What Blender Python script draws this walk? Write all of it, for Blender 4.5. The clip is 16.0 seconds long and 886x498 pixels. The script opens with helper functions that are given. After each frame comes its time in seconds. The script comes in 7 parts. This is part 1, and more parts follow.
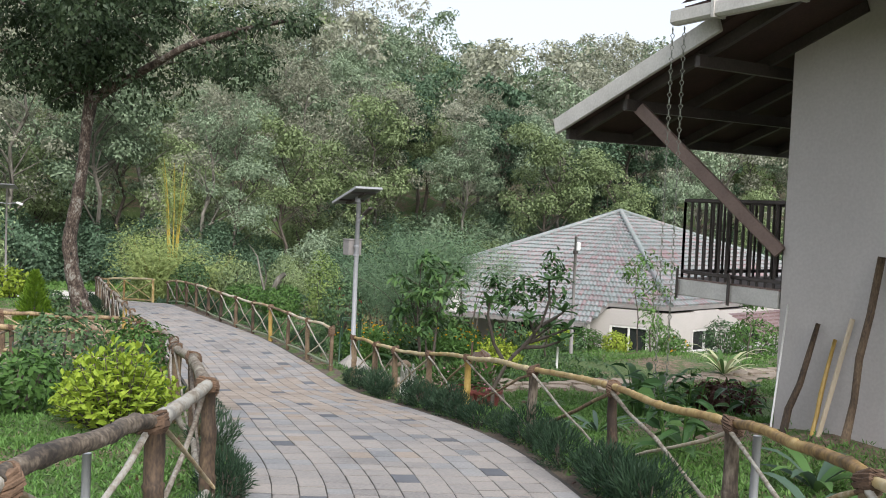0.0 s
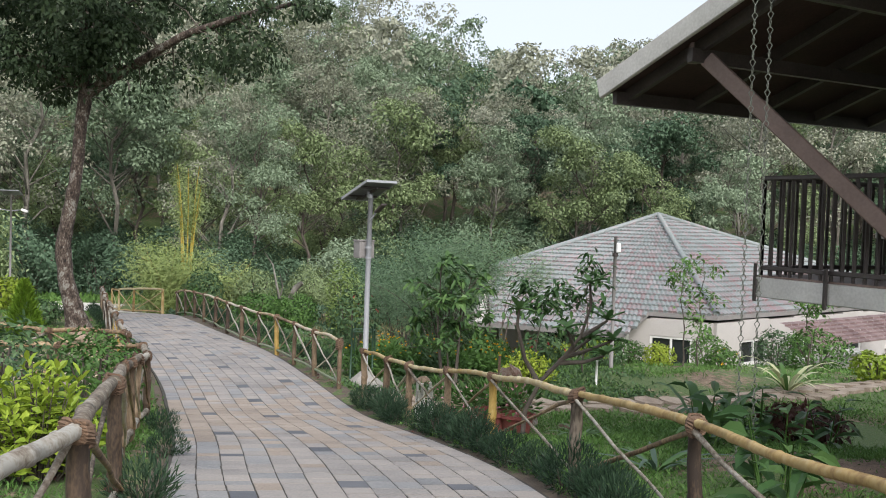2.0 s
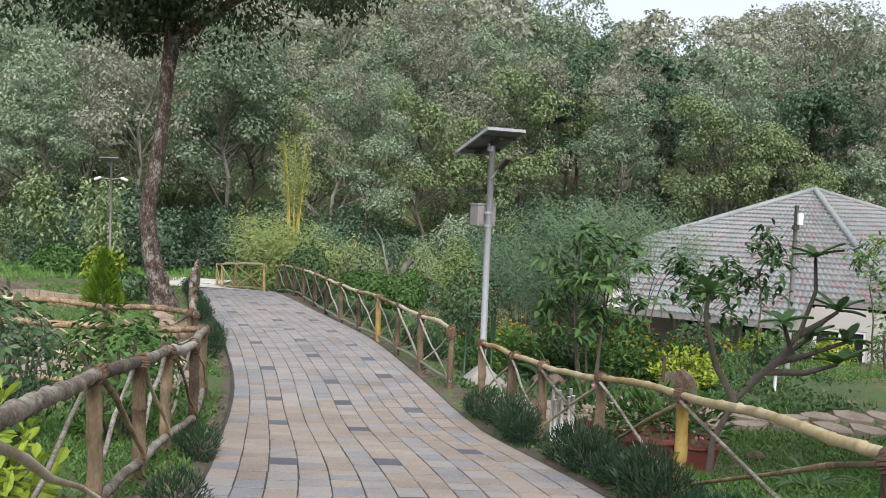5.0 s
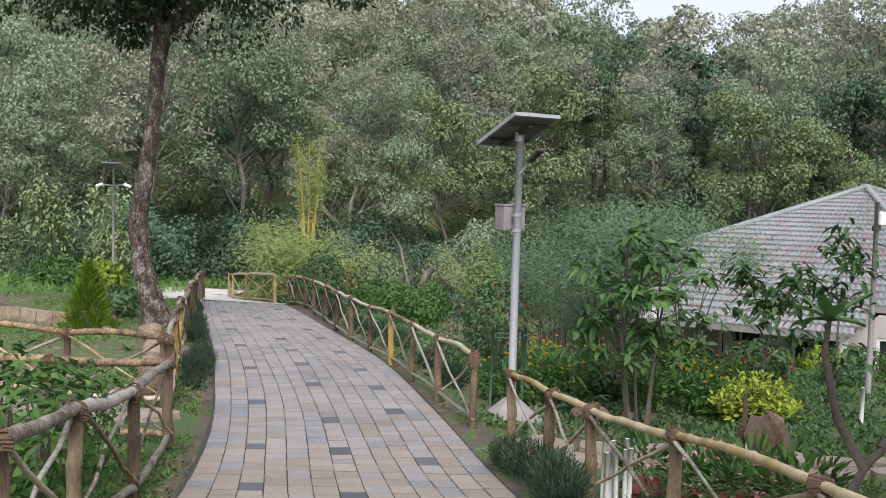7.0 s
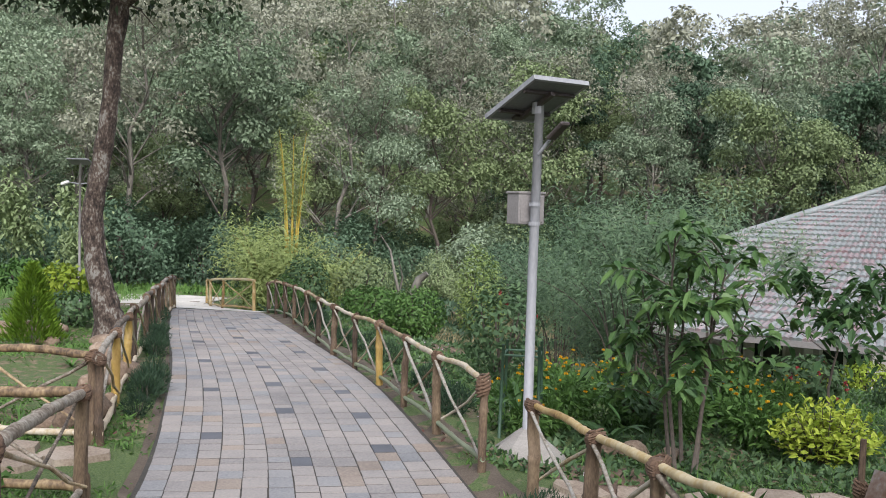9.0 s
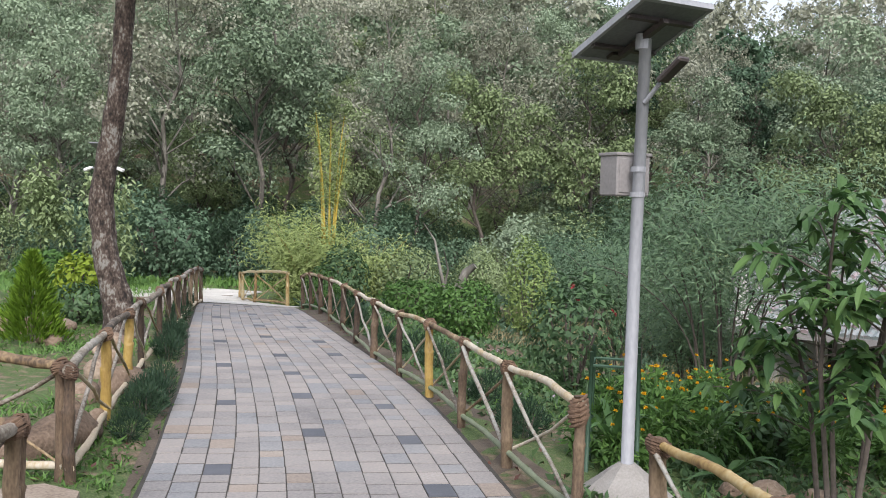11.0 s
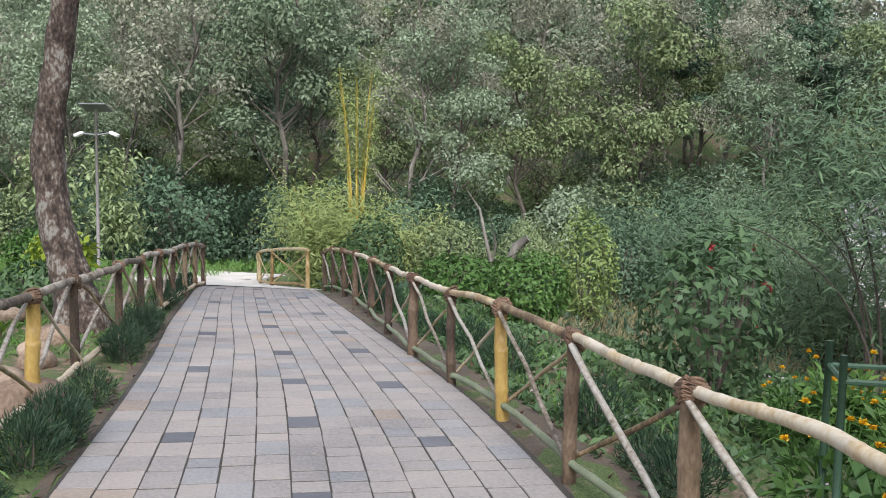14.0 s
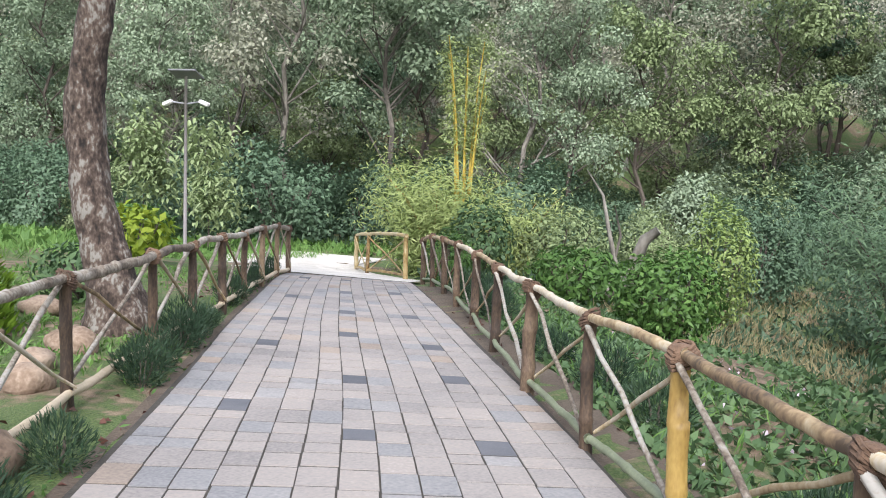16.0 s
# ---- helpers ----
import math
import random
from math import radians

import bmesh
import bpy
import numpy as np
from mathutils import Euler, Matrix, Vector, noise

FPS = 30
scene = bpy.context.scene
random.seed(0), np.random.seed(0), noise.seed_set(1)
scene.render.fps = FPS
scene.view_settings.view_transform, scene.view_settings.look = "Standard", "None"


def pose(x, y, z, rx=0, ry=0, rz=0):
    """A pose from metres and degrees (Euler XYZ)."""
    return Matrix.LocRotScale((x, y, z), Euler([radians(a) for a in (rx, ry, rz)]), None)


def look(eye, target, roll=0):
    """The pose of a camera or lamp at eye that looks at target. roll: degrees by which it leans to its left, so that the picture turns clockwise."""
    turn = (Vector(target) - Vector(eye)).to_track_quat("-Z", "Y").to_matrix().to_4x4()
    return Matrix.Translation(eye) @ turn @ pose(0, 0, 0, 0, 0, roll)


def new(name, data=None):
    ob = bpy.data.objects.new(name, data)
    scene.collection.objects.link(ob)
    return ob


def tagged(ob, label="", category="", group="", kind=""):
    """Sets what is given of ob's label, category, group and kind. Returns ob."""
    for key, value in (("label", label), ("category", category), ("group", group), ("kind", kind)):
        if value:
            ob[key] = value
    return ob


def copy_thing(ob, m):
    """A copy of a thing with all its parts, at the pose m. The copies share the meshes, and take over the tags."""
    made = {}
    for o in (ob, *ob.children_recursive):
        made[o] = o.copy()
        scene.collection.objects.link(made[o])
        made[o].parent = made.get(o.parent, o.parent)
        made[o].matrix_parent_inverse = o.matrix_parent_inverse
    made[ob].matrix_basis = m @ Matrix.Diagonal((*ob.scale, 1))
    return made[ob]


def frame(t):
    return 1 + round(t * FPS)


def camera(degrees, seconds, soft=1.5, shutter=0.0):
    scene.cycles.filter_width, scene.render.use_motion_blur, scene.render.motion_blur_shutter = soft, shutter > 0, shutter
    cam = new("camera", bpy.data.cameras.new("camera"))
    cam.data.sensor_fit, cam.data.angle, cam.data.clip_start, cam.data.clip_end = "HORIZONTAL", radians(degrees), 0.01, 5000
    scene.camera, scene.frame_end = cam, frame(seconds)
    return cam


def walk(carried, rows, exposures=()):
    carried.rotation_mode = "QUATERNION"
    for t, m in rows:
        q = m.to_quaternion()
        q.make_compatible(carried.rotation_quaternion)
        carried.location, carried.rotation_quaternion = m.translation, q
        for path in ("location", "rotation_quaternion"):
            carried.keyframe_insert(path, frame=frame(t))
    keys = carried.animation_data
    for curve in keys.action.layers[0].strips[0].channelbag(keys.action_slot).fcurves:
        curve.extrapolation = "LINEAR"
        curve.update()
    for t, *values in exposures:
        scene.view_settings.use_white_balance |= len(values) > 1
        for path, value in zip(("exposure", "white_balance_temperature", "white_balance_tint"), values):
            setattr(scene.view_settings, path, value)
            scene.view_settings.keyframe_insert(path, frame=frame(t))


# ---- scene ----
cam = camera(51.4, 16.0, soft=1.0)
METRES, EYE, TILT, LEAN, TURN = 19.0, 1.54, 0.0, 0.0, 0.0
ROWS = [
    (0.0, 0.0, 0.0, 0.0, 0.11, -2.83, -2.26),
    (0.5, 0.0032, 0.0318, -0.0046, 0.25, -2.74, -2.24),
    (1.0, 0.0071, 0.0611, -0.0086, 0.46, -2.53, -2.0),
    (1.5, 0.0066, 0.0913, -0.013, 0.98, -2.45, -1.98),
    (2.0, 0.0071, 0.1204, -0.0158, 1.95, -2.18, -1.78),
    (2.5, 0.0066, 0.1507, -0.0193, 3.91, -2.97, -2.17),
    (3.0, 0.0042, 0.1809, -0.0237, 4.34, -2.96, -2.25),
    (3.5, 0.0017, 0.2093, -0.0271, 6.29, -3.79, -2.62),
    (4.0, -0.0046, 0.2391, -0.0305, 7.43, -3.7, -2.62),
    (6.5, -0.0282, 0.3905, -0.0401, 10.78, -3.41, -1.55),
    (7.0, -0.0317, 0.4173, -0.0402, 10.69, -3.28, -1.42),
    (7.5, -0.0384, 0.4445, -0.0421, 9.56, -3.17, -1.36),
    (8.0, -0.0436, 0.4728, -0.0445, 9.27, -2.99, -1.23),
    (8.5, -0.0517, 0.5021, -0.0484, 9.25, -2.91, -1.32),
    (9.0, -0.059, 0.5323, -0.0527, 10.06, -2.8, -1.6),
    (11.5, -0.1054, 0.6759, -0.0701, 12.71, -3.45, -1.4),
    (12.0, -0.1171, 0.7084, -0.0758, 13.09, -3.68, -1.26),
    (12.5, -0.1258, 0.7418, -0.0807, 14.0, -3.56, -0.89),
    (13.0, -0.1356, 0.7744, -0.085, 14.23, -3.76, -0.81),
    (13.5, -0.1436, 0.8068, -0.0896, 14.46, -3.94, -0.58),
    (14.0, -0.1543, 0.8391, -0.0944, 14.43, -4.2, -0.53),
    (14.5, -0.1631, 0.8717, -0.0968, 14.57, -4.22, -0.5),
    (15.0, -0.1742, 0.9042, -0.0975, 14.8, -4.38, -0.52),
    (15.5, -0.184, 0.936, -0.0984, 17.09, -4.76, -0.8),
    (16.0, -0.1966, 0.9659, -0.0986, 21.22, -5.38, -1.86),
]
EXPOSURES = [(0.0, 0.60, 6320, 11.8), (0.5, 0.57, 6320, 11.8), (1.0, 0.44, 6320, 11.8), (2.0, 0.47, 6320, 11.8), (2.5, 0.53, 6320, 11.8), (4.0, 0.54, 6320, 11.8), (7.0, 0.44, 6220, 15), (11.5, 0.60, 6180, 15), (15.0, 0.62, 6170, 15), (15.5, 0.62, 6170, 15), (16.0, 0.97, 6150, 15.5)]
walk(cam, [(t, pose(0, 0, EYE, TILT, LEAN, TURN) @ pose(METRES * x, METRES * y, METRES * z, 90 + pitch, roll, yaw)) for t, x, y, z, yaw, pitch, roll in ROWS], exposures=EXPOSURES)

# ---- world and light ----
world = bpy.data.worlds.new("sky")
scene.world = world
world.use_nodes = True
wn = world.node_tree.nodes
sky = wn.new("ShaderNodeTexSky")
sky.sky_type = "NISHITA"
sky.sun_disc = False
sky.sun_elevation, sky.sun_rotation = radians(40), radians(160)
sky.air_density, sky.dust_density, sky.ozone_density = 1.0, 3.0, 1.0
wn["Background"].inputs["Strength"].default_value = 0.15
haze = wn.new("ShaderNodeMixRGB")
haze.inputs[0].default_value, haze.inputs[2].default_value = 0.75, (4.9, 5.1, 5.35, 1)
world.node_tree.links.new(sky.outputs[0], haze.inputs[1])
world.node_tree.links.new(haze.outputs[0], wn["Background"].inputs["Color"])
sun_data = bpy.data.lights.new("sun", "SUN")
sun_data.energy, sun_data.angle, sun_data.color = 3.0, radians(32), (1.0, 0.98, 0.94)
sun = new("sun", sun_data)
sun.matrix_world = look((17, -48, 43), (0, 0, 0))

# ---- materials ----
def nodes_of(name):
    m = bpy.data.materials.new(name)
    m.use_nodes = True
    return m, m.node_tree.nodes, m.node_tree.links, m.node_tree.nodes["Principled BSDF"]


def ramp(n, stops):
    r = n.new("ShaderNodeValToRGB")
    while len(r.color_ramp.elements) < len(stops):
        r.color_ramp.elements.new(0.5)
    for e, (p, c) in zip(r.color_ramp.elements, stops):
        e.position, e.color = p, (*c, 1)
    return r


def surface(name, stops, scale=4.0, fine=40.0, rough=0.8, bump=0.3, metal=0.0, island=0.0, objrand=0.0, stretch=(1, 1, 1), dist=0.02, detail=6.0):
    """Two-scale mottled surface; island and objrand vary the value from piece to piece."""
    m, n, l, p = nodes_of(name)
    co = n.new("ShaderNodeTexCoord")
    mp = n.new("ShaderNodeMapping")
    mp.inputs["Scale"].default_value = stretch
    l.new(co.outputs["Object"], mp.inputs[0])
    a, b = n.new("ShaderNodeTexNoise"), n.new("ShaderNodeTexNoise")
    a.inputs["Scale"].default_value, b.inputs["Scale"].default_value = scale, fine
    a.inputs["Detail"].default_value = detail
    l.new(mp.outputs[0], a.inputs["Vector"])
    l.new(mp.outputs[0], b.inputs["Vector"])
    mix = n.new("ShaderNodeMath")
    mix.operation = "MULTIPLY_ADD"
    mix.inputs[1].default_value = 0.45
    l.new(b.outputs["Fac"], mix.inputs[0])
    half = n.new("ShaderNodeMath")
    half.operation = "MULTIPLY"
    half.inputs[1].default_value = 0.55
    l.new(a.outputs["Fac"], half.inputs[0])
    l.new(half.outputs[0], mix.inputs[2])
    last = mix.outputs[0]
    for amount, node, out in ((island, "ShaderNodeNewGeometry", "Random Per Island"), (objrand, "ShaderNodeObjectInfo", "Random")):
        if amount:
            g = n.new(node)
            s = n.new("ShaderNodeMath")
            s.operation = "SUBTRACT"
            s.inputs[1].default_value = 0.5
            l.new(g.outputs[out], s.inputs[0])
            k = n.new("ShaderNodeMath")
            k.operation = "MULTIPLY_ADD"
            k.inputs[1].default_value = amount
            l.new(s.outputs[0], k.inputs[0])
            l.new(last, k.inputs[2])
            last = k.outputs[0]
    r = ramp(n, stops)
    l.new(last, r.inputs[0])
    l.new(r.outputs[0], p.inputs["Base Color"])
    p.inputs["Roughness"].default_value, p.inputs["Metallic"].default_value = rough, metal
    if bump:
        bp = n.new("ShaderNodeBump")
        bp.inputs["Strength"].default_value, bp.inputs["Distance"].default_value = bump, dist
        l.new(mix.outputs[0], bp.inputs["Height"])
        l.new(bp.outputs[0], p.inputs["Normal"])
    return m


def leafy(name, stops, rough=0.5, glow=0.24, objrand=0.32, patch=0.5):
    """Leaves: colour by leaf, by plant and by place, some light passing through."""
    m, n, l, p = nodes_of(name)
    g, o, c = n.new("ShaderNodeNewGeometry"), n.new("ShaderNodeObjectInfo"), n.new("ShaderNodeTexCoord")
    drift = n.new("ShaderNodeTexNoise")
    drift.inputs["Scale"].default_value, drift.inputs["Detail"].default_value = patch, 3
    l.new(c.outputs["Object"], drift.inputs["Vector"])
    last = None
    for source, weight in ((o.outputs["Random"], objrand), (g.outputs["Random Per Island"], 0.72 - objrand), (drift.outputs["Fac"], 0.28)):
        k = n.new("ShaderNodeMath")
        k.operation = "MULTIPLY_ADD"
        k.inputs[1].default_value = weight
        k.inputs[2].default_value = 0.0
        l.new(source, k.inputs[0])
        if last:
            l.new(last, k.inputs[2])
        last = k.outputs[0]
    r = ramp(n, stops)
    l.new(last, r.inputs[0])
    l.new(r.outputs[0], p.inputs["Base Color"])
    p.inputs["Roughness"].default_value, p.inputs["Specular IOR Level"].default_value = rough, 0.22
    t = n.new("ShaderNodeBsdfTranslucent")
    l.new(r.outputs[0], t.inputs["Color"])
    mx = n.new("ShaderNodeMixShader")
    mx.inputs[0].default_value = glow
    l.new(p.outputs[0], mx.inputs[1])
    l.new(t.outputs[0], mx.inputs[2])
    l.new(mx.outputs[0], n["Material Output"].inputs["Surface"])
    return m


M = {}
TAN = [(0.30, (0.178, 0.148, 0.124)), (0.45, (0.245, 0.202, 0.166)), (0.55, (0.280, 0.232, 0.190)), (0.70, (0.330, 0.285, 0.242))]
BLUE = [(0.30, (0.140, 0.142, 0.148)), (0.45, (0.200, 0.200, 0.202)), (0.55, (0.235, 0.230, 0.226)), (0.70, (0.290, 0.280, 0.272))]
M["paver_tan"] = surface("paver_tan", TAN, 0.9, 45, 0.85, 0.35, island=0.17, objrand=0.0, dist=0.004)
M["paver_blue"] = surface("paver_blue", BLUE, 0.9, 45, 0.85, 0.35, island=0.17, objrand=0.0, dist=0.004)
M["paver"] = surface("paver", [(0.28, (0.158, 0.149, 0.144)), (0.42, (0.220, 0.204, 0.193)), (0.54, (0.268, 0.245, 0.226)), (0.64, (0.297, 0.265, 0.238)), (0.76, (0.352, 0.323, 0.300))], 0.9, 45, 0.85, 0.35, island=0.17, objrand=0.0, dist=0.004)
M["paver_piece"] = surface("paver_piece", [(0.28, (0.158, 0.149, 0.144)), (0.42, (0.220, 0.204, 0.193)), (0.54, (0.268, 0.245, 0.226)), (0.64, (0.297, 0.265, 0.238)), (0.76, (0.352, 0.323, 0.300))], 0.9, 45, 0.85, 0.35, objrand=0.17, dist=0.004)
M["piece_tan"] = surface("piece_tan", TAN, 0.9, 45, 0.85, 0.35, objrand=0.17, dist=0.004)
M["piece_blue"] = surface("piece_blue", BLUE, 0.9, 45, 0.85, 0.35, objrand=0.17, dist=0.004)
M["paver_dark"] = surface("paver_dark", [(0.2, (0.060, 0.064, 0.076)), (0.8, (0.136, 0.140, 0.152))], 3, 90, 0.8, 0.25, island=0.3, objrand=0.2, dist=0.004)
M["joint"] = surface("joint", [(0.3, (0.026, 0.024, 0.020)), (0.7, (0.062, 0.055, 0.044))], 6, 60, 0.95, 0.4)
M["soil"] = surface("soil", [(0.25, (0.043, 0.034, 0.025)), (0.5, (0.098, 0.074, 0.053)), (0.75, (0.153, 0.126, 0.090))], 3, 50, 0.95, 0.8, dist=0.03)
M["concrete"] = surface("concrete", [(0.35, (0.42, 0.395, 0.35)), (0.65, (0.64, 0.61, 0.55))], 1.2, 30, 0.9, 0.5)
M["footing"] = surface("footing", [(0.3, (0.20, 0.185, 0.165)), (0.7, (0.33, 0.31, 0.28))], 4, 60, 0.9, 0.6)
M["wall"] = surface("wall", [(0.25, (0.380, 0.351, 0.324)), (0.6, (0.460, 0.427, 0.402)), (0.8, (0.494, 0.462, 0.432))], 0.9, 30, 0.9, 0.12, dist=0.006)
M["fascia"] = surface("fascia", [(0.3, (0.40, 0.38, 0.35)), (0.7, (0.60, 0.58, 0.54))], 3, 40, 0.8, 0.1)
M["brown_steel"] = surface("brown_steel", [(0.3, (0.13, 0.085, 0.07)), (0.7, (0.21, 0.145, 0.12))], 3, 40, 0.5, 0.05, metal=0.0)
M["dark_steel"] = surface("dark_steel", [(0.3, (0.035, 0.027, 0.025)), (0.7, (0.075, 0.06, 0.055))], 3, 40, 0.5, 0.05)
M["roof_tile"] = surface("roof_tile", [(0.32, (0.25, 0.165, 0.165)), (0.42, (0.215, 0.185, 0.183)), (0.50, (0.185, 0.215, 0.205)), (0.58, (0.225, 0.245, 0.238)), (0.70, (0.30, 0.235, 0.235))], 0.28, 6, 0.5, 0.2, island=0.26, dist=0.01)
M["maroon_tile"] = surface("maroon_tile", [(0.3, (0.105, 0.062, 0.058)), (0.7, (0.20, 0.135, 0.128))], 2, 30, 0.6, 0.2, island=0.3)
# Brown roof boards, with the shade beneath the eaves darkened into the colour.
M["shaded_underside"] = surface("shaded_underside", [(0.2, (0.028, 0.014, 0.012)), (0.7, (0.066, 0.033, 0.028))], 3, 30, 0.8, 0.2, island=0.3)
M["galv"] = surface("galv", [(0.3, (0.22, 0.225, 0.235)), (0.7, (0.34, 0.345, 0.355))], 4, 40, 0.62, 0.05, metal=0.1, stretch=(1, 1, 0.3))
M["box_grey"] = surface("box_grey", [(0.3, (0.170, 0.157, 0.149)), (0.7, (0.264, 0.246, 0.234))], 3, 40, 0.6, 0.05)
M["panel_back"] = surface("panel_back", [(0.3, (0.10, 0.105, 0.11)), (0.7, (0.18, 0.185, 0.19))], 3, 40, 0.5, 0.05)
M["panel_cell"] = surface("panel_cell", [(0.3, (0.01, 0.015, 0.035)), (0.7, (0.02, 0.03, 0.06))], 3, 40, 0.15, 0.0)
M["chain"] = surface("chain", [(0.3, (0.13, 0.14, 0.115)), (0.7, (0.22, 0.23, 0.19))], 5, 40, 0.6, 0.1, metal=0.3)
M["bamboo_gold"] = surface("bamboo_gold", [(0.25, (0.085, 0.053, 0.024)), (0.38, (0.221, 0.136, 0.049)), (0.50, (0.340, 0.234, 0.085)), (0.60, (0.383, 0.289, 0.136)), (0.74, (0.451, 0.383, 0.238))], 4, 30, 0.5, 0.2, island=0.35, objrand=0.35, stretch=(1, 1, 0.6), dist=0.006)
M["bamboo"] = surface("bamboo", [(0.26, (0.072, 0.047, 0.027)), (0.38, (0.196, 0.132, 0.070)), (0.49, (0.323, 0.238, 0.128)), (0.58, (0.399, 0.323, 0.204)), (0.72, (0.493, 0.442, 0.348))], 5, 34, 0.6, 0.3, island=0.35, objrand=0.35, stretch=(1, 1, 0.6), dist=0.006)
M["bamboo_grey"] = surface("bamboo_grey", [(0.30, (0.038, 0.030, 0.023)), (0.41, (0.102, 0.079, 0.057)), (0.50, (0.178, 0.146, 0.109)), (0.60, (0.281, 0.251, 0.204)), (0.72, (0.365, 0.348, 0.306))], 5, 40, 0.75, 0.6, island=0.3, objrand=0.3, dist=0.008)
M["post_brown"] = surface("post_brown", [(0.28, (0.035, 0.023, 0.015)), (0.45, (0.095, 0.062, 0.038)), (0.58, (0.15, 0.105, 0.063)), (0.75, (0.25, 0.18, 0.11))], 8, 70, 0.8, 0.6, objrand=0.4, stretch=(1, 1, 0.35), dist=0.008)
M["post_dark"] = surface("post_dark", [(0.36, (0.02, 0.015, 0.011)), (0.5, (0.07, 0.052, 0.037)), (0.64, (0.17, 0.14, 0.105))], 5, 40, 0.85, 0.5, stretch=(1, 1, 0.35), dist=0.008)
M["post_yellow"] = surface("post_yellow", [(0.22, (0.15, 0.09, 0.03)), (0.4, (0.31, 0.195, 0.05)), (0.6, (0.42, 0.285, 0.08)), (0.85, (0.47, 0.37, 0.16))], 6, 60, 0.5, 0.3, stretch=(1, 1, 0.4), dist=0.005)
M["cane_yellow"] = surface("cane_yellow", [(0.3, (0.36, 0.24, 0.035)), (0.5, (0.50, 0.36, 0.06)), (0.7, (0.55, 0.44, 0.12))], 3, 30, 0.4, 0.1)
M["pole_green"] = surface("pole_green", [(0.2, (0.11, 0.13, 0.075)), (0.6, (0.21, 0.24, 0.15)), (0.85, (0.30, 0.31, 0.20))], 4, 50, 0.55, 0.2, dist=0.005)
M["rope"] = surface("rope", [(0.2, (0.045, 0.026, 0.017)), (0.7, (0.16, 0.10, 0.062))], 20, 120, 0.95, 0.8, objrand=0.3, dist=0.01)
M["bark"] = surface("bark", [(0.36, (0.012, 0.009, 0.007)), (0.46, (0.045, 0.031, 0.023)), (0.54, (0.095, 0.070, 0.054)), (0.61, (0.20, 0.19, 0.165))], 7, 30, 0.95, 1.0, stretch=(1, 1, 0.55), dist=0.04)
M["bark_pale"] = surface("bark_pale", [(0.3, (0.055, 0.050, 0.040)), (0.5, (0.130, 0.118, 0.096)), (0.7, (0.270, 0.255, 0.215))], 1.2, 9, 0.95, 0.6, objrand=0.3, stretch=(1, 1, 0.4))
M["bark_dark"] = surface("bark_dark", [(0.25, (0.04, 0.032, 0.025)), (0.8, (0.15, 0.125, 0.10))], 1.2, 20, 0.95, 0.6)
M["rock"] = surface("rock", [(0.32, (0.10, 0.068, 0.045)), (0.5, (0.20, 0.142, 0.098)), (0.68, (0.32, 0.25, 0.185))], 3, 30, 0.9, 0.8, objrand=0.3, dist=0.03)
M["terracotta"] = surface("terracotta", [(0.25, (0.14, 0.035, 0.03)), (0.8, (0.27, 0.08, 0.065))], 5, 60, 0.7, 0.2)
M["white_paint"] = surface("white_paint", [(0.25, (0.62, 0.60, 0.57)), (0.8, (0.80, 0.79, 0.76))], 4, 60, 0.5, 0.05)
M["glass_dark"] = surface("glass_dark", [(0.3, (0.015, 0.017, 0.018)), (0.7, (0.03, 0.034, 0.035))], 1, 10, 0.08, 0.0)
M["pale_wood"] = surface("pale_wood", [(0.25, (0.36, 0.29, 0.19)), (0.8, (0.58, 0.50, 0.38))], 5, 50, 0.8, 0.3, stretch=(1, 1, 0.25))
M["flagstone"] = surface("flagstone", [(0.34, (0.15, 0.112, 0.08)), (0.5, (0.255, 0.20, 0.15)), (0.66, (0.34, 0.285, 0.225))], 3, 40, 0.9, 0.4, island=0.3, dist=0.01)
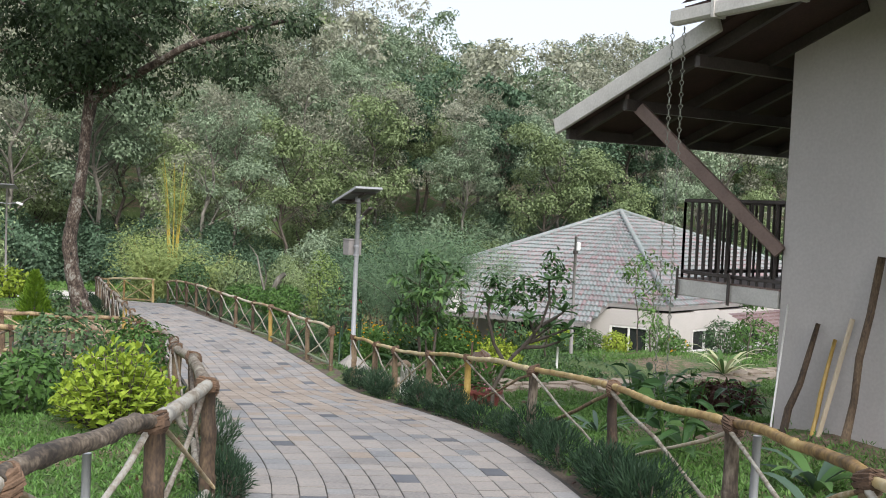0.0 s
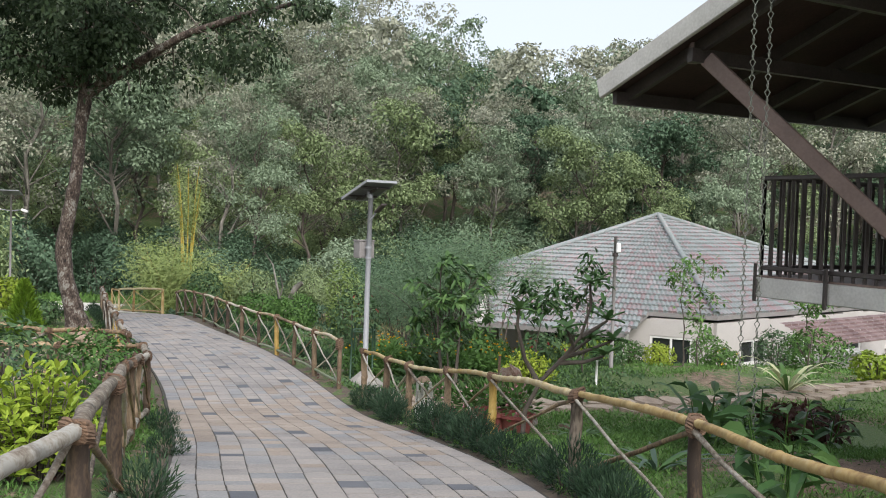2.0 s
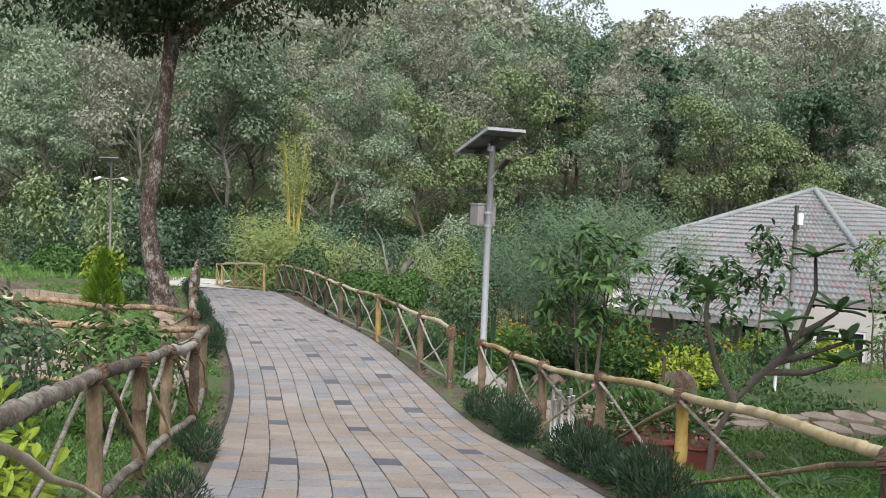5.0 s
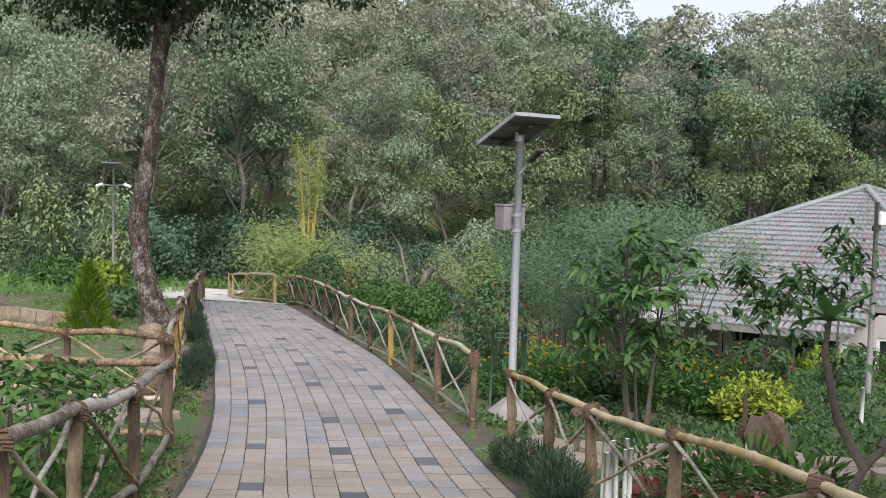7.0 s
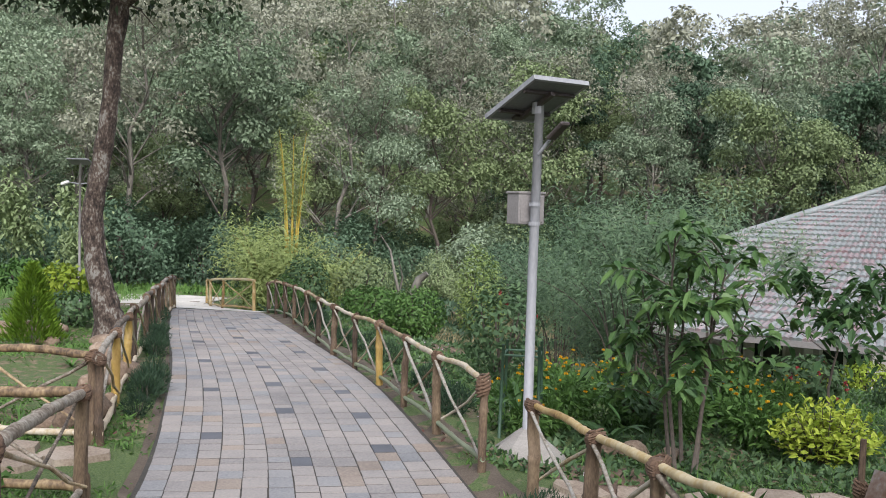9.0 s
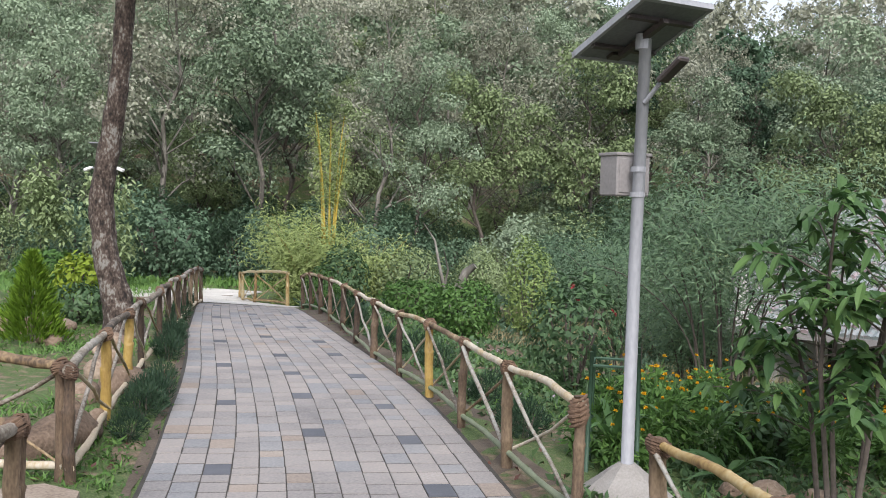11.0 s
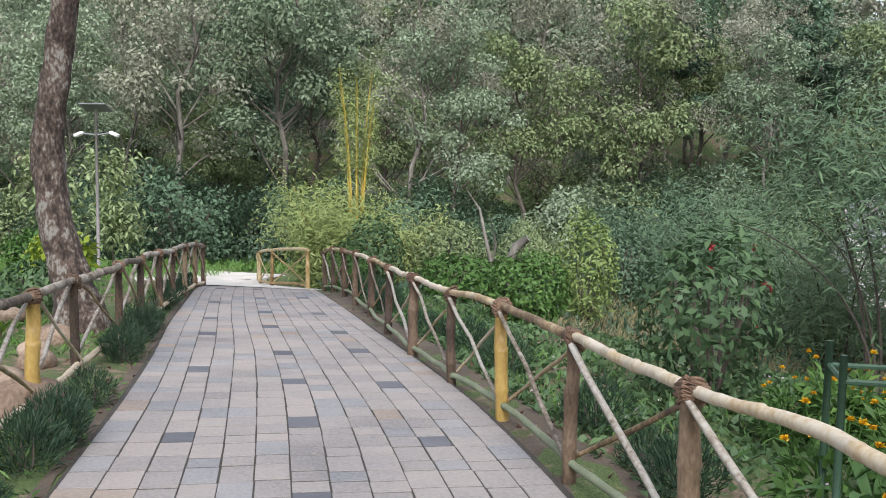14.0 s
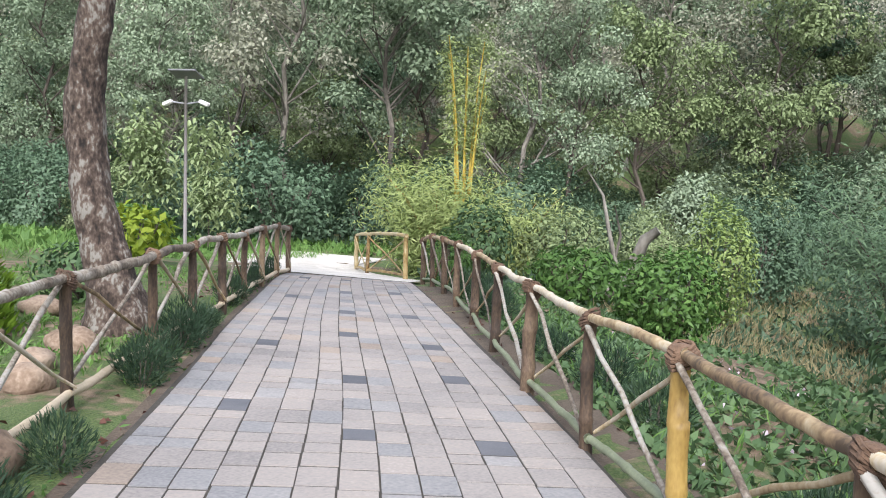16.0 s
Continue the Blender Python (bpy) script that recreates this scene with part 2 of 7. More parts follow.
GREEN = {
    "forest_a": [(0.05, (0.066, 0.098, 0.058)), (0.45, (0.204, 0.271, 0.166)), (0.8, (0.342, 0.420, 0.283)), (1.0, (0.414, 0.480, 0.362))],
    "forest_b": [(0.05, (0.094, 0.101, 0.068)), (0.5, (0.306, 0.319, 0.228)), (1.0, (0.462, 0.466, 0.381))],
    "forest_c": [(0.05, (0.030, 0.053, 0.033)), (0.5, (0.098, 0.162, 0.095)), (1.0, (0.190, 0.280, 0.169))],
    "forest_d": [(0.05, (0.065, 0.090, 0.040)), (0.5, (0.230, 0.297, 0.135)), (1.0, (0.342, 0.407, 0.225))],
    "shade_tree": [(0.0, (0.018, 0.031, 0.016)), (0.6, (0.045, 0.071, 0.034)), (1.0, (0.090, 0.123, 0.060))],
    "lime_bush": [(0.0, (0.12, 0.19, 0.02)), (0.5, (0.27, 0.36, 0.04)), (1.0, (0.45, 0.50, 0.075))],
    "hedge": [(0.0, (0.014, 0.032, 0.018)), (0.6, (0.035, 0.068, 0.036)), (1.0, (0.075, 0.12, 0.06))],
    "bush": [(0.0, (0.037, 0.083, 0.023)), (0.6, (0.093, 0.184, 0.045)), (1.0, (0.185, 0.304, 0.076))],
    "dark_bush": [(0.0, (0.036, 0.073, 0.035)), (0.6, (0.088, 0.152, 0.067)), (1.0, (0.175, 0.267, 0.113))],
    "bamboo_leaf": [(0.0, (0.045, 0.085, 0.045)), (0.5, (0.115, 0.185, 0.098)), (1.0, (0.235, 0.325, 0.165))],
    "yellow_leaf": [(0.0, (0.126, 0.176, 0.048)), (0.5, (0.274, 0.339, 0.116)), (1.0, (0.481, 0.528, 0.218))],
    "big_leaf": [(0.0, (0.031, 0.068, 0.025)), (0.6, (0.085, 0.170, 0.054)), (1.0, (0.196, 0.310, 0.099))],
    "blue_leaf": [(0.0, (0.04, 0.075, 0.055)), (1.0, (0.11, 0.17, 0.12))],
    "grass": [(0.0, (0.047, 0.103, 0.024)), (0.5, (0.100, 0.200, 0.048)), (1.0, (0.198, 0.317, 0.092))],
    "dry_grass": [(0.0, (0.16, 0.14, 0.07)), (1.0, (0.34, 0.30, 0.17))],
    "fresh_leaf": [(0.0, (0.10, 0.15, 0.04)), (0.5, (0.20, 0.28, 0.085)), (1.0, (0.33, 0.41, 0.15))],
    "russet": [(0.0, (0.06, 0.03, 0.025)), (1.0, (0.17, 0.08, 0.06))],
}
for key, stops in GREEN.items():
    M[key] = leafy(key, stops)
M["glossy_leaf"] = leafy("glossy_leaf", [(0.15, (0.02, 0.05, 0.02)), (0.5, (0.05, 0.105, 0.036)), (0.85, (0.115, 0.20, 0.058))], rough=0.4)
M["thuja"] = leafy("thuja", [(0.0, (0.06, 0.12, 0.012)), (0.6, (0.14, 0.24, 0.025)), (1.0, (0.25, 0.36, 0.05))])
M["marigold"] = leafy("marigold", [(0.0, (0.65, 0.30, 0.01)), (1.0, (0.80, 0.52, 0.02))])
M["pink_petal"] = leafy("pink_petal", [(0.0, (0.45, 0.10, 0.16)), (1.0, (0.75, 0.45, 0.50))])
M["red_petal"] = leafy("red_petal", [(0.0, (0.28, 0.03, 0.035)), (1.0, (0.45, 0.07, 0.08))])
M["white_petal"] = leafy("white_petal", [(0.0, (0.55, 0.42, 0.50)), (1.0, (0.70, 0.62, 0.68))])
M["cream_leaf"] = leafy("cream_leaf", [(0.0, (0.40, 0.42, 0.22)), (1.0, (0.62, 0.62, 0.40))])


def ground_material():
    """Lawn and bare earth, mottled, darkening to leaf litter in the woods."""
    m, n, l, p = nodes_of("lawn")
    co = n.new("ShaderNodeTexCoord")
    out = []
    for s, d in ((0.45, 5), (7, 6), (60, 3)):
        t = n.new("ShaderNodeTexNoise")
        t.inputs["Scale"].default_value, t.inputs["Detail"].default_value = s, d
        l.new(co.outputs["Object"], t.inputs["Vector"])
        out.append(t.outputs["Fac"])
    green = ramp(n, [(0.3, (0.035, 0.065, 0.016)), (0.5, (0.075, 0.12, 0.032)), (0.7, (0.14, 0.17, 0.06))])
    earth = ramp(n, [(0.3, (0.06, 0.042, 0.028)), (0.5, (0.15, 0.105, 0.07)), (0.7, (0.25, 0.19, 0.125))])
    l.new(out[2], green.inputs[0])
    l.new(out[1], earth.inputs[0])
    mask = n.new("ShaderNodeMath")
    mask.operation = "ADD"
    l.new(out[0], mask.inputs[0])
    k = n.new("ShaderNodeMath")
    k.operation = "MULTIPLY"
    k.inputs[1].default_value = 0.6
    l.new(out[1], k.inputs[0])
    l.new(k.outputs[0], mask.inputs[1])
    mr = ramp(n, [(0.80, (0, 0, 0)), (0.92, (1, 1, 1))])
    l.new(mask.outputs[0], mr.inputs[0])
    mx = n.new("ShaderNodeMixRGB")
    l.new(mr.outputs[0], mx.inputs[0])
    l.new(green.outputs[0], mx.inputs[1])
    l.new(earth.outputs[0], mx.inputs[2])
    l.new(mx.outputs[0], p.inputs["Base Color"])
    p.inputs["Roughness"].default_value = 0.95
    b = n.new("ShaderNodeBump")
    b.inputs["Strength"].default_value, b.inputs["Distance"].default_value = 0.8, 0.03
    l.new(out[2], b.inputs["Height"])
    l.new(b.outputs[0], p.inputs["Normal"])
    return m


M["lawn"] = ground_material()

# ---- builders ----
rng = np.random.default_rng(7)


class Shape:
    """Collects vertices and faces for one mesh."""

    def __init__(self):
        self.v, self.f = [], []

    def add(self, verts, faces):
        k = len(self.v)
        self.v += [tuple(p) for p in verts]
        self.f += [tuple(i + k for i in q) for q in faces]
        return self

    def box(self, m, sx, sy, sz, bevel=0.0):
        """A box of full size sx, sy, sz about the pose m, its edges cut by bevel."""
        x, y, z, b = sx / 2, sy / 2, sz / 2, min(bevel, sx / 3, sy / 3, sz / 3)
        if b <= 0:
            vs = [(i * x, j * y, k * z) for i in (-1, 1) for j in (-1, 1) for k in (-1, 1)]
            fs = [(0, 1, 3, 2), (4, 6, 7, 5), (0, 4, 5, 1), (2, 3, 7, 6), (0, 2, 6, 4), (1, 5, 7, 3)]
            return self.add([m @ Vector(p) for p in vs], fs)
        bm = bmesh.new()
        bmesh.ops.create_cube(bm, size=1.0, matrix=Matrix.Diagonal((sx, sy, sz, 1)))
        bmesh.ops.bevel(bm, geom=bm.edges[:], offset=b, segments=1, affect="EDGES")
        bm.verts.index_update()
        self.add([m @ p.co for p in bm.verts], [[w.index for w in q.verts] for q in bm.faces])
        bm.free()
        return self

    def beam(self, a, b, w, h, bevel=0.0):
        """A squared beam from a to b."""
        a, b = Vector(a), Vector(b)
        d = b - a
        q = d.to_track_quat("X", "Z").to_matrix().to_4x4()
        return self.box(Matrix.Translation((a + b) / 2) @ q, d.length, w, h, bevel)

    def tube(self, pts, radii, sides=8, cap=True):
        """A round bar through pts."""
        pts = [Vector(p) for p in pts]
        ref = Vector((0.13, 0.31, 0.94)) if abs((pts[-1] - pts[0]).normalized().z) < 0.9 else Vector((1, 0.1, 0))
        vs, fs = [], []
        for i, p in enumerate(pts):
            d = (pts[min(i + 1, len(pts) - 1)] - pts[max(i - 1, 0)]).normalized()
            u = d.cross(ref).normalized()
            w = d.cross(u)
            for j in range(sides):
                a = 2 * math.pi * j / sides
                vs.append(p + radii[i] * (math.cos(a) * u + math.sin(a) * w))
        for i in range(len(pts) - 1):
            for j in range(sides):
                k = (j + 1) % sides
                fs.append((i * sides + j, i * sides + k, (i + 1) * sides + k, (i + 1) * sides + j))
        if cap:
            fs.append(tuple(range(sides)))
            fs.append(tuple(range(len(vs) - 1, len(vs) - sides - 1, -1)))
        return self.add(vs, fs)

    def lathe(self, profile, centre=(0, 0, 0), sides=16):
        vs, fs = [], []
        for r, z in profile:
            for j in range(sides):
                a = 2 * math.pi * j / sides
                vs.append((centre[0] + r * math.cos(a), centre[1] + r * math.sin(a), centre[2] + z))
        for i in range(len(profile) - 1):
            for j in range(sides):
                k = (j + 1) % sides
                fs.append((i * sides + j, i * sides + k, (i + 1) * sides + k, (i + 1) * sides + j))
        return self.add(vs, fs)


def link(name, me, material, parent=None, label="", smooth=False):
    me.materials.append(material)
    if smooth:
        me.polygons.foreach_set("use_smooth", [True] * len(me.polygons))
    ob = new(name, me)
    if parent:
        ob.parent = parent
        ob.matrix_parent_inverse = parent.matrix_basis.inverted()
    if label:
        ob["label"] = label
    return ob


def part(name, shape, material, parent=None, label="", smooth=False):
    me = bpy.data.meshes.new(name)
    me.from_pydata(shape.v, [], shape.f)
    me.update()
    return link(name, me, material, parent, label, smooth)


def quads(name, v, material, parent=None, label=""):
    """A mesh of loose four-cornered leaves from an array (n, 4, 3)."""
    n = len(v)
    me = bpy.data.meshes.new(name)
    me.vertices.add(4 * n)
    me.vertices.foreach_set("co", np.ascontiguousarray(v, dtype=np.float32).ravel())
    me.loops.add(4 * n)
    me.loops.foreach_set("vertex_index", np.arange(4 * n, dtype=np.int32))
    me.polygons.add(n)
    me.polygons.foreach_set("loop_start", np.arange(0, 4 * n, 4, dtype=np.int32))
    me.update(calc_edges=True)
    return link(name, me, material, parent, label)


def thing(name, at, label, category, group="", kind="", rz=0.0):
    e = new(name)
    e.empty_display_size = 0.2
    e.matrix_basis = pose(*at, 0, 0, rz)
    return tagged(e, label, category, group, kind)


def unit(a):
    return a / np.maximum(np.linalg.norm(a, axis=1, keepdims=True), 1e-9)


def leaves(pos, way, length, width, fold=0.25, seed=0, face=None):
    """Folded diamond leaves at pos (n, 3), growing along way (n, 3)."""
    r = np.random.default_rng(seed)
    n = len(pos)
    way = unit(way)
    top = unit(r.normal(size=(n, 3)) + np.array((0, 0, 1.2))) if face is None else unit(face + r.normal(scale=0.45, size=(n, 3)))
    if face is not None:
        way = unit(way - 0.8 * np.sum(way * top, axis=1, keepdims=True) * top)
    side = unit(np.cross(way, top))
    up = np.cross(side, way)
    ln = (length * r.uniform(0.65, 1.3, n))[:, None]
    wd = (width * r.uniform(0.7, 1.25, n))[:, None]
    mid = pos + way * ln * 0.45
    tip = pos + way * ln - up * ln * 0.12
    return np.stack([pos, mid + side * wd / 2 + up * wd * fold, tip, mid - side * wd / 2 + up * wd * fold], axis=1)


def blades(name, pos, way, length, width, material, parent, seed, droop=0.35, fold=0.3):
    """Broad pointed leaves, each bent along its midrib, in one mesh."""
    r = np.random.default_rng(seed)
    n = len(pos)
    way = unit(way)
    side = unit(np.cross(way, np.array((0, 0, 1.0)) + r.normal(scale=0.35, size=(n, 3))))
    up = np.cross(side, way)
    ln = (length * r.uniform(0.65, 1.25, n))[:, None]
    wd = (width * r.uniform(0.75, 1.2, n))[:, None]
    bend = droop * r.uniform(0.5, 1.5, n)[:, None]
    rows = [pos]
    for t, w in ((0.32, 0.42), (0.68, 0.40)):
        c = pos + way * ln * t - np.array((0, 0, 1.0)) * ln * bend * t * t
        rows += [c + side * wd * w + up * wd * fold * w, c - up * wd * 0.05, c - side * wd * w + up * wd * fold * w]
    rows.append(pos + way * ln - np.array((0, 0, 1.0)) * ln * bend)
    v = np.stack(rows, axis=1).reshape(-1, 3)
    f = np.array(((0, 1, 2, 2), (0, 2, 3, 3), (1, 4, 5, 2), (2, 5, 6, 3), (4, 7, 5, 5), (5, 7, 6, 6)))
    faces = [tuple(dict.fromkeys(q)) for q in (f[None] + 8 * np.arange(n)[:, None, None]).reshape(-1, 4).tolist()]
    me = bpy.data.meshes.new(name)
    me.from_pydata(v.tolist(), [], faces)
    me.update()
    return link(name, me, material, parent)


def blob(n, radii, seed, shell=0.55):
    """Points in an ellipsoid, more of them near its skin."""
    r = np.random.default_rng(seed)
    d = unit(r.normal(size=(n, 3)))
    return d * (r.uniform(shell ** 3, 1, n) ** (1 / 3))[:, None] * np.array(radii), d


def mix_xy(a, b, f):
    return tuple(p + (q - p) * f for p, q in zip(a, b))


# ---- lie of the land ----
ZY = ((-40, 1.0), (-5, 0.5), (0, 0), (8.5, -0.81), (10.8, -1.12), (16, -1.80), (18, -1.88), (22, -1.97), (24, -2.03), (28, -2.2), (32, -2.32), (41, -3.4), (50, -4.0), (60, -4.4), (75, -4.6), (400, -4.6))
ZYA = np.array(ZY)


def level(y):
    """Height of the path and of the ground beside it."""
    k = np.array((-1.0, -0.5, 0.0, 0.5, 1.0))
    return float(np.mean(np.interp(y + k, ZYA[:, 0], ZYA[:, 1])))


PATH_L = [(-1.3, -12), (-1.2, -6), (-1.15, 0), (-1.15, 4), (-1.4, 6.8), (-2.3, 9.6), (-3.0, 12), (-3.95, 14.7), (-5.2, 18), (-6.55, 21), (-8.0, 24), (-9.8, 27.5), (-11.4, 30.8), (-12.5, 33.2)]
PATH_R = [(1.3, -12), (1.4, -6), (1.45, 0), (1.32, 4), (1.13, 7.0), (0.56, 10.3), (-0.25, 12.87), (-1.37, 15.6), (-2.70, 19.0), (-4.05, 22.1), (-5.5, 24.9), (-7.25, 28.1), (-9.0, 31.2), (-10.15, 33.4)]


def spline(pts, s):
    """A smooth curve through pts at s from 0 to len - 1."""
    i = min(max(int(math.floor(s)), 0), len(pts) - 2)
    f = s - i
    p = [Vector(pts[min(max(k, 0), len(pts) - 1)]) for k in (i - 1, i, i + 1, i + 2)]
    return 0.5 * (2 * p[1] + (p[2] - p[0]) * f + (2 * p[0] - 5 * p[1] + 4 * p[2] - p[3]) * f * f + (3 * p[1] - p[0] - 3 * p[2] + p[3]) * f ** 3)


RX, RY = zip(*PATH_R)
LX, LY = zip(*PATH_L)


def right_edge(y):
    return np.interp(y, RY, RX)


def left_edge(y):
    return np.interp(y, LY, LX)


def smooth(a, b, x):
    t = np.clip((x - a) / (b - a), 0, 1)
    return t * t * (3 - 2 * t)


def land(x, y):
    """Height of the ground."""
    x, y = np.asarray(x, float), np.asarray(y, float)
    z = sum(np.interp(y + k, ZYA[:, 0], ZYA[:, 1]) for k in (-1.0, -0.5, 0.0, 0.5, 1.0)) / 5
    off_r = x - np.interp(y, RY, RX)
    z = z - 0.12 * np.clip(y - 23, 0, 14) * smooth(1.5, 7, off_r) * (1 - smooth(45, 60, y))
    z = z + 0.2 * smooth(1.8, 3.5, off_r) * (1 - smooth(11, 14, y))
    off_l = np.interp(y, LY, LX) - x
    z = z + 0.9 * smooth(5, 12, off_l) * smooth(16, 24, y) * (1 - smooth(28, 36, y))
    z = z - 0.17 * smooth(0.25, 1.4, off_r) * smooth(13, 16.5, y) * (1 - smooth(23, 27, y))
    z = z - 0.05 + 0.03 * smooth(0.0, 0.3, np.maximum(off_r, off_l))
    steep = 0.165 + 0.24 * (1 - smooth(-62, 14, x))
    run = np.clip(y - 60, 0, 95)
    z = z + steep * run * smooth(58, 75, y) + 0.0010 * np.clip(run - 40, 0, 60) ** 2
    z = z - 0.25 * np.clip(y - 155, 0, 120)
    bump = 0.05 * np.sin(1.3 * x + 0.4) * np.sin(1.1 * y) + 0.04 * np.sin(2.9 * x - 1.7 * y)
    return z + bump * smooth(0.5, 2.0, np.maximum(off_r, off_l)) * np.where(y > 60, 6.0, 1.0)


def at_ground(x, y, up=0.0):
    return (x, y, float(land(x, y)) + up)


def ground():
    xs = np.concatenate([np.linspace(-600, -70, 8), np.arange(-60, -18, 3.0), np.arange(-18, 8, 0.3), np.arange(8, 60, 3.0), np.linspace(70, 600, 8)])
    ys = np.concatenate([np.linspace(-600, -60, 6), np.arange(-40, -4, 4.0), np.arange(-4, 38, 0.4), np.arange(38, 66, 1.5), np.arange(66, 230, 5.0), np.linspace(260, 900, 6)])
    gx, gy = np.meshgrid(xs, ys)
    v = np.stack([gx, gy, land(gx, gy)], axis=-1).reshape(-1, 3)
    w = len(xs)
    f = [(j * w + i, j * w + i + 1, (j + 1) * w + i + 1, (j + 1) * w + i) for j in range(len(ys) - 1) for i in range(w - 1)]
    s = Shape().add(v, f)
    ob = part("ground", s, M["lawn"], smooth=True)
    tagged(ob, "green lawn with bare brown earth, rising to a wooded hill", "ground", kind="structure")


ground()

# ---- fences ----
def bamboo_bar(s, a, b, r, sag=0.0, node=0.32, bend=0.035, sides=8, seed=0):
    """A bamboo pole from a to b with swollen joints."""
    q = random.Random(seed)
    a, b = Vector(a), Vector(b)
    n = max(2, int((b - a).length / node))
    side = Vector((q.uniform(-1, 1), q.uniform(-1, 1), q.uniform(-1, 1))) * bend
    kink = Vector((q.uniform(-1, 1), q.uniform(-1, 1), q.uniform(-1, 1))) * bend * 0.3
    pts, rad = [], []
    for i in range(n):
        for f, k in ((0.03, 1.11), (0.08, 0.99), (0.5, 0.97), (0.94, 0.99)):
            t = (i + f) / n
            pts.append(a.lerp(b, t) + side * math.sin(math.pi * t) + kink * math.sin(3 * math.pi * t) - Vector((0, 0, sag * math.sin(math.pi * t))))
            rad.append(r * k * (1.05 - 0.1 * t))
    pts = [p + Vector((q.uniform(-1, 1), q.uniform(-1, 1), q.uniform(-1, 1))) * 0.11 * r for p in pts]
    rad = [k * q.uniform(0.93, 1.07) for k in rad]
    pts[0], pts[-1] = a, b
    s.tube(pts, rad, sides)
    return s


def stick(s, a, b, r, seed, crook=0.03, sides=6):
    """A crooked peeled stick."""
    q = random.Random(seed)
    a, b = Vector(a), Vector(b)
    c = [a.lerp(b, t) + Vector((q.uniform(-1, 1), q.uniform(-1, 1), q.uniform(-1, 1))) * crook * (0 < t < 1) for t in (0, 0.22, 0.45, 0.7, 1)]
    s.tube(c, [r * q.uniform(0.85, 1.2) * k for k in (1.1, 1, 1, 0.95, 0.8)], sides)
    return s


def lashing(s, p, r, h, seed):
    """Turns of coir rope about a joint, drawn in over its top and foot."""
    q = random.Random(seed)
    pts = []
    turns = 6
    for i in range(turns * 9 + 1):
        a = 2 * math.pi * i / 9
        k = i / (turns * 9)
        belly = 0.62 + 0.38 * math.sin(math.pi * min(max(k, 0.04), 0.96)) ** 0.6
        rr = r * belly * (1 + 0.1 * math.sin(3 * a + seed)) + 0.004 * q.uniform(-1, 1)
        pts.append((p[0] + rr * math.cos(a), p[1] + rr * math.sin(a), p[2] + h * (k - 0.5) + 0.022 * math.sin(a + 1.7 * seed) + 0.006 * q.uniform(-1, 1)))
    s.tube(pts, [0.0105] * len(pts), 5)
    s.lathe([(0.0, -h / 2), (r * 0.66, -h / 2.1), (r * 0.95, -h / 5), (r * 0.95, h / 5), (r * 0.66, h / 2.1), (r * 0.3, h / 1.8), (0.0, h / 1.75)], p, 10)
    return s


def fence(label, line, height, rail, rail_mat, post_mats, brace_mat, low_mat, group, seed, low=0.12, post_r=0.048, cross=(), low_rail=True, tall_ends=(), rope=True, lean=0.0):
    """Posts along line, a round top rail, a bottom rail and crossed sticks between, tied with rope."""
    q = random.Random(seed)
    f = thing("fence", at_ground(*line[0]), label, "fence", group)
    tops, bots = [], []
    for i, (x, y) in enumerate(line):
        g = float(land(x, y))
        h = height + q.uniform(-0.02, 0.02)
        z = max(g, level(y) - 0.05)
        top = Vector((x + q.uniform(-0.01, 0.01), y, z + h))
        base = Vector((x + q.uniform(-0.02, 0.02), y + q.uniform(-0.02, 0.02), g - 0.1))
        tops.append(top)
        bots.append(Vector((base.x, base.y, z + low)))
        s = Shape()
        ext = 0.05 if i in tall_ends else 0.0
        r = post_r * q.uniform(0.85, 1.15)
        bamboo_bar(s, base, top + Vector((0, 0, ext - (0 if i in tall_ends else 0.02))), r, node=0.3, bend=0.012, sides=10, seed=seed * 50 + i)
        part("post", s, M[post_mats[i % len(post_mats)]], f, smooth=True)
        if rope:
            big = 1.25 if i in tall_ends else 1.0
            s = lashing(Shape(), top - Vector((0, 0, 0.012 + 0.05 * (big > 1))), (max(r, rail) * 1.18 + 0.008) * big, 0.10 * big ** 3, seed + i)
            part("rope_lashing", s, M["rope"], f, "reddish-brown coir rope lashing")
    for i in range(len(line) - 1):
        a, b = tops[i], tops[i + 1]
        d = (b - a).normalized()
        s = bamboo_bar(Shape(), a - d * 0.05, b + d * 0.05, rail * q.uniform(0.92, 1.08), sag=q.uniform(-0.005, 0.015), node=0.27, seed=seed * 90 + i, sides=10)
        part("top_rail", s, M[rail_mat], f, smooth=True)
        if low_rail:
            s = bamboo_bar(Shape(), bots[i] - d * 0.04, bots[i + 1] + d * 0.04, rail * 0.85, seed=seed * 70 + i, bend=0.03, sides=8)
            part("bottom_rail", s, M[low_mat], f, smooth=True)
        off = Vector((-d.y, d.x, 0)) * 0.045
        up = Vector((0, 0, 0.03))
        for k, (p, e) in enumerate(((a - up, bots[i + 1] + up), (b - up, bots[i] + up))):
            s = stick(Shape(), p - off * (1 - 1.6 * k), e - off * (1 - 1.6 * k), 0.0155 * q.uniform(0.8, 1.25), seed * 40 + 2 * i + k, 0.02)
            part("brace", s, M[brace_mat[k % len(brace_mat)]], f, smooth=True)
    return f


